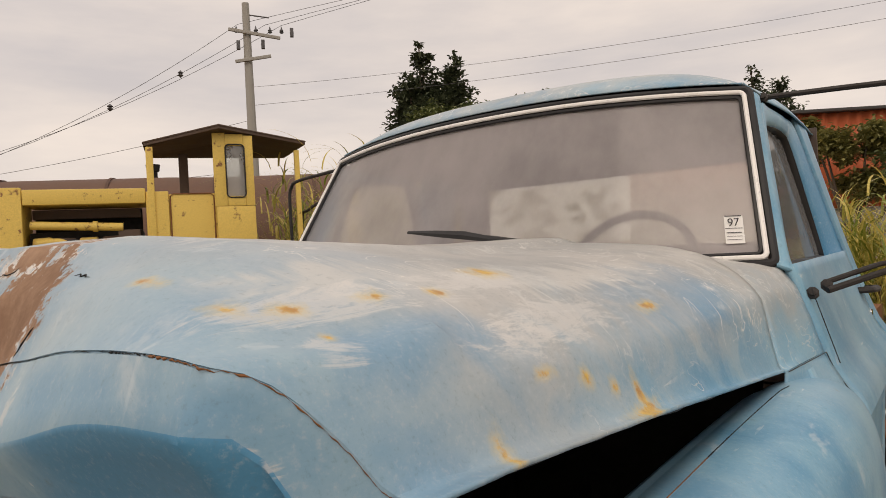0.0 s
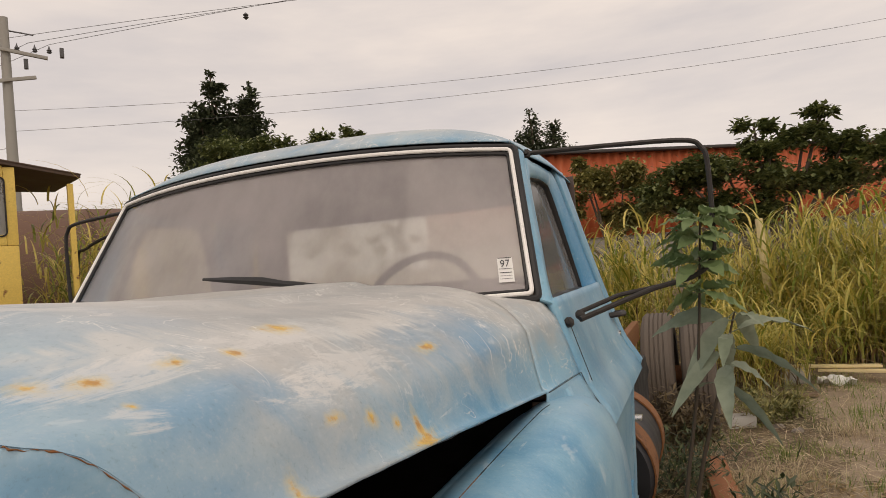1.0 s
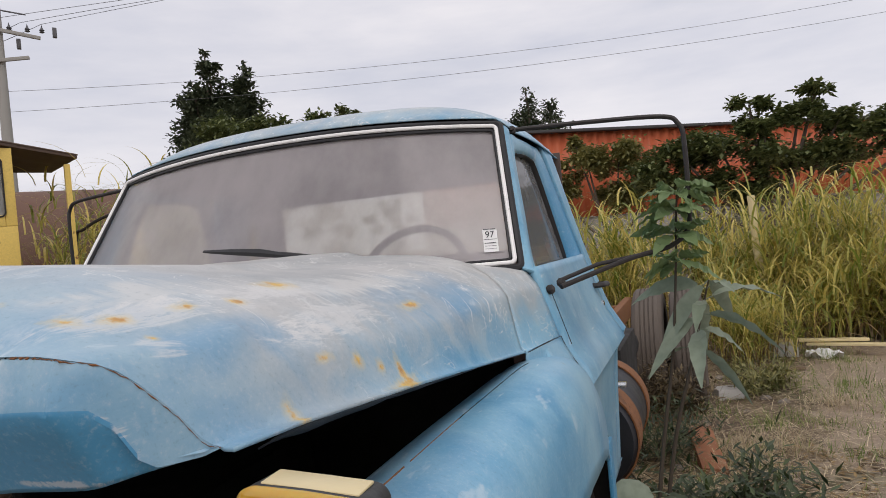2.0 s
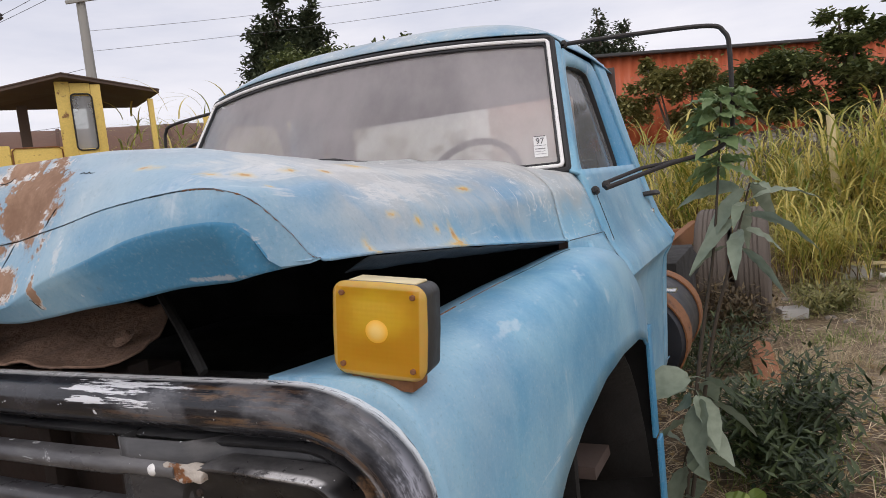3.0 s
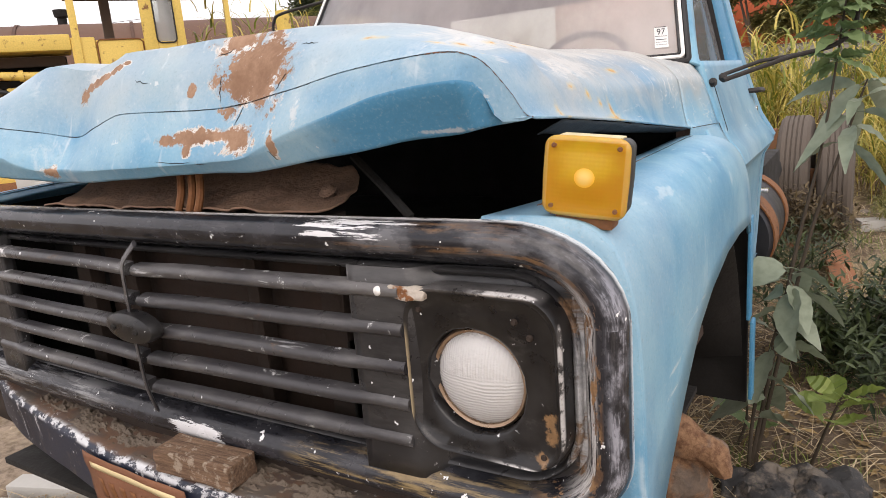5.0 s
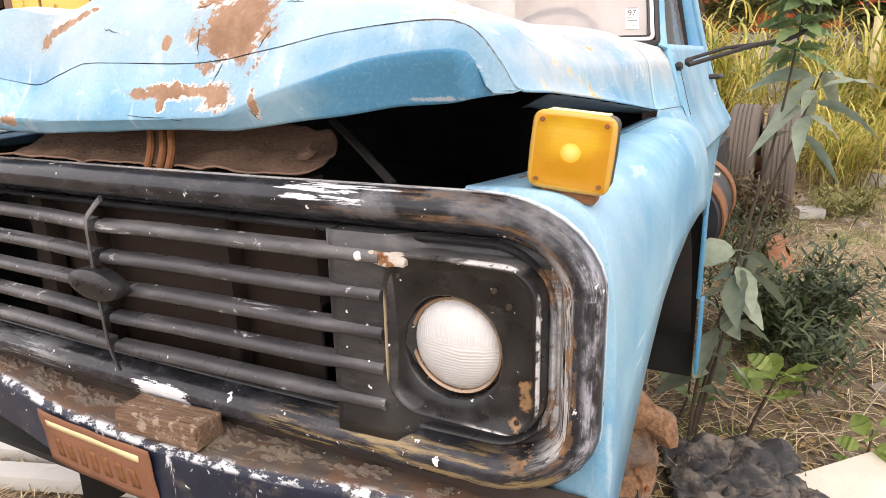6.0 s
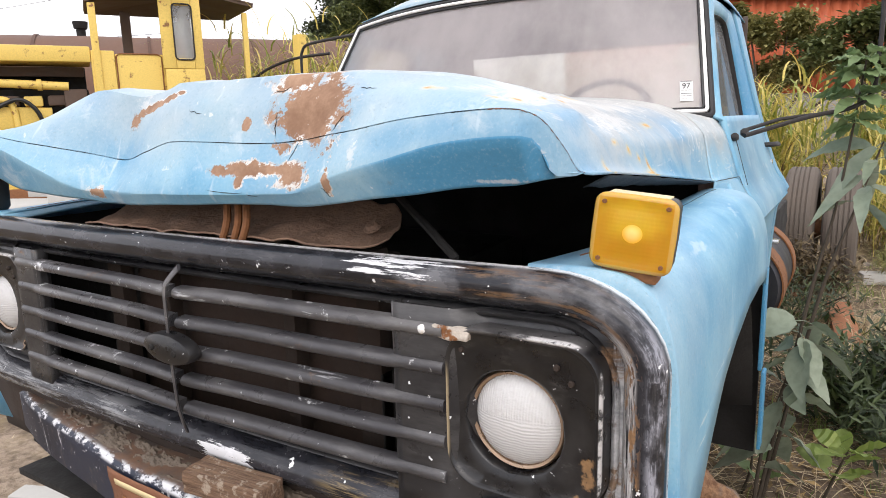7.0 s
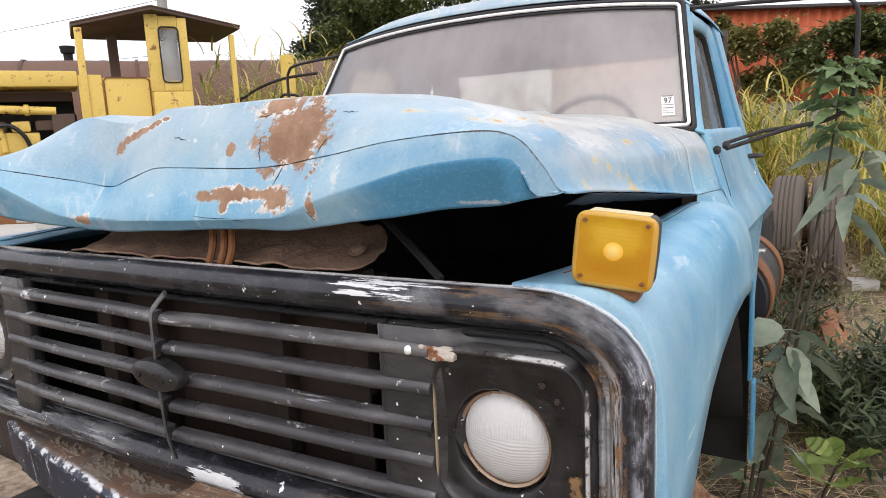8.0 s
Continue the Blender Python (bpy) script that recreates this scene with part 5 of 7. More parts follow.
def side_parts(flip):
    fl = (lambda b: mirror_x(b)) if flip else (lambda b: b)
    # pillar beside the windscreen
    a = [(0.748, 1.63, 2.045), (0.79, 1.50, 1.83), (0.838, 1.392, 1.635), (0.85, 1.372, 1.60)]
    b = [(0.768, 1.68, 2.022), (0.812, 1.56, 1.83), (0.862, 1.435, 1.62), (0.874, 1.41, 1.58)]
    part("front_pillar", fl(strip_between(a, b, 8, 0.012)), M["body"], truck, thick=0.012)
    # door: skin, window frame, pane, handle
    d = part("door", fl(grid(lambda u, v: Vector((cab_x(0.72 + 0.88 * v), door_front(0.72 + 0.88 * v) + (2.285 - door_front(0.72 + 0.88 * v)) * u - 0.03 * v, 0.72 + 0.88 * v)), 16, 40)), M["body"], truck, "blue cab door with a pressed belt line", thick=0.02)
    hole = curve([(0.838, 1.545, 1.592), (0.812, 1.59, 1.73), (0.779, 1.67, 1.93), (0.770, 1.78, 1.962), (0.768, 1.95, 1.962), (0.774, 2.02, 1.925), (0.806, 2.10, 1.73), (0.828, 2.14, 1.60), (0.831, 2.10, 1.588), (0.835, 1.75, 1.59)], 6, closed=True)
    rim_out = curve([(0.868, 1.44, 1.585), (0.818, 1.545, 1.80), (0.772, 1.665, 2.0), (0.770, 1.78, 2.012), (0.770, 1.98, 2.010), (0.776, 2.10, 1.985), (0.818, 2.19, 1.80), (0.868, 2.26, 1.60), (0.868, 2.12, 1.585), (0.868, 1.75, 1.585)], 6, closed=True)
    bm = bmesh.new()
    ring = [[bm.verts.new(a.lerp(b, k / 4) + Vector((0.006 * math.sin(math.pi * k / 4), 0, 0))) for k in range(5)] for a, b in zip(hole, rim_out)]
    for i, p in enumerate(ring):
        q = ring[(i + 1) % len(ring)]
        for k in range(4):
            bm.faces.new((p[k], p[k + 1], q[k + 1], q[k]))
    part("window_frame", fl(bm), M["frame"], d, "blue pressed window frame", thick=0.004)
    # the reveal that leads in to the glass
    bm = bmesh.new()
    ring = [[bm.verts.new(a + Vector((-0.034 * k / 2, (1.84 - a.y) * 0.03 * k, (1.78 - a.z) * 0.02 * k))) for k in range(3)] for a in hole]
    for i, p in enumerate(ring):
        q = ring[(i + 1) % len(ring)]
        for k in range(2):
            bm.faces.new((p[k], p[k + 1], q[k + 1], q[k]))
    part("window_reveal", fl(bm), M["gasket"], d, "dark rubber window channel", thick=0.002)

    def pane(u, v):
        y0, y1 = 1.50 + 0.12 * v, 2.16 - 0.09 * v
        return Vector((0.822 - 0.004 * u - 0.070 * v, y0 + (y1 - y0) * u, 1.585 + 0.375 * v))

    g = part("window_pane", fl(grid(pane, 6, 6)), M["far_glass" if flip else "side_glass"], d, "dusty side window")
    g.visible_shadow = False
    part("door_handle", fl(tube(curve([(0.91, 2.19, 1.475), (0.945, 2.20, 1.478), (0.955, 2.28, 1.476), (0.92, 2.31, 1.472)], 4), 0.012, 8, flat=0.7)), M["rod"], d, "tarnished dark door handle")
    part("door_lock", fl(lathe([(0, 0.012), (0.012, 0.01), (0.014, 0)], 12, pose(0.93, 2.25, 1.40, 0, 90, 0))), M["chrome"], d)
    # rear corner of the cab and the piece between fender and door
    part("rear_corner", fl(grid(lambda u, v: Vector((cab_x(0.72 + 1.31 * v) - 0.16 * max(0, u - 0.6) ** 2, 2.285 - 0.13 * (max(0, v - 0.66) / 0.34) + (0.16 + 0.095 * (max(0, v - 0.66) / 0.34)) * u - 0.03 * v, 0.72 + 1.31 * v)), 8, 30)), M["body"], truck, thick=0.02)
    part("cowl_side", fl(grid(lambda u, v: Vector((cab_x(1.15 + 0.25 * v) - 0.012, 1.22 + 0.205 * u, 1.15 + 0.25 * v)), 8, 8)), M["body"], truck, thick=0.006)
    part("rocker", fl(grid(lambda u, v: Vector((0.93 - 0.08 * v, 1.61 + 0.84 * u, 0.73 - 0.13 * v)), 4, 4)), M["body"], truck, thick=0.004)
    # mirror loop of bent rod, with its brackets
    rod = curve([(0.755, 1.73, 2.035), (0.80, 1.735, 2.035), (1.0, 1.76, 2.03), (1.22, 1.785, 2.018), (1.272, 1.79, 1.99), (1.285, 1.79, 1.93), (1.282, 1.79, 1.72), (1.268, 1.785, 1.655), (1.215, 1.76, 1.615), (1.1, 1.66, 1.59), (0.93, 1.47, 1.535)], 8)
    mf = part("mirror_frame", fl(tube(rod, 0.0075, 8)), M["rod"], truck, "bent black mirror rod, mirror missing")
    part("mirror_stay", fl(tube([(0.925, 1.50, 1.552), (1.02, 1.60, 1.585), (1.13, 1.70, 1.598)], 0.0065, 8)), M["rod"], mf)
    for p in ((0.905, 1.44, 1.532), (0.925, 1.50, 1.545), (0.765, 1.725, 2.035)):
        bm = lathe([(0.0, 0.022), (0.012, 0.02), (0.012, 0.008), (0.02, 0.006), (0.02, -0.012), (0.0, -0.012)], 8)
        bk = part("mirror_bracket", bm, M["rod"], mf)
        bk.matrix_world = pose((-1 if flip else 1) * p[0], p[1], p[2], 70, 20, 0) @ Matrix.Scale(0.68, 4)


side_parts(False)
side_parts(True)


COWL = [(0.0, 0.0, 1.606), (0.76, 0.765, 1.606), (0.80, 0.81, 1.603), (0.84, 0.852, 1.592), (0.875, 0.882, 1.55), (0.897, 0.905, 1.485), (0.912, 0.928, 1.408)]


def cowl_point(u, v):
    """From the bonnet's rear edge up to the windscreen and round to the door."""
    x = hood_x(u)
    a = abs(x)
    xe = math.copysign(lerp([(p[0], p[1]) for p in COWL], a), x)
    ye = ws_point(min(1, max(0, (xe / 0.829 + 1) / 2)), 0).y + 0.004 if a < 0.8 else 1.386 + 0.012 * min(1, (a - 0.8) / 0.1)
    p = Vector((x, hood_back(x) + 0.003, hood_top(x, hood_back(x)) - 0.003))
    q = Vector((xe, ye, lerp([(r[0], r[2]) for r in COWL], a)))
    return p.lerp(q, v) + Vector((0, 0, 0.004 * math.sin(math.pi * v) * (1 if a < 0.85 else 0)))


part("cowl_panel", grid(cowl_point, 120, 10), M["hood"], truck, "blue cowl between bonnet and windscreen", thick=0.004)
for flip in (False, True):
    # turned-down edge of the cowl that closes the corner behind the bonnet
    bm = grid(lambda u, v: Vector((0.912 + 0.016 * u, 1.088 + 0.307 * u, 1.418 - 0.010 * u)) + v * Vector((-0.004 + 0.05 * u, -0.01 * u, -0.045 - 0.03 * u)), 12, 4)
    part("cowl_flange", mirror_x(bm) if flip else bm, M["body"], truck, thick=0.003)
part("rear_wall", box((-0.86, 2.40, 0.7), (0.86, 2.43, 1.64), 0.004), M["cabin"], truck)
part("rear_header", box((-0.74, 2.40, 1.935), (0.74, 2.43, 2.05), 0.004), M["cabin"], truck)
for s in (-1, 1):
    part("rear_post", box((min(s * 0.60, s * 0.765), 2.40, 1.642), (max(s * 0.60, s * 0.765), 2.43, 1.933), 0.004), M["cabin"], truck)
    part("rear_filler", box((min(s * 0.70, s * 0.785), 2.433, 1.60), (max(s * 0.70, s * 0.785), 2.446, 2.03), 0.003), M["cabin"], truck)
rw = part("rear_window", grid(lambda u, v: Vector((-0.598 + 1.196 * u, 2.415, 1.643 + 0.29 * v)), 2, 2), M["rear_glass"], truck, "dusty rear cab window")
rw.visible_shadow = False
part("dashboard", box((-0.84, 1.36, 1.45), (0.84, 1.56, 1.60), 0.03), M["cabin"], truck)
part("bench_seat", box((-0.78, 1.80, 0.95), (0.78, 2.30, 1.15), 0.05), M["cabin"], truck)
part("seat_back", box((-0.78, 2.22, 1.15), (0.78, 2.37, 1.60), 0.05), M["cabin"], truck)
part("cab_floor", box((-0.88, 1.27, 0.68), (0.88, 2.40, 0.72), 0.004), M["cabin"], truck)
bm = bmesh.new()
add_tube(bm, [(0.20 * math.cos(a), 0.20 * math.sin(a), 0) for a in [2 * math.pi * k / 36 for k in range(36)]], 0.014, 8, closed=True)
add_tube(bm, [(-0.19, 0, 0), (0, 0, -0.04), (0.19, 0, 0)], 0.012, 6)
add_tube(bm, [(0, 0, -0.04), (0, 0.0, -0.35)], 0.02, 8)
sw = part("steering_wheel", bm, M["wheel_black"], truck, "thin black steering wheel")
sw.matrix_world = pose(0.36, 1.74, 1.58, 58, 0, 0)
# wiper
bm = tube([(0.345, 1.25, 1.655), (0.33, 1.245, 1.668), (0.2, 1.24, 1.692), (0.06, 1.248, 1.712)], [0.015, 0.013, 0.010, 0.006], 6)
wiper = part("wiper", bm, M["gasket"], truck, "black wiper lying against the windscreen")
part("wiper_blade", tube([(0.22, 1.236, 1.688), (0.10, 1.24, 1.708), (0.0, 1.244, 1.718), (-0.11, 1.25, 1.728)], [0.008, 0.015, 0.012, 0.005], 6, flat=0.7), M["gasket"], wiper)

# open joints between the panels
for flip in (False, True):
    for pts in ([(0.917, 1.085, 1.42), (0.926, 1.25, 1.414), (0.932, 1.395, 1.408)], [(0.932, 1.395, 1.408), (0.955, 1.385, 1.36), (0.995, 1.37, 1.31)], [(0.908, 1.41, 1.545), (0.928, 1.42, 1.47), (0.953, 1.428, 1.38)]):
        bm = tube(curve(pts, 4), 0.0011, 5)
        part("panel_joint", mirror_x(bm) if flip else bm, M["gasket"], truck)

# chassis, tank, axles
n = Nodes("dusty_brown_rust", 0.85)
crumb, dust = n.noise(34, 7, 0.72), n.noise(7, 6, 0.65)
hub = n.mix(n.ramp(crumb, 0.35, 0.65), (0.13, 0.062, 0.032), (0.31, 0.175, 0.095))
hub = n.mix(n.ramp(dust, 0.48, 0.60, 0, 0.75), hub, n.mix(crumb, (0.07, 0.062, 0.056), (0.20, 0.17, 0.14)))
n.base(hub)
n.bump(n.calc("ADD", crumb, n.noise(90, 4)), 0.7, 0.006)
M["hub"] = n.mat
for s in (-1, 1):
    part("chassis_rail", box((s * 0.43 - 0.04, 0.15, 0.62), (s * 0.43 + 0.04, 8.2, 0.84), 0.01), M["rust"], truck, "rusted chassis rail")
for y in (2.9, 4.6, 7.6):
    part("cross_member", box((-0.43, y, 0.66), (0.43, y + 0.1, 0.80), 0.01), M["rust"], truck)
part("battery_box", box((0.36, 3.5, 0.5), (0.84, 4.4, 1.0), 0.02), M["grime"], truck)
part("air_tank", tube([(0.62, 4.6, 0.72), (0.62, 5.4, 0.72)], 0.15, 16), M["grime"], truck)
part("gearbox", rough_up(box((-0.25, 1.5, 0.4), (0.25, 2.4, 0.68), 0.06), 0.2, 0.03), M["grime"], truck)
M["tank_black"] = plain("tank_black", (0.014, 0.015, 0.019), 0.5, vary=0.5, scale=6, bump=0.3)
M["tank_rust"] = rusty("strap_rust", (0.06, 0.03, 0.02), 0.75, 9)
tank = part("fuel_tank", lathe([(0.0, -0.42), (0.18, -0.42), (0.222, -0.40), (0.236, -0.37), (0.236, 0.37), (0.222, 0.40), (0.0, 0.41)], 40, pose(0.745, 2.98, 0.755, 90, 0, 0)), M["tank_black"], truck, "black cylindrical fuel tank")
for y, w in ((2.66, 0.09), (3.2, 0.06)):
    part("tank_band", lathe([(0.238, -w), (0.246, -w), (0.246, w), (0.238, w)], 40, pose(0.745, y + 0.04, 0.755, 90, 0, 0)), M["tank_rust"], tank, "rusty orange strap")
part("tank_step", box((0.70, 2.62, 0.985), (0.95, 2.7, 0.997), 0.003), M["chrome"], tank)


def wheel(x, y, z, r, w):
    h = new("wheel")
    h.parent = truck
    h["label"] = "dusty bald truck tyre on a rusted rim"
    h.matrix_world = pose(x, y, z, 0, 90, 0)
    prof = [(r * 0.56, -w * 0.36), (r * 0.66, -w * 0.5), (r * 0.86, -w * 0.52), (r * 0.955, -w * 0.46), (r, -w * 0.36)]
    for k in range(-2, 3):
        g = w * 0.14 * k
        prof += [(r * 1.004, g - w * 0.045), (r * 1.004, g + w * 0.045), (r * 0.985, g + w * 0.055), (r * 0.985, g + w * 0.085)] if k < 2 else [(r * 1.004, g - w * 0.045), (r, w * 0.36)]
    prof += [(r * 0.955, w * 0.46), (r * 0.86, w * 0.52), (r * 0.66, w * 0.5), (r * 0.56, w * 0.36)]
    part("tyre", lathe(prof, 56), M["tyre"], h, "worn dusty tyre", angle=25)
    part("rim", lathe([(r * 0.57, -w * 0.36), (r * 0.53, -w * 0.3), (r * 0.50, 0), (r * 0.3, 0.02), (r * 0.28, 0.07), (0, 0.07), (0, 0.0), (r * 0.3, -0.02), (r * 0.5, -0.02), (r * 0.53, w * 0.3), (r * 0.57, w * 0.36)], 40), M["rust"], h, "rusted rim")
    return h


for s in (1, -1):
    wheel(s * 0.82, 6.2, 0.55, 0.555, 0.27)
    wheel(s * 1.15, 6.2, 0.55, 0.555, 0.27)
part("rear_axle", tube([(-1.0, 6.2, 0.53), (1.0, 6.2, 0.53)], 0.09, 12), M["rust"], truck)
part("front_axle", tube(curve([(-0.86, 0.95, 0.42), (-0.6, 0.95, 0.34), (0, 0.95, 0.32), (0.6, 0.95, 0.34), (0.86, 0.95, 0.42)], 5), 0.06, 10), M["rust"], truck)
for s in (1, -1):
    bm = bmesh.new()
    bmesh.ops.create_icosphere(bm, subdivisions=4, radius=0.13)
    bmesh.ops.scale(bm, vec=(0.75, 0.8, 1.25), verts=bm.verts)
    rough_up(rough_up(bm, 0.09, 0.045, 2.0), 0.03, 0.010, 5.0)
    kn = part("steering_knuckle", bm, M["hub"], truck, "rust-brown bare wheel hub, wheel removed")
    kn.matrix_world = pose(s * 0.90, 1.0, 0.40)
    fl_ = lathe([(0.0, 0.05), (0.022, 0.05), (0.03, 0.04), (0.034, 0.012), (0.05, 0.008), (0.058, 0.018), (0.082, 0.016), (0.088, 0.006), (0.088, -0.02), (0.05, -0.05), (0.0, -0.05)], 32)
    hub_at = pose(s * 0.905, 0.93, 0.295, 80, 0, 28 * s)
    hb = part("hub_flange", rough_up(fl_, 0.05, 0.004), M["hub"], truck, "round rusted hub flange")
    hb.matrix_world = hub_at
    for k in range(6):
        a = k * math.pi / 3
        bt = part("hub_bolt", lathe([(0.0, 0.012), (0.007, 0.012), (0.009, 0.004), (0.009, -0.004)], 8), M["rust"], hb)
        bt.matrix_local = pose(0.070 * math.cos(a), 0.070 * math.sin(a), 0.016)
    part("king_pin", rough_up(box((s * 0.80 - 0.06, 0.9, 0.28), (s * 0.80 + 0.06, 1.03, 0.66), 0.03), 0.08, 0.015), M["hub"], truck)
    part("steering_arm", rough_up(tube(curve([(s * 0.80, 0.90, 0.62), (s * 0.88, 0.93, 0.585), (s * 0.98, 0.95, 0.54), (s * 1.02, 0.97, 0.47)], 6), [0.06 - 0.0012 * i for i in range(19)], 10), 0.07, 0.016), M["hub"], truck, "rust-brown steering arm")
    part("spring_leaf", tube(curve([(s * 0.45, 0.2, 0.62), (s * 0.45, 0.95, 0.46), (s * 0.45, 1.7, 0.6)], 6), 0.035, 6), M["rust"], truck)
part("axle_stand", rough_up(box((0.66, 0.80, 0.0), (0.96, 1.12, 0.29), 0.02), 0.1, 0.02), M["grime"], truck)
part("axle_stand", rough_up(box((-0.96, 0.80, 0.0), (-0.66, 1.12, 0.29), 0.02), 0.1, 0.02), M["grime"], truck)


# ---- ground and surroundings ----
def ground_z(x, y):
    d = math.hypot(x, y)
    return (0.035 * noise.noise((x * 0.7, y * 0.7, 0)) + 0.015 * noise.noise((x * 3, y * 3, 5))) * (1 if d < 25 else 0)


n = Nodes("yard_ground", 0.95)
a, b, c, f = n.noise(0.45, 6, 0.65), n.noise(2.6, 7, 0.7), n.noise(14, 6, 0.7), n.noise(60, 4)
dirt = n.mix(c, (0.06, 0.042, 0.028), (0.20, 0.14, 0.09))
crust = n.mix(f, (0.27, 0.205, 0.145), (0.45, 0.36, 0.27))
straw = n.mix(c, (0.12, 0.088, 0.05), (0.34, 0.26, 0.145))
green = n.mix(f, (0.05, 0.075, 0.02), (0.13, 0.16, 0.045))
col = n.mix(n.ramp(b, 0.46, 0.62, 0, 0.85), dirt, straw)
wander = n.calc("ADD", n.calc("MULTIPLY", n.calc("SUBTRACT", a, 0.5), 7.0), n.calc("MULTIPLY", n.calc("SUBTRACT", b, 0.5), 2.0))
side = n.ramp(n.calc("ADD", n.axis("X"), wander), 1.2, 3.6, 0.0, 0.36)
col = n.mix(n.ramp(n.calc("ADD", n.calc("ADD", a, side), n.calc("MULTIPLY", c, 0.4)), 0.70, 0.86, 0, 0.9), col, crust)
col = n.mix(n.ramp(n.noise(0.8, 6, 0.7, n.vec((1, 1, 1), (5, 2, 0))), 0.56, 0.70, 0, 0.45), col, green)
# darker ground beside the truck: leaf litter, and its shade put into the colour
litter = n.ramp(n.calc("ADD", n.spot((1.15, 2.0, 0.0), (1.0, 1.7, 2.0)), n.calc("MULTIPLY", wander, 0.25)), 0.6, 1.2, 0.5, 0)
col = n.mix(litter, col, n.mix(f, (0.032, 0.021, 0.014), (0.13, 0.088, 0.055)))
n.base(col)
n.bump(n.calc("ADD", c, n.calc("MULTIPLY", f, 0.5)), 0.7, 0.03)
M["ground"] = n.mat


def ground_point(u, v):
    fx, fy = 2 * u - 1, 2 * v - 1
    x, y = 12 * fx + 900 * fx ** 7, 6 + 14 * fy + 900 * fy ** 7
    return Vector((x, y, ground_z(x, y)))


ground = part("ground", grid(ground_point, 120, 120), M["ground"])
tagged(ground, "dry dirt yard with straw, weeds and pale crust", "ground", kind="structure")

M["straw"] = leafy("straw", (0.24, 0.165, 0.09), (0.80, 0.67, 0.44), 0.7, 0.2)
M["dead"] = leafy("dead_leaf", (0.08, 0.05, 0.024), (0.40, 0.27, 0.11), 0.7, 0.1)
M["cane"] = leafy("tall_grass_leaf", (0.17, 0.24, 0.03), (0.84, 0.66, 0.20), 0.45, 0.33)
M["green_blade"] = leafy("green_grass", (0.10, 0.17, 0.03), (0.30, 0.36, 0.09), 0.55, 0.3)
M["weed"] = leafy("weed_leaf", (0.10, 0.17, 0.06), (0.26, 0.34, 0.15), 0.55, 0.25)
M["weed_pale"] = leafy("pale_weed_leaf", (0.145, 0.195, 0.12), (0.35, 0.39, 0.30), 0.6, 0.2)
M["stem"] = plain("weed_stem", (0.06, 0.045, 0.03), 0.8)
M["bark"] = plain("bark", (0.13, 0.10, 0.075), 0.9, vary=0.4, bump=0.6)
M["leaf_dark"] = leafy("conifer_leaf", (0.03, 0.045, 0.025), (0.12, 0.145, 0.075), 0.6, 0.15)
M["leaf_mid"] = leafy("tree_leaf", (0.05, 0.075, 0.024), (0.24, 0.27, 0.095), 0.55, 0.25)
M["leaf_warm"] = leafy("bush_leaf", (0.12, 0.13, 0.04), (0.38, 0.34, 0.12), 0.55, 0.25)



def spot_at(az, dist, eye=(1.16, -0.29)):
    return (eye[0] - dist * math.sin(radians(az)), eye[1] + dist * math.cos(radians(az)), 0)


def blade_data(verts, faces, base, lean, length, width, bend, segs=4):
    """One bent leaf blade, tapering to its tip."""
    side = Vector((-lean.y, lean.x, 0)).normalized() * width
    first = len(verts)
    for k in range(segs + 1):
        t = k / segs
        p = base + Vector((0, 0, length * (t - 0.45 * bend * t * t))) + lean * (length * (0.15 * t + 0.55 * bend * t * t))
        w = side * (1 - t ** 1.6) * (0.6 + 0.8 * t * (1 - t))
        verts += [tuple(p - w), tuple(p + w)]
    for k in range(segs):
        i = first + 2 * k
        faces.append((i, i + 1, i + 3, i + 2))


def mesh_object(name, verts, faces, material, parent=None, label=""):
    me = bpy.data.meshes.new(name)
    me.from_pydata(verts, [], faces)
    me.materials.append(material)
    ob = new(name, me)
    if parent:
        ob.parent = parent
    if label:
        ob["label"] = label
    return ob


def leaf_card(verts, faces, p, d, up, l, w, fold=0.25):
    """A leaf with a folded midrib."""
    s, i = d.cross(up).normalized(), len(verts)
    n_ = s.cross(d).normalized()
    verts += [tuple(p), tuple(p + d * l * 0.45 + s * w + n_ * w * fold), tuple(p + d * l), tuple(p + d * l * 0.45 - s * w + n_ * w * fold), tuple(p + d * l * 0.5)]
    faces += [(i, i + 1, i + 4), (i + 1, i + 2, i + 4), (i, i + 4, i + 3), (i + 4, i + 2, i + 3)]


def grass(name, count, place, height, width, bend, material, label, seed):
    r = random.Random(seed)
    verts, faces = [], []
    while len(faces) < count * 4:
        x, y, h = place(r)
        a = r.uniform(0, 2 * math.pi)
        blade_data(verts, faces, Vector((x, y, ground_z(x, y) - 0.02)), Vector((math.cos(a), math.sin(a), 0)), h * r.uniform(*height), r.uniform(*width), r.uniform(*bend))
    ob = mesh_object(name, verts, faces, material)
    return tagged(ob, label, "grass", kind="stuff")


def clumps(centres, spread):
    def place(r):
        x, y, h = r.choice(centres)
        return x + r.gauss(0, spread), y + r.gauss(0, spread), h
    return place


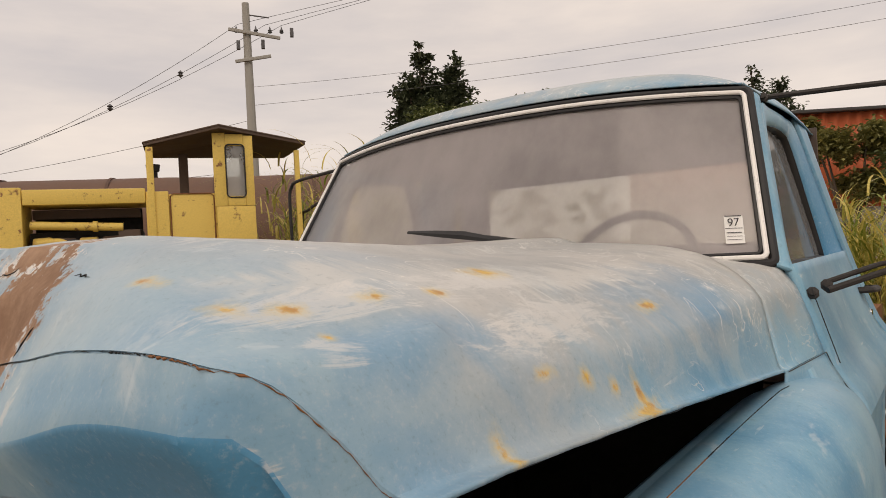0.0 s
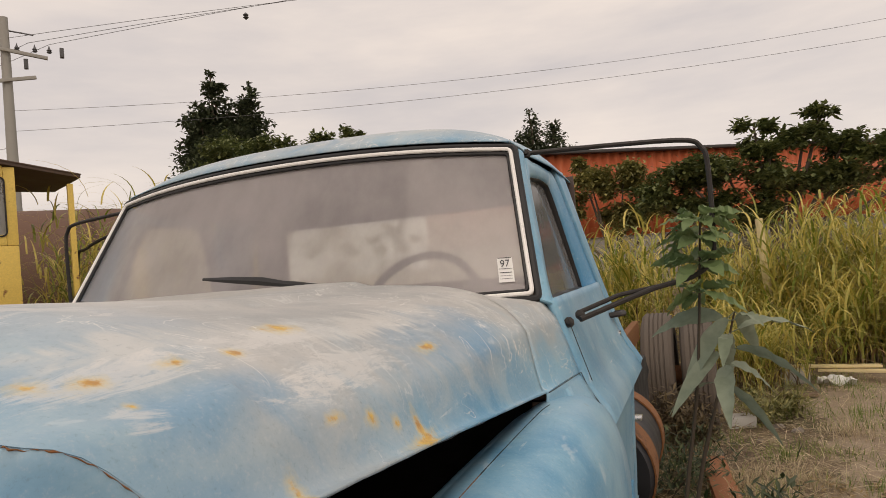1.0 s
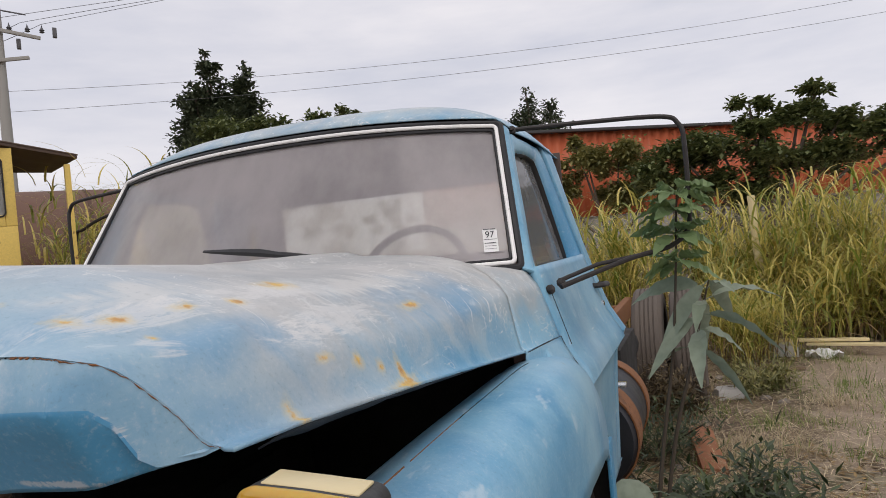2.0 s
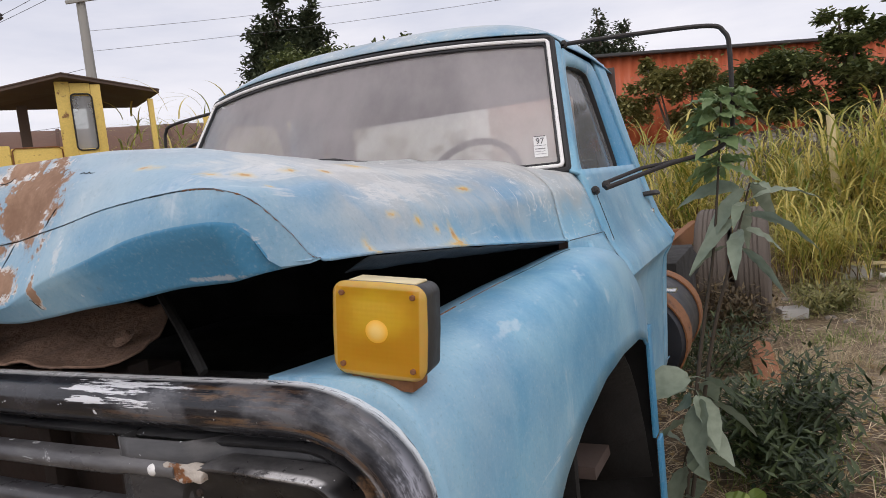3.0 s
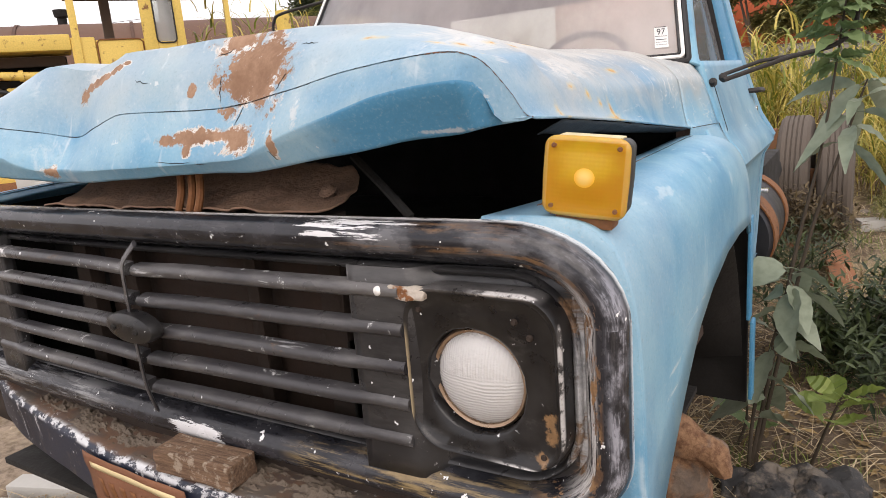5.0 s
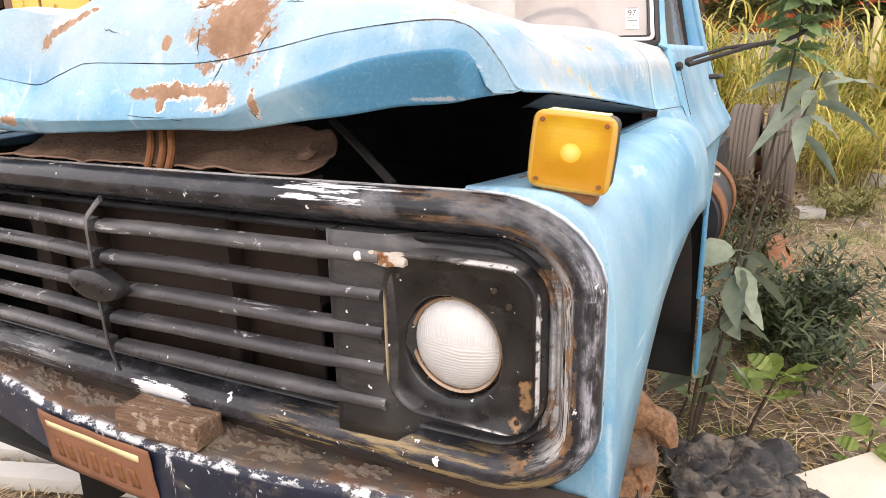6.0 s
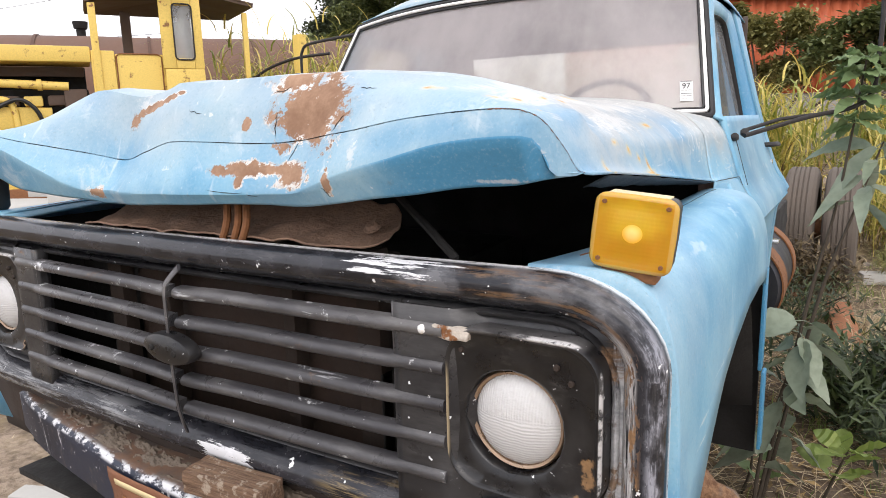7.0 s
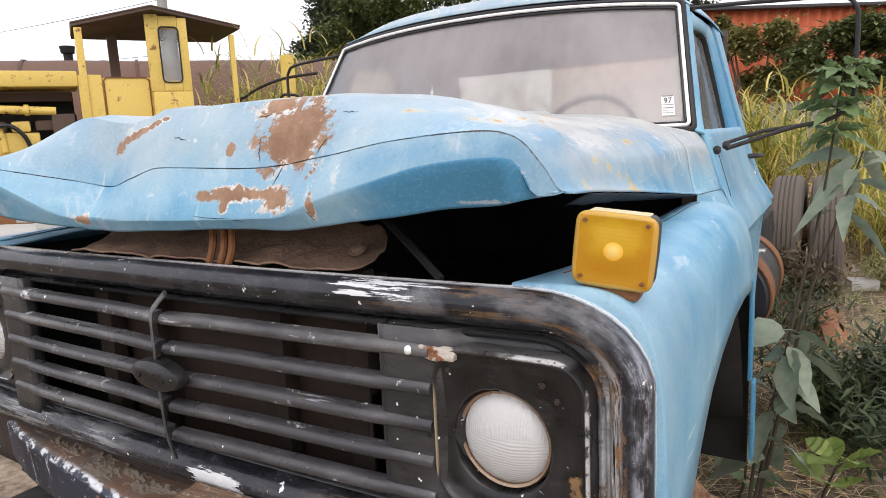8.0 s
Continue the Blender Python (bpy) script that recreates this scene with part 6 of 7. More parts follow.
def cane(name, count, place, label, seed, leaf=(0.5, 1.0), width=(0.011, 0.027)):
    """Cane grass: upright stalks with long arching leaves from many heights, dead near the foot."""
    r = random.Random(seed)
    live, dead = ([], []), ([], [])
    for _ in range(count):
        x, y, h = place(r)
        h *= r.uniform(0.6, 1.0)
        foot = Vector((x, y, ground_z(x, y) - 0.02))
        a = r.uniform(0, 2 * math.pi)
        tip = Vector((math.cos(a), math.sin(a), 0)) * h * r.uniform(0.05, 0.35)
        blade_data(*(dead if r.random() < 0.5 else live), foot, tip.normalized(), h, 0.008, r.uniform(0.1, 0.5))
        for k in range(8):
            t = (0.10 + 0.90 * (k + r.random()) / 8) * 0.95
            b = a + k * 2.5 + r.uniform(-0.6, 0.6)
            kind = dead if r.random() > 0.25 + 1.6 * t else live
            blade_data(*kind, foot + Vector((0, 0, h * t)) + tip * t * t, Vector((math.cos(b), math.sin(b), 0)), r.uniform(*leaf), r.uniform(*width), r.uniform(0.7, 2.3), 6)
    tagged(mesh_object("dead_leaves", *dead, M["dead"]), "brown dead leaves at the foot of " + label, "dry grass", kind="stuff")
    return tagged(mesh_object(name, *live, M["cane"]), label, "grass", kind="stuff")


r0 = random.Random(3)
stand = [(r0.uniform(-1.6, 4.2), r0.uniform(9.2, 13.5), r0.uniform(1.2, 2.5)) for _ in range(34)]
cane("tall_grass", 900, clumps(stand, 0.17), "tall yellow-green cane grass behind the truck", 11)
fringe = [(r0.uniform(1.4, 6.0), r0.uniform(8.7, 10.4), r0.uniform(0.6, 1.5)) for _ in range(18)]
cane("tall_grass", 260, clumps(fringe, 0.2), "shorter arching grass at the edge of the stand", 17, (0.4, 0.8))
cane("grass_clump", 80, clumps([(1.72, 7.9, 0.75), (1.95, 8.3, 0.8), (1.6, 8.3, 0.7)], 0.13), "bright green arching grass clump behind the rear wheels", 18, (0.45, 0.9), (0.007, 0.014))
edge = [(r0.uniform(3.0, 7.0), r0.uniform(9.5, 13.5), r0.uniform(0.6, 1.0)) for _ in range(40)]
grass("dry_grass", 2000, clumps(edge, 0.3), (0.8, 1.7), (0.005, 0.011), (0.2, 1.0), M["straw"], "thin dry straw-coloured grass by the wall", 12)
left = []
for _ in range(34):
    p = spot_at(r0.uniform(37, 51), r0.uniform(11.3, 13.2))
    left.append((p[0], p[1], r0.uniform(2.4, 3.9)))
cane("tall_grass", 560, clumps(left, 0.25), "tall cane grass growing round the old tank", 13)
low = [(r0.uniform(0.9, 3.0), r0.uniform(1.6, 8.8), r0.uniform(0.4, 1.1)) for _ in range(90)]
grass("green_grass", 4200, clumps(low, 0.10), (0.10, 0.30), (0.002, 0.005), (0.3, 1.0), M["green_blade"], "low green grass tufts on the dirt", 14)
grass("straw_litter", 4500, lambda r: (r.uniform(-2.5, 4.0), r.uniform(-0.6, 9.5), 1.0), (0.02, 0.06), (0.002, 0.004), (0.8, 1.0), M["straw"], "dry straw litter lying on the ground", 15)
flat = random.Random(16)
verts, faces = [], []
for _ in range(11000):
    x, y = 0.7 + 2.9 * flat.random() ** 1.4, flat.uniform(0.5, 9.0)
    if flat.random() < 0.25:
        x, y = flat.uniform(-1.6, 1.4), flat.uniform(-0.9, 0.6)
    a, l, w = flat.uniform(0, 6.28), flat.uniform(0.08, 0.34), flat.uniform(0.0012, 0.003)
    d, q, z = Vector((math.cos(a), math.sin(a), flat.uniform(-0.12, 0.2))) * l, Vector((-math.sin(a), math.cos(a), 0)) * w, ground_z(x, y) + flat.uniform(0.004, 0.04)
    p, i = Vector((x, y, z)), len(verts)
    verts += [tuple(p - q), tuple(p + q), tuple(p + d * 0.5 + q + Vector((0, 0, 0.01))), tuple(p + d * 0.5 - q + Vector((0, 0, 0.01))), tuple(p + d + q * 0.4), tuple(p + d - q * 0.4)]
    faces += [(i, i + 1, i + 2, i + 3), (i + 3, i + 2, i + 4, i + 5)]
grass("dry_grass", 1500, clumps([(1.55, 4.3, 0.9), (1.45, 4.7, 0.8), (1.75, 4.9, 1.0), (1.3, 3.9, 0.7), (1.1, 5.3, 0.8), (2.3, 6.2, 0.7)], 0.13), (0.15, 0.42), (0.0015, 0.003), (0.5, 1.6), M["straw"], "dry straw-coloured tufts on the dirt", 19)
chips = ([], [])
for _ in range(3800):
    x, y = 0.55 + 1.9 * flat.random() ** 1.2, flat.uniform(0.7, 5.0)
    a = flat.uniform(0, 6.28)
    leaf_card(*chips, Vector((x, y, ground_z(x, y) + flat.uniform(0.003, 0.02))), Vector((math.cos(a), math.sin(a), flat.uniform(-0.1, 0.35))).normalized(), Vector((0, 0, 1)), flat.uniform(0.02, 0.075), flat.uniform(0.006, 0.018))
tagged(mesh_object("leaf_litter", *chips, M["dead"]), "brown dead leaves scattered on the dirt", "leaf litter", kind="stuff")
tagged(mesh_object("straw_litter", verts, faces, M["straw"]), "loose straw and dry stalks on the ground", "straw", kind="stuff")


def weed(name, stem, leaves, label, at, size=(0.10, 0.2), material="weed", seed=1, droop=0.5, low=0.12, wide=0.36):
    """A broad-leaved weed: stem, and large leaves as parts."""
    r = random.Random(seed)
    w = thing(name, label, "weed", at)
    pts = curve(stem, 6)
    rad = [0.0085 * (1 - 0.7 * i / len(pts)) for i in range(len(pts))]
    part("stem", tube(pts, rad, 7), M["stem"], w)
    for k in range(leaves):
        t = (k + 0.5 + r.uniform(-0.3, 0.3)) / leaves
        p = Vector(pts[min(len(pts) - 1, int((low + (1 - low) * t) * len(pts)))])
        a = k * 2.4 + r.uniform(-0.4, 0.4)
        l = r.uniform(*size)
        d0 = Vector((math.cos(a), math.sin(a), 0.55 - 1.25 * droop * r.uniform(0.0, 1.3)))
        roll = Matrix.Rotation(radians(r.uniform(-55, 55)), 3, d0)
        side = roll @ Vector((-math.sin(a), math.cos(a), 0))
        up = roll @ Vector((0, 0, 1))
        bm = bmesh.new()

        def point(u, v):
            q = p + d0.normalized() * (0.03 + l * v) + Vector((0, 0, -droop * 0.55 * l * v * v))
            wd = l * wide * math.sin(math.pi * min(1, v * 0.93 + 0.05)) ** 0.8 * (1.15 - 0.5 * v)
            return q + side * wd * (2 * u - 1) + up * (0.25 * wd * abs(2 * u - 1) + 0.004 * math.sin(v * 22))

        grid(point, 4, 8, bm)
        add_tube(bm, [p, p + d0.normalized() * 0.035], 0.002, 4)
        part("leaf", bm, M[material], w)
    return w


weed("tall_weed", [(0, 0, 0), (0.017, 0.02, 0.31), (0.09, 0.02, 0.66), (0.125, 0.02, 0.86)], 22, "tall broad-leaved weed with pale drooping leaves beside the fender", (1.0, 1.73, 0), (0.12, 0.20), "weed_pale", 4, 0.75, 0.30, 0.34)
weed("tall_weed", [(0.0, 0, 0), (0.13, 0.03, 0.9), (0.20, 0.04, 1.3), (0.25, 0.05, 1.78)], 74, "tall leafy weed growing up through the mirror rod", (1.0, 1.76, 0), (0.06, 0.12), "weed", 5, 0.55, 0.80, 0.24)
weed("tall_weed", [(0.0, 0, 0), (0.15, 0.02, 0.9), (0.24, 0.02, 1.25), (0.31, 0.04, 1.50)], 13, "thin weed with long narrow hanging leaves", (1.01, 1.79, 0), (0.14, 0.24), "weed_pale", 9, 0.9, 0.70, 0.15)
weed("small_weed", [(0, 0, 0), (0.05, -0.03, 0.2), (0.10, -0.07, 0.38)], 11, "young bright-green weed on the dirt", (1.2, 1.84, 0), (0.08, 0.15), "green_blade", 6, 0.15, 0.55)
weed("small_weed", [(0, 0, 0), (0.03, 0.02, 0.12), (0.03, 0.03, 0.25)], 8, "low green weed beside the tall stem", (0.93, 1.95, 0), (0.08, 0.14), "weed", 12, 0.3, 0.3)
weed("small_weed", [(0, 0, 0), (0.02, 0.0, 0.12), (0.03, 0.02, 0.22)], 9, "small green weed by the old board", (1.6, 1.75, 0), (0.07, 0.12), "green_blade", 8, 0.2)
def bush(label, at, material, seed, height=0.42, spread=0.25, lobes=9, leaf=(0.05, 0.11), wide=0.008):
    """Thin branches from one foot, each with its own foliage."""
    r = random.Random(seed)
    b = thing("low_bush", label, "bush", at)
    for _ in range(lobes):
        c = Vector((r.gauss(0, spread), r.gauss(0, spread * 1.3), height * r.uniform(0.4, 1.0)))
        part("branch", tube(curve([(c.x * 0.2, c.y * 0.2, -0.03), (c.x * 0.6, c.y * 0.6, c.z * 0.6), tuple(c)], 4), 0.005, 5), M["stem"], b)
        verts, faces = [], []
        for _ in range(190):
            p = c * r.uniform(0.4, 1.15) + Vector((r.gauss(0, 0.07), r.gauss(0, 0.08), r.gauss(0, 0.06)))
            p.z = max(0.02, p.z)
            d = Vector((r.uniform(-1, 1), r.uniform(-1, 1), r.uniform(-0.5, 0.7))).normalized()
            leaf_card(verts, faces, p, d, Vector((0, 0, 1)), r.uniform(*leaf), wide)
        mesh_object("foliage", verts, faces, M[material], b)


M["leaf_deep"] = leafy("deep_green_leaf", (0.018, 0.034, 0.012), (0.085, 0.115, 0.038), 0.5, 0.2)
M["leaf_red"] = leafy("reddish_dead_leaf", (0.06, 0.042, 0.02), (0.19, 0.14, 0.07), 0.7, 0.15)
bush("dark feathery bush beside the fuel tank", (1.30, 2.85, 0), "leaf_deep", 21, 0.46, 0.2, 15, (0.05, 0.12), 0.011)
bush("withered brown bush in front of the rear wheels", (1.0, 5.5, 0), "leaf_red", 22, 0.6, 0.14, 7, (0.05, 0.10), 0.011)
bush("low dark weeds under the chassis", (0.8, 4.5, 0), "leaf_deep", 23, 0.4, 0.2, 7)
bush("low green weeds behind the rear wheels", (1.75, 6.9, 0), "leaf_warm", 24, 0.24, 0.2, 7, (0.06, 0.13), 0.009)


def tree(name, label, at, height, trunk_r, lobes, leaf, count, material, seed, flat=0.7, puff=0.17):
    """Trunk, limbs to each lobe, and a crown of leaf clumps about the lobes (x, y, z, radius)."""
    r = random.Random(seed)
    t = thing(name, label, "tree", at)
    fork = Vector((0, 0, height * 0.35))
    part("trunk", tube(curve([(0, 0, -0.1), (0.05, 0, height * 0.18), tuple(fork)], 5), [trunk_r * (1.15 - 0.05 * i) for i in range(11)], 9), M["bark"], t)
    for x, y, z, rad in lobes:
        e = Vector((x, y, z))
        part("limb", tube(curve([fork, fork.lerp(e, 0.5) + Vector((0, 0, -0.1 * height * r.random())), e], 4), [trunk_r * (0.55 - 0.05 * i) for i in range(9)], 6), M["bark"], t)
    verts, faces = [], []
    total = sum(l[3] ** 2 for l in lobes)
    for x, y, z, rad in lobes:
        for _ in range(max(3, int(14 * rad))):
            c = Vector((r.gauss(0, 1), r.gauss(0, 1), r.gauss(0, 1))).normalized() * rad * r.uniform(0.35, 1.0)
            c = Vector((x, y, z)) + Vector((c.x, c.y, c.z * flat))
            for _ in range(int(count * rad * rad / total / max(3, int(14 * rad)))):
                p = c + Vector((r.gauss(0, 1), r.gauss(0, 1), r.gauss(0, 0.7))) * rad * puff
                d = Vector((r.uniform(-1, 1), r.uniform(-1, 1), r.uniform(-0.8, 0.5))).normalized()
                leaf_card(verts, faces, p, d, Vector((0.1, 0.2, 1)), leaf * r.uniform(0.6, 1.3), leaf * 0.28)
    mesh_object("crown", verts, faces, M[material], t)
    return t


cr = random.Random(5)
lob = []
for k in range(16):
    f = k / 15
    w = 1.9 * (1 - f) ** 0.7 + 0.25
    for _ in range(3 if f < 0.8 else 1):
        lob.append((cr.uniform(-0.6, 0.6) * w, cr.uniform(-0.6, 0.6) * w, 3.0 + 8.2 * f, 0.62 * w))
lob += [(1.35, 0.1, 8.4 + 0.6 * k, 0.85 - 0.16 * k) for k in range(4)] + [(2.2, 0, 6.4, 0.9), (2.6, 0, 5.4, 1.0), (-1.6, 0, 5.6, 0.8)]


def tall(at, sx, sz, count, seed, label):
    t = tree("conifer", label, at, 8.5 * sz, 0.26, [(x * sx, y * sx, z * sz, q * sx) for x, y, z, q in lob], 0.3, count, "leaf_dark", seed, 1.25, 0.26)
    t.rotation_euler = (0, 0, radians(38))
    return t


tall(spot_at(38.6, 36), 1.25, 1.12, 60000, 31, "tall dark conifer with a double pointed top")
tall(spot_at(12.2, 46), 1.25, 1.06, 26000, 32, "far dark conifer over the shed roof")
tall(spot_at(10.0, 46), 0.6, 0.86, 12000, 33, "small far conifer over the shed roof")
wide = tree("broadleaf_tree", "spreading green tree in front of the red shed", (3.3, 20.5, 0), 3.6, 0.17, [(-3.0, 0, 3.6, 0.9), (-2.2, 0, 4.3, 0.9), (-1.1, 0.4, 4.4, 1.1), (0.0, 0, 4.9, 0.85), (0.9, 0.2, 5.2, 0.75), (1.8, 0, 4.8, 0.75), (0.4, 0, 3.9, 1.2), (1.7, 0.2, 3.9, 1.1), (2.8, 0, 4.3, 1.0), (-1.6, -0.2, 3.2, 0.9), (-0.3, 0, 5.6, 0.5), (3.6, 0, 3.9, 0.9), (4.3, 0, 4.4, 0.7), (1.3, 0, 5.8, 0.45), (-0.6, 0, 2.9, 0.9)], 0.2, 22000, "leaf_mid", 34, 0.55)
wide.scale = (1.05, 1.05, 0.87)
tree("broadleaf_tree", "smaller green tree in front of the red shed", (-1.2, 21.5, 0), 3.2, 0.13, [(-1.6, 0, 3.2, 0.9), (-0.6, 0, 4.0, 0.9), (0.4, 0, 3.9, 0.9), (1.3, 0, 3.2, 0.9), (-0.9, 0, 4.5, 0.4), (0.1, 0.2, 2.8, 1.0), (2.4, 0, 2.8, 0.8)], 0.19, 13000, "leaf_warm", 35, 0.7)
tree("broadleaf_tree", "dense dark green tree behind the cab", spot_at(36.5, 24), 3.6, 0.16, [(-2.6, 0, 4.2, 1.1), (-1.6, 0, 5.4, 1.1), (-0.4, 0, 6.0, 1.2), (0.8, 0, 5.9, 1.1), (1.7, 0, 5.8, 0.9), (2.9, 0.4, 6.2, 0.7), (3.7, 0.6, 6.3, 0.5), (0.3, 0, 4.2, 1.4), (2.6, 0, 4.9, 0.9), (-3.3, 0, 3.2, 1.0)], 0.19, 20000, "leaf_mid", 36, 0.75)
for k, (az, d, h) in enumerate(((46.5, 19, 3.9), (50, 20, 3.6), (43.5, 20, 4.3), (71, 40, 5.0), (30, 34, 4.6), (25, 36, 4.6), (20, 36, 4.4))):
    tree("shrub", "leafy green shrub on the yard's edge", spot_at(az, d), h * 0.5, 0.06, [(-0.9, 0, h * 0.7, 0.7), (0, 0.3, h * 0.85, 0.8), (0.9, 0, h * 0.65, 0.7), (0.2, 0, h * 0.4, 0.9)], 0.18, 3000, "leaf_mid", 40 + k, 0.8)

# red shed and the block wall
n = Nodes("red_sheet", 0.55)
n.base(n.mix(n.noise(1.2, 5), (0.42, 0.085, 0.035), (0.58, 0.15, 0.06)))
M["red"] = n.mat
M["roof_dark"] = plain("roof_edge", (0.05, 0.05, 0.05), 0.7)
M["block"] = plain("grey_blockwork", (0.27, 0.255, 0.235), 0.9, vary=0.25, scale=2.0, bump=0.4)
M["pale"] = plain("pale_concrete", (0.45, 0.44, 0.41), 0.9, vary=0.2, scale=6, bump=0.4)
shed = thing("red_shed", "long orange-red corrugated metal shed with dark roof edge", "building", (-9, 25, 0))
shed.rotation_euler = (0, 0, radians(36))


def sheet(u, v):
    x = 34 * u
    return Vector((x, 0.05 * math.sin(x * 2 * math.pi / 0.45), 2.4 + 3.7 * v))


part("wall", grid(sheet, 600, 1), M["red"], shed, "corrugated red metal wall", thick=0.01)
part("base_wall", box((0, 0.1, 0), (34, 0.3, 2.4), 0.01), M["block"], shed)
part("roof", box((-0.3, -0.35, 6.1), (34.3, 9, 6.22), 0.02), M["roof_dark"], shed, "dark corrugated roof edge")
wall = thing("block_wall", "grey concrete block wall with an openwork top course", "wall", (4.6, 22.6, 0), kind="structure")
wall.rotation_euler = (0, 0, radians(12))
part("wall_body", box((-4, 0.008, 0), (16, 0.14, 1.75), 0.01), M["block"], wall)
n = Nodes("block_face", 0.9)
n.base(n.mix(n.rand(), n.mix(n.noise(6, 6, 0.7), (0.16, 0.15, 0.14), (0.27, 0.25, 0.23)), n.mix(n.noise(6, 6, 0.7), (0.22, 0.21, 0.195), (0.36, 0.34, 0.31))))
n.bump(n.noise(40, 4), 0.5, 0.01)
M["block_face"] = n.mat
bm = box((0, -0.004, 0), (0.39, 0.02, 0.185), 0.0)
blk_me = bpy.data.meshes.new("block")
bm.to_mesh(blk_me)
bm.free()
blk_me.materials.append(M["block_face"])
for row in range(8):
    for k in range(30):
        o = new("block", blk_me)
        o.parent = wall
        o.location = (-4 + 0.4 * k + (0.2 if row % 2 else 0), 0, 0.16 + 0.2 * row)
part("wall_cap", box((-4, -0.01, 2.15), (16, 0.15, 2.21), 0.01), M["block"], wall)
for k in range(56):
    part("lattice_block", box((-4 + 0.36 * k, 0.02, 1.752), (-3.91 + 0.36 * k, 0.12, 2.148), 0.004), M["block"], wall)
for k in range(2):
    part("lattice_rail", box((-4, 0.03, 1.87 + 0.13 * k), (16, 0.11, 1.90 + 0.13 * k), 0.004), M["block"], wall)

# utility pole with wires
pole = thing("utility_pole", "grey concrete power pole with two cross-arms", "utility pole", (-21.0, 16.4, 0))
M["pole"] = plain("pole_concrete", (0.34, 0.33, 0.30), 0.85, vary=0.15, scale=3)
M["wire"] = plain("wire", (0.10, 0.10, 0.105), 0.6)
part("shaft", tube([(0, 0, 0), (0, 0, 6), (0, 0, 11.85)], [0.22, 0.185, 0.14], 14), M["pole"], pole)
ca = Vector((0.62, 0.78, 0)).normalized()
for z, l0, l1 in ((10.63, -0.7, 1.3), (9.55, -0.5, 0.9)):
    bm = box((l0, -0.05, -0.06), (l1, 0.05, 0.06), 0.01, pose(0, 0, z, 0, 9 if z > 10 else -10, 52) @ pose(0, -0.2, 0))
    part("cross_arm", bm, M["pole"], pole)
for l in (-0.4, 0.35, 0.9, 1.35):
    bm = lathe([(0.05, 0), (0.09, 0.03), (0.05, 0.06), (0.09, 0.1), (0.05, 0.14), (0.0, 0.3)], 10, pose(l * ca.x, l * ca.y, 10.68))
    part("insulator", bm, M["wire"], pole)
for l, dz in ((-0.35, -0.55), (0.6, -0.5), (1.75, 0.0)):
    part("fuse_cutout", box((l - 0.07, -0.09, 10.55 + dz), (l + 0.07, 0.09, 10.9 + dz), 0.02, pose(0, 0, 0, 0, 0, 52)), M["wire"], pole)
part("top_bracket", tube([(0, 0, 11.4), (0.55, 0.7, 11.3)], 0.03, 6), M["wire"], pole)


def wire(a, b, sag, r=0.0095):
    a, b = Vector(a), Vector(b)
    pts = [a.lerp(b, k / 24) - Vector((0, 0, 4 * sag * (k / 24) * (1 - k / 24))) for k in range(25)]
    return tagged(part("overhead_wire", tube(pts, r, 5), M["wire"]), "thin dark overhead power wire", "wire", group="overhead wires")


P0 = Vector((-21.0, 16.4, 0))


def sky_at(az, el, dist):
    """A place in that direction from where the walk begins."""
    p = spot_at(az, dist)
    return (p[0], p[1], 1.68 + dist * math.tan(radians(el)))


for l, de in ((-0.35, -0.5), (0.7, 0.0), (1.35, 0.5)):
    q = P0 + ca * l
    wire((q.x, q.y, 11.0), sky_at(80, 5.0 + de, 36), 0.9)
    wire((q.x, q.y, 11.0), sky_at(15, 23.5 + 0.8 * de, 30), -0.1)
for z0, az, el, sag in ((8.5, -12.4, 16.0, 1.05), (7.77, -15, 14.5, 0.9)):
    a = Vector((P0.x, P0.y, z0))
    wire(a, a.lerp(Vector(sky_at(az, el, 32)), 1.35), sag, 0.007)
wire((P0.x, P0.y, 7.2), sky_at(80, 5.2, 36), 0.3, 0.009)
wire((P0.x, P0.y, 5.2), sky_at(80, 5.0, 36), 0.2, 0.009)
for az, el in ((35.6, 21.3), (58.3, 14.7), (63.5, 12.0)):
    d = 28 if az < 40 else 29.5
    m = part("marker", lathe([(0.0, -0.16), (0.12, -0.05), (0.05, 0.0), (0.12, 0.05), (0.0, 0.16)], 8), M["wire"])
    tagged(m, "cross-shaped spacer on the power wires", "wire spacer", group="wire spacers").matrix_world = pose(*sky_at(az, el, d))

# crawler tractor
M["yellow"] = rusty("tractor_yellow", (0.80, 0.57, 0.135), 0.1, 7, 0.55)
M["brown"] = plain("dark_brown_sheet", (0.095, 0.062, 0.045), 0.8, vary=0.5, scale=3, bump=0.3)
M["old_pipe"] = plain("tank_rust", (0.15, 0.085, 0.06), 0.85, vary=0.45, scale=1.5, bump=0.4)
tr = thing("crawler_tractor", "old yellow crawler tractor with an open cab", "tractor", (-7.87, 4.70, 0))
tr.rotation_euler = (0, 0, radians(60))
tr.scale = (0.94, 0.94, 0.965)
part("side_panel", box((-0.02, 0.0, 1.2), (0.30, 0.05, 2.80), 0.02), M["yellow"], tr)
part("cab_side", box((0.30, 0.02, 1.3), (1.32, 0.07, 2.76), 0.03), M["yellow"], tr)
part("hood_beam", box((-1.62, -0.02, 2.63), (-0.02, 0.9, 2.85), 0.03), M["yellow"], tr)
part("nose_panel", box((-2.3, -0.03, 0.9), (-1.62, 0.06, 2.88), 0.03), M["yellow"], tr)
part("nose_body", box((-2.32, 0.062, 0.9), (-1.64, 0.9, 2.86), 0.03), M["yellow"], tr)
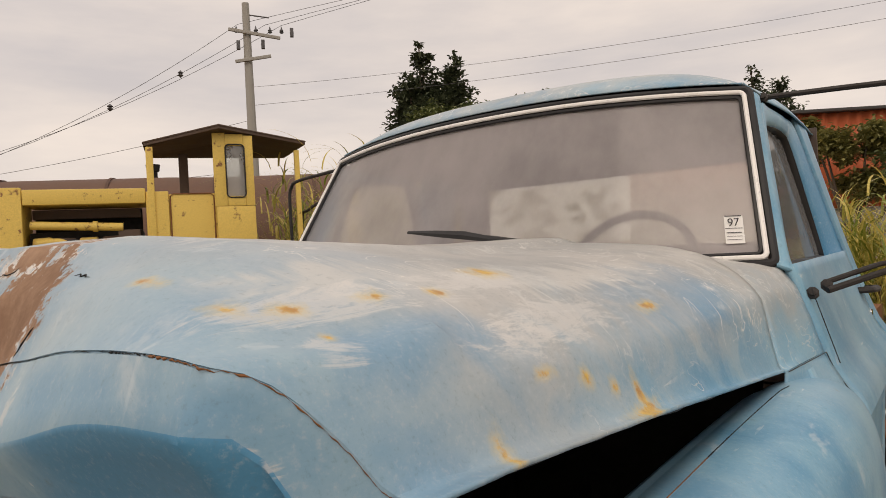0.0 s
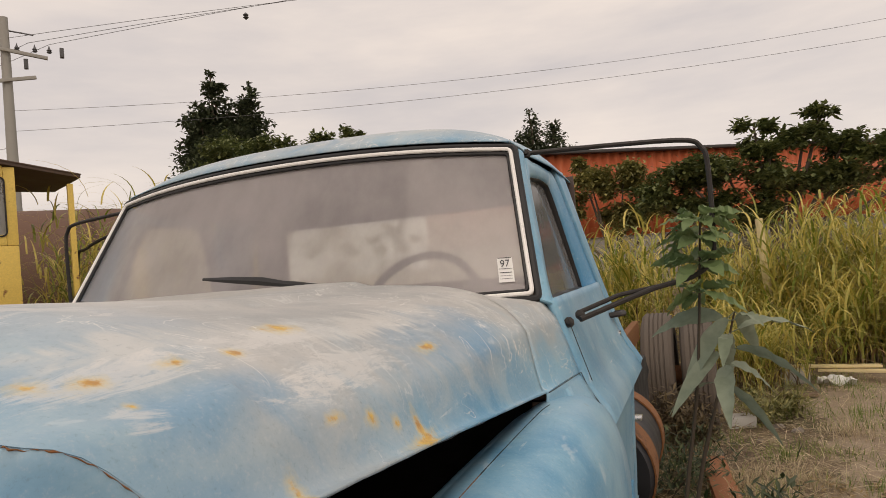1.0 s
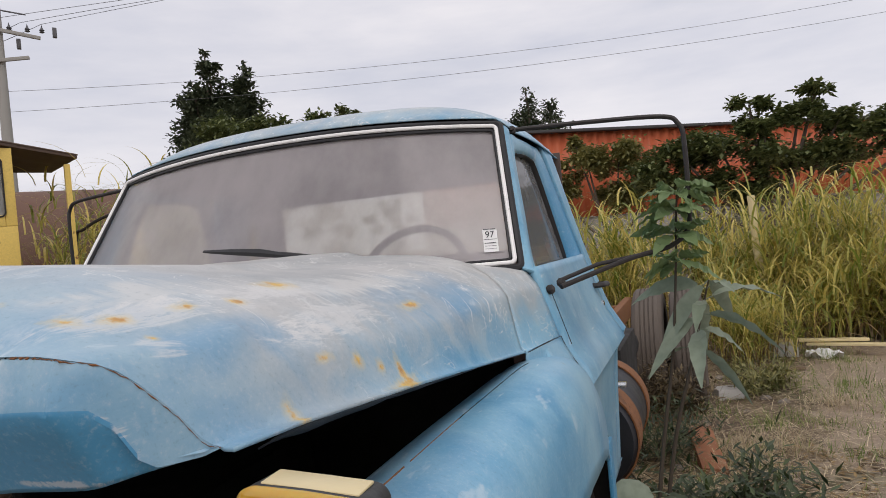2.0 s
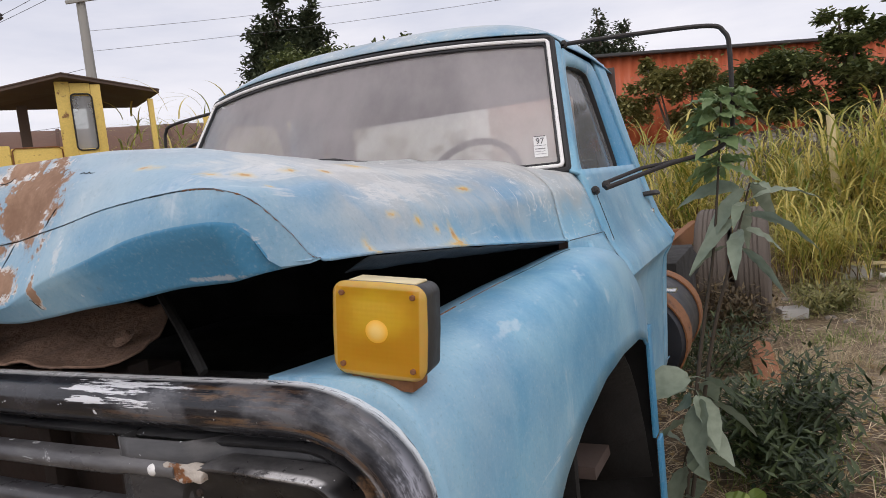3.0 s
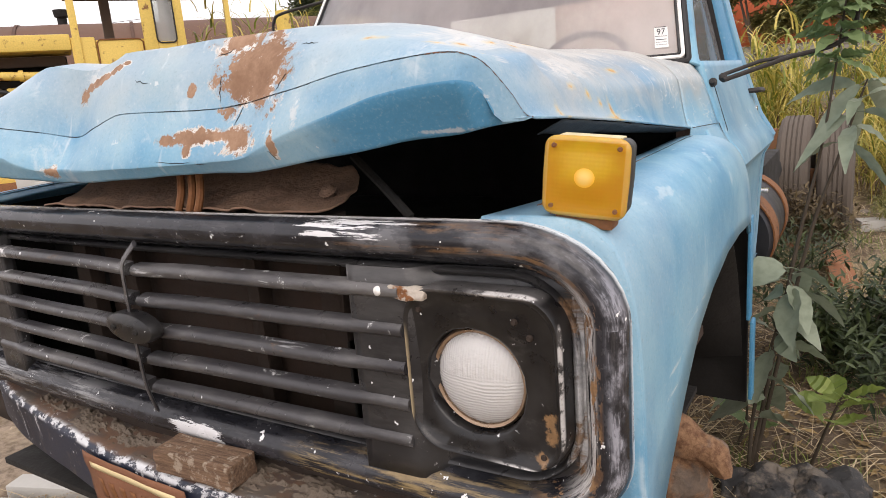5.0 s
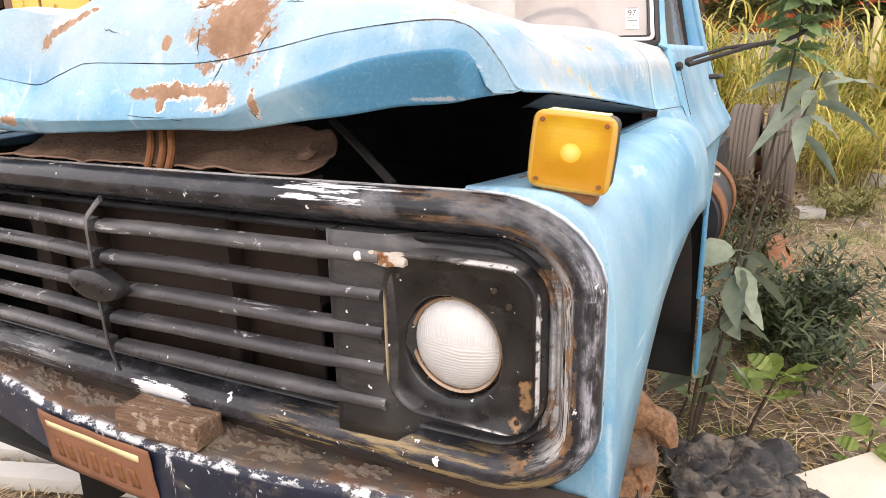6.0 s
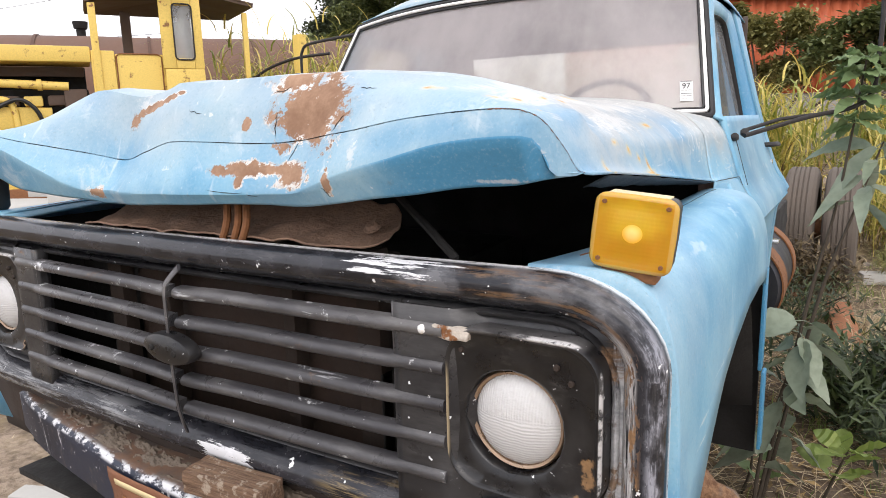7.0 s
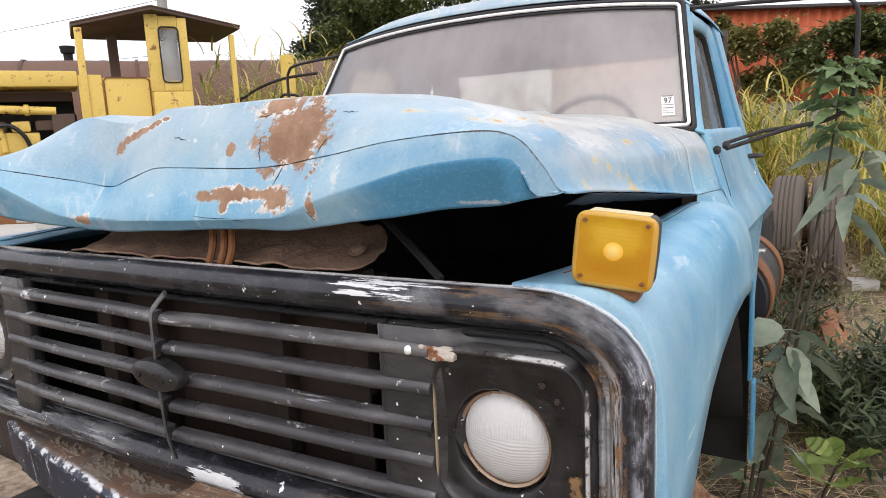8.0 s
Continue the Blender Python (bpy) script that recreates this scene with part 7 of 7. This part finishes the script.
for k in range(6):
    part("nose_slat", box((-2.42, 0.0, 1.7 + 0.17 * k), (-2.322, 0.85, 1.75 + 0.17 * k), 0.01), M["yellow"], tr)
part("lower_frame", box((-2.6, 0.05, 0.8), (1.6, 0.9, 1.35), 0.03), M["yellow"], tr)
part("engine", rough_up(box((-1.6, 0.30, 1.36), (-0.1, 0.8, 2.25), 0.05), 0.3, 0.05), M["grime"], tr)
part("hood_back", box((-1.6, 0.86, 1.3), (-0.1, 0.9, 2.62), 0.01), M["grime"], tr)
part("exhaust_pipe", tube([(-1.55, 0.12, 2.36), (-0.35, 0.12, 2.30)], 0.06, 12), M["yellow"], tr)
part("pipe_clamp", tube([(-0.75, 0.12, 2.32), (-0.69, 0.12, 2.32)], 0.08, 12), M["yellow"], tr)
part("intake_pipe", tube(curve([(-1.5, 0.15, 2.10), (-1.2, 0.14, 2.12), (-1.08, 0.14, 2.02), (-1.05, 0.14, 1.75)], 5), 0.05, 10), M["yellow"], tr)
part("manifold", rough_up(box((-1.5, 0.14, 1.7), (-0.6, 0.3, 2.02), 0.04), 0.15, 0.03), M["yellow"], tr)
for x in (-1.42, -1.12, -0.82, -0.52):
    part("cylinder_head", rough_up(box((x - 0.12, 0.16, 2.03), (x + 0.12, 0.42, 2.18), 0.03), 0.2, 0.02), M["brown" if x in (-1.12, -0.52) else "yellow"], tr)
part("hose", tube(curve([(-1.3, 0.10, 2.0), (-1.0, 0.06, 2.12), (-0.8, 0.06, 1.98), (-0.72, 0.10, 1.75)], 5), 0.03, 8), M["gasket"], tr)
part("upper_rail", box((-1.58, 0.50, 2.46), (-0.12, 0.58, 2.60), 0.02), M["brown"], tr)
part("side_sheet", box((-0.42, 0.10, 1.4), (-0.12, 0.16, 2.26), 0.02), M["brown"], tr)
part("door_panel", box((0.98, -0.10, 1.75), (1.56, -0.05, 2.55), 0.02), M["yellow"], tr)
for x0, x1, z0, z1 in ((0.96, 1.15, 2.552, 3.66), (1.42, 1.56, 2.552, 3.62), (1.152, 1.418, 2.552, 2.7), (1.152, 1.418, 3.46, 3.64)):
    part("door_frame", box((x0, -0.10, z0), (x1, -0.05, z1), 0.012), M["yellow"], tr)
for x, y, w, m in ((0.06, 0.02, 0.05, "yellow"), (0.55, 0.75, 0.07, "brown"), (2.3, 0.25, 0.04, "yellow"), (1.5, 0.9, 0.05, "brown")):
    part("cab_post", box((x - w, y - w, 1.6), (x + w, y + w, 3.45), 0.01), M[m], tr)
bm = bmesh.new()
roof_pts = [(-0.02, -0.02, 3.46), (1.05, -0.30, 3.69), (2.45, 0.22, 3.54), (2.3, 1.5, 3.5), (0.0, 1.5, 3.5)]
lo = [bm.verts.new(p) for p in roof_pts]
hi = [bm.verts.new((p[0], p[1], p[2] + 0.05)) for p in roof_pts]
mid = bm.verts.new((1.1, 0.6, 3.62)), bm.verts.new((1.1, 0.6, 3.68))
for i in range(5):
    j = (i + 1) % 5
    bm.faces.new((lo[i], lo[j], mid[0]))
    bm.faces.new((hi[i], hi[j], mid[1]))
    bm.faces.new((lo[i], lo[j], hi[j], hi[i]))
rim = [(px, -0.112, pz + 3.08) for px, pz, _, _ in [(q[0] + 1.285, q[1], 0, 0) for q in rounded(0.14, -0.40, 0.40, 0.06, 5)]]
part("window_rim", tube(rim, 0.011, 6, closed=True), M["gasket"], tr, "black rubber window rim")
wg = part("window_pane", box((1.14, -0.085, 2.69), (1.43, -0.075, 3.47), 0.002), M["side_glass"], tr)
wg.visible_shadow = False
part("panel_rim", tube([(0.32, 0.012, 1.32), (0.32, 0.012, 2.72), (0.36, 0.012, 2.76), (0.90, 0.012, 2.76), (0.95, 0.012, 2.72), (0.95, 0.012, 1.32)], 0.010, 6), M["rust"], tr)
part("cab_roof", bm, M["brown"], tr, "rust-brown sheet roof", soft=False)
part("roof_rim", tube([(p[0], p[1], p[2] + 0.05) for p in roof_pts], 0.014, 6, closed=True), M["brown"], tr)
part("rear_fender", box((1.6, 0.1, 1.2), (2.35, 0.5, 1.6), 0.04), M["brown"], tr)
part("seat", box((0.8, 0.3, 1.6), (1.4, 0.8, 2.1), 0.05), M["grime"], tr)
trk = lathe([(0.0, -0.22), (0.40, -0.22), (0.45, -0.2), (0.45, 0.2), (0.40, 0.22), (0.0, 0.22)], 24)
bmesh.ops.rotate(trk, matrix=Matrix.Rotation(radians(90), 3, "X"), verts=trk.verts)
for v in trk.verts:
    v.co.x += 1.7 if v.co.x > 0 else -1.7
    v.co.z += 0.45
    v.co.y += 0.1
part("track", trk, M["rust"], tr)

# old tank and scrap behind the tractor
tk = thing("scrap_tank", "long rusted cylindrical tank lying behind the tractor", "tank", spot_at(56, 16))
M["old_hoop"] = plain("hoop_rust", (0.10, 0.055, 0.04), 0.85, vary=0.4)
tk.rotation_euler = (0, 0, radians(54))
part("shell", rough_up(lathe([(0, -6), (1.3, -5.9), (1.55, -5.5), (1.57, -1), (1.55, 0), (1.57, 2), (1.55, 5.5), (1.3, 5.9), (0, 6)], 40, pose(0, 0, 2.0, 0, 90, 0)), 1.2, 0.03), M["old_pipe"], tk)
for k in range(-2, 3):
    part("hoop", lathe([(1.56, -0.03), (1.585, -0.03), (1.585, 0.03), (1.56, 0.03)], 40, pose(2.1 * k, 0, 2.0, 0, 90, 0)), M["old_hoop"], tk)
part("skid", box((-5, -0.9, 0), (5, 0.9, 0.5), 0.05), M["rust"], tk)
part("filler_neck", lathe([(0.09, 0), (0.09, 0.2), (0.13, 0.22), (0.15, 0.36), (0, 0.36)], 16, pose(-1.3, 0, 3.5)), M["grime"], tk)
sc = thing("scrap_cylinder", "short rust-brown pressure cylinder on the scrap heap", "tank", spot_at(69, 17))
part("shell", lathe([(0, -1.2), (0.4, -1.15), (0.5, -0.95), (0.5, 0.95), (0.4, 1.15), (0, 1.2)], 28, pose(0, 0, 2.75, 0, 86, 62)), M["old_pipe"], sc)
part("cradle", rough_up(box((-1.2, -0.8, 0), (1.2, 0.8, 2.3), 0.05), 0.4, 0.08), M["brown"], sc)
post = thing("yellow_post", "yellow steel post in the grass", "post", spot_at(45.0, 11))
part("shaft", box((-0.085, -0.08, 0), (0.085, 0.08, 3.05), 0.02), M["yellow"], post)
hp = thing("steel_frame", "dark bent steel pipe frame in the grass", "scrap", spot_at(47.5, 10.5))
part("pipe", tube(curve([(-0.5, 0, 0), (-0.5, 0, 2.1), (-0.3, 0, 2.4), (0.3, 0.1, 2.6), (1.0, 0.2, 2.65)], 6), 0.022, 8), M["rod"], hp)
part("pipe", tube(curve([(0.3, 0, 0), (0.35, 0, 2.1), (0.65, 0, 2.35), (0.95, 0, 2.2)], 6), 0.02, 8), M["rod"], hp)

# concrete pieces stacked on the far side of the truck
for k in range(3):
    for j in range(3):
        c = box((-0.45, -0.12, 0), (0.45, 0.12, 0.13), 0.015, pose(-4.2 - 0.95 * k + 0.1 * j, 2.6 + 0.3 * k + 0.04 * j, 0.91 + 0.135 * j, 0, 0, 25))
        tagged(part("concrete_slab", c, M["pale"]), "pale grey concrete slab in a stack", "concrete", group="stacked slabs")
base = box((-2.0, -0.5, 0), (1.6, 0.5, 0.91), 0.02, pose(-5.0, 2.95, 0, 0, 0, 25))
tagged(part("slab_pile", base, M["pale"]), "pile of grey concrete slabs beneath the stack", "concrete")
for j in range(5):
    c = box((-0.5, -0.05, 0), (0.5, 0.05, 0.06), 0.008, pose(-1.25 - 0.04 * j, 0.35 + 0.17 * j, 0.02, 0, 0, 20))
    tagged(part("concrete_strip", c, M["pale"]), "white concrete strip lying on the ground", "concrete", group="concrete strips")

# loose things on the ground and on the bumper
M["wood"] = plain("weathered_wood", (0.21, 0.145, 0.10), 0.85, vary=0.45, scale=14, bump=0.7)
blk = box((-0.135, -0.055, 0), (0.135, 0.055, 0.056), 0.006)
bmesh.ops.subdivide_edges(blk, edges=blk.edges[:], cuts=5, use_grid_fill=True)
for v in blk.verts:
    v.co.z += 0.006 * noise.noise((v.co.x * 9, v.co.y * 60, 1)) + (0.010 * noise.noise((v.co.x * 14, 3, 2)) if v.co.y < -0.03 else 0)
    v.co.y += 0.006 * noise.noise((v.co.x * 22, v.co.z * 40, 5))
n = Nodes("grey_wood", 0.9)
grain = n.noise(12, 8, 0.75, n.vec((0.6, 9, 9)))
n.base(n.mix(n.ramp(n.noise(30, 6, 0.7), 0.52, 0.62), n.mix(n.ramp(grain, 0.3, 0.7), (0.10, 0.055, 0.032), (0.34, 0.21, 0.13)), n.mix(grain, (0.30, 0.22, 0.15), (0.60, 0.50, 0.40))))
n.bump(grain, 0.9, 0.012)
M["grey_wood"] = n.mat
wb = tagged(part("wood_block", blk, M["grey_wood"]), "weathered wooden block lying on the bumper", "wood block")
wb.matrix_world = pose(0.192, -0.078, 0.846, 0, 0, 3) @ Matrix.Diagonal((0.80, 0.68, 0.9, 1))
n = Nodes("terracotta", 0.9)
n.base(n.mix(n.noise(12, 5), (0.20, 0.075, 0.035), (0.36, 0.16, 0.08)))
M["clay"] = n.mat
for p, s, l in (((1.24, 4.65, 0.06, 8, 0, 8), (0.085, 0.34, 0.045), "orange clay roof tile leaning on the dirt"), ((0.98, 5.6, 0.02, 0, 0, 70), (0.10, 0.25, 0.02), "broken orange clay tile on the dirt")):
    c = tagged(part("clay_tile", rough_up(box([-v for v in s], s, 0.01), 0.1, 0.006), M["clay"]), l, "tile", group="clay tiles")
    c.matrix_world = pose(*p)
c = part("concrete_block", rough_up(box((-0.12, -0.09, 0), (0.12, 0.09, 0.10), 0.01), 0.1, 0.006), M["pale"])
tagged(c, "grey concrete block on the ground", "block").matrix_world = pose(1.45, 6.45, 0, 0, 0, 20)
for k, (x, y, z, l, rz) in enumerate(((2.5, 8.55, 0.16, 1.1, -6), (2.8, 8.45, 0.12, 0.8, -14), (2.06, 7.6, 0.02, 0.4, 15), (1.1, 3.6, 0.02, 0.7, 80))):
    c = part("plank", rough_up(box((-l / 2, -0.05, 0), (l / 2, 0.05, 0.03), 0.004), 0.15, 0.004), M["wood"] if k > 1 else M["cream"])
    tagged(c, "broken weathered plank lying on the ground", "plank", group="planks").matrix_world = pose(x, y, z - 0.0, 0, 0, rz)
c = part("concrete_block", rough_up(box((-0.15, -0.1, 0), (0.15, 0.1, 0.16), 0.01), 0.1, 0.01), M["pale"])
tagged(c, "grey block under the planks", "block").matrix_world = pose(2.15, 8.5, 0, 0, 0, 5)
rr = random.Random(9)
M["stone"] = plain("field_stone", (0.24, 0.21, 0.18), 0.9, vary=0.4, scale=20, bump=0.5)
for k in range(16):
    s = rr.uniform(0.02, 0.05)
    bm = bmesh.new()
    bmesh.ops.create_icosphere(bm, subdivisions=2, radius=s)
    bmesh.ops.scale(bm, vec=(1.3, 1, 0.6), verts=bm.verts)
    x, y = rr.uniform(1.0, 3.0), rr.uniform(1.8, 8.0)
    c = part("stone", rough_up(bm, s * 0.8, s * 0.45, k), M["stone"])
    tagged(c, "pale stone lying on the dirt", "stone", group="stones").matrix_world = pose(x, y, ground_z(x, y) + s * 0.2, 0, 0, 50 * k)
bm = grid(lambda u, v: Vector((-0.25 + 0.5 * u, -0.22 + 0.44 * v, 0.05 + 0.035 * noise.noise((u * 7, v * 6, 2)) + 0.012 * noise.noise((u * 25, v * 22, 4)) + 0.04 * math.sin(u * 3))), 44, 38)
n = Nodes("dusty_rubber", 0.8)
dust = n.noise(9, 7, 0.7)
n.base(n.mix(n.ramp(dust, 0.45, 0.62), n.mix(n.noise(40, 4), (0.018, 0.018, 0.019), (0.05, 0.05, 0.052)), (0.16, 0.135, 0.11)))
n.bump(n.noise(45, 6, 0.7), 0.6, 0.01)
M["dusty_rubber"] = n.mat
tagged(part("rubber_mat", rough_up(rough_up(bm, 0.09, 0.03), 0.03, 0.010, 4), M["dusty_rubber"], thick=0.02), "lumpy black piece of old tyre on the ground", "rubber").matrix_world = pose(1.22, 1.45, 0.02, 0, 0, 20)
bm = box((-0.28, -0.17, 0), (0.28, 0.17, 0.025), 0.006)
tagged(part("white_board", bm, plain("dirty_board", (0.60, 0.55, 0.46), 0.8, vary=0.3, scale=9, bump=0.4)), "chipped white painted board on the ground", "board").matrix_world = pose(1.53, 1.44, 0.07, 6, -8, 40)
c = part("fence_post", rough_up(tube([(0, 0, -0.1), (0.02, 0, 1.0), (0.0, 0.01, 2.0)], [0.06, 0.055, 0.05], 8), 0.2, 0.01), M["cream"])
tagged(c, "pale weathered wooden post in the tall grass", "post").matrix_world = pose(2.06, 10.0, 0)
c = part("rag", rough_up(grid(lambda u, v: Vector((-0.18 + 0.36 * u, -0.12 + 0.24 * v, 0.05 + 0.04 * math.sin(9 * u + 4 * v) + 0.03 * math.sin(13 * v))), 14, 10), 0.06, 0.02), M["white"], thick=0.004)
tagged(c, "crumpled white plastic scrap beside the planks", "scrap").matrix_world = pose(2.55, 8.3, 0.0)
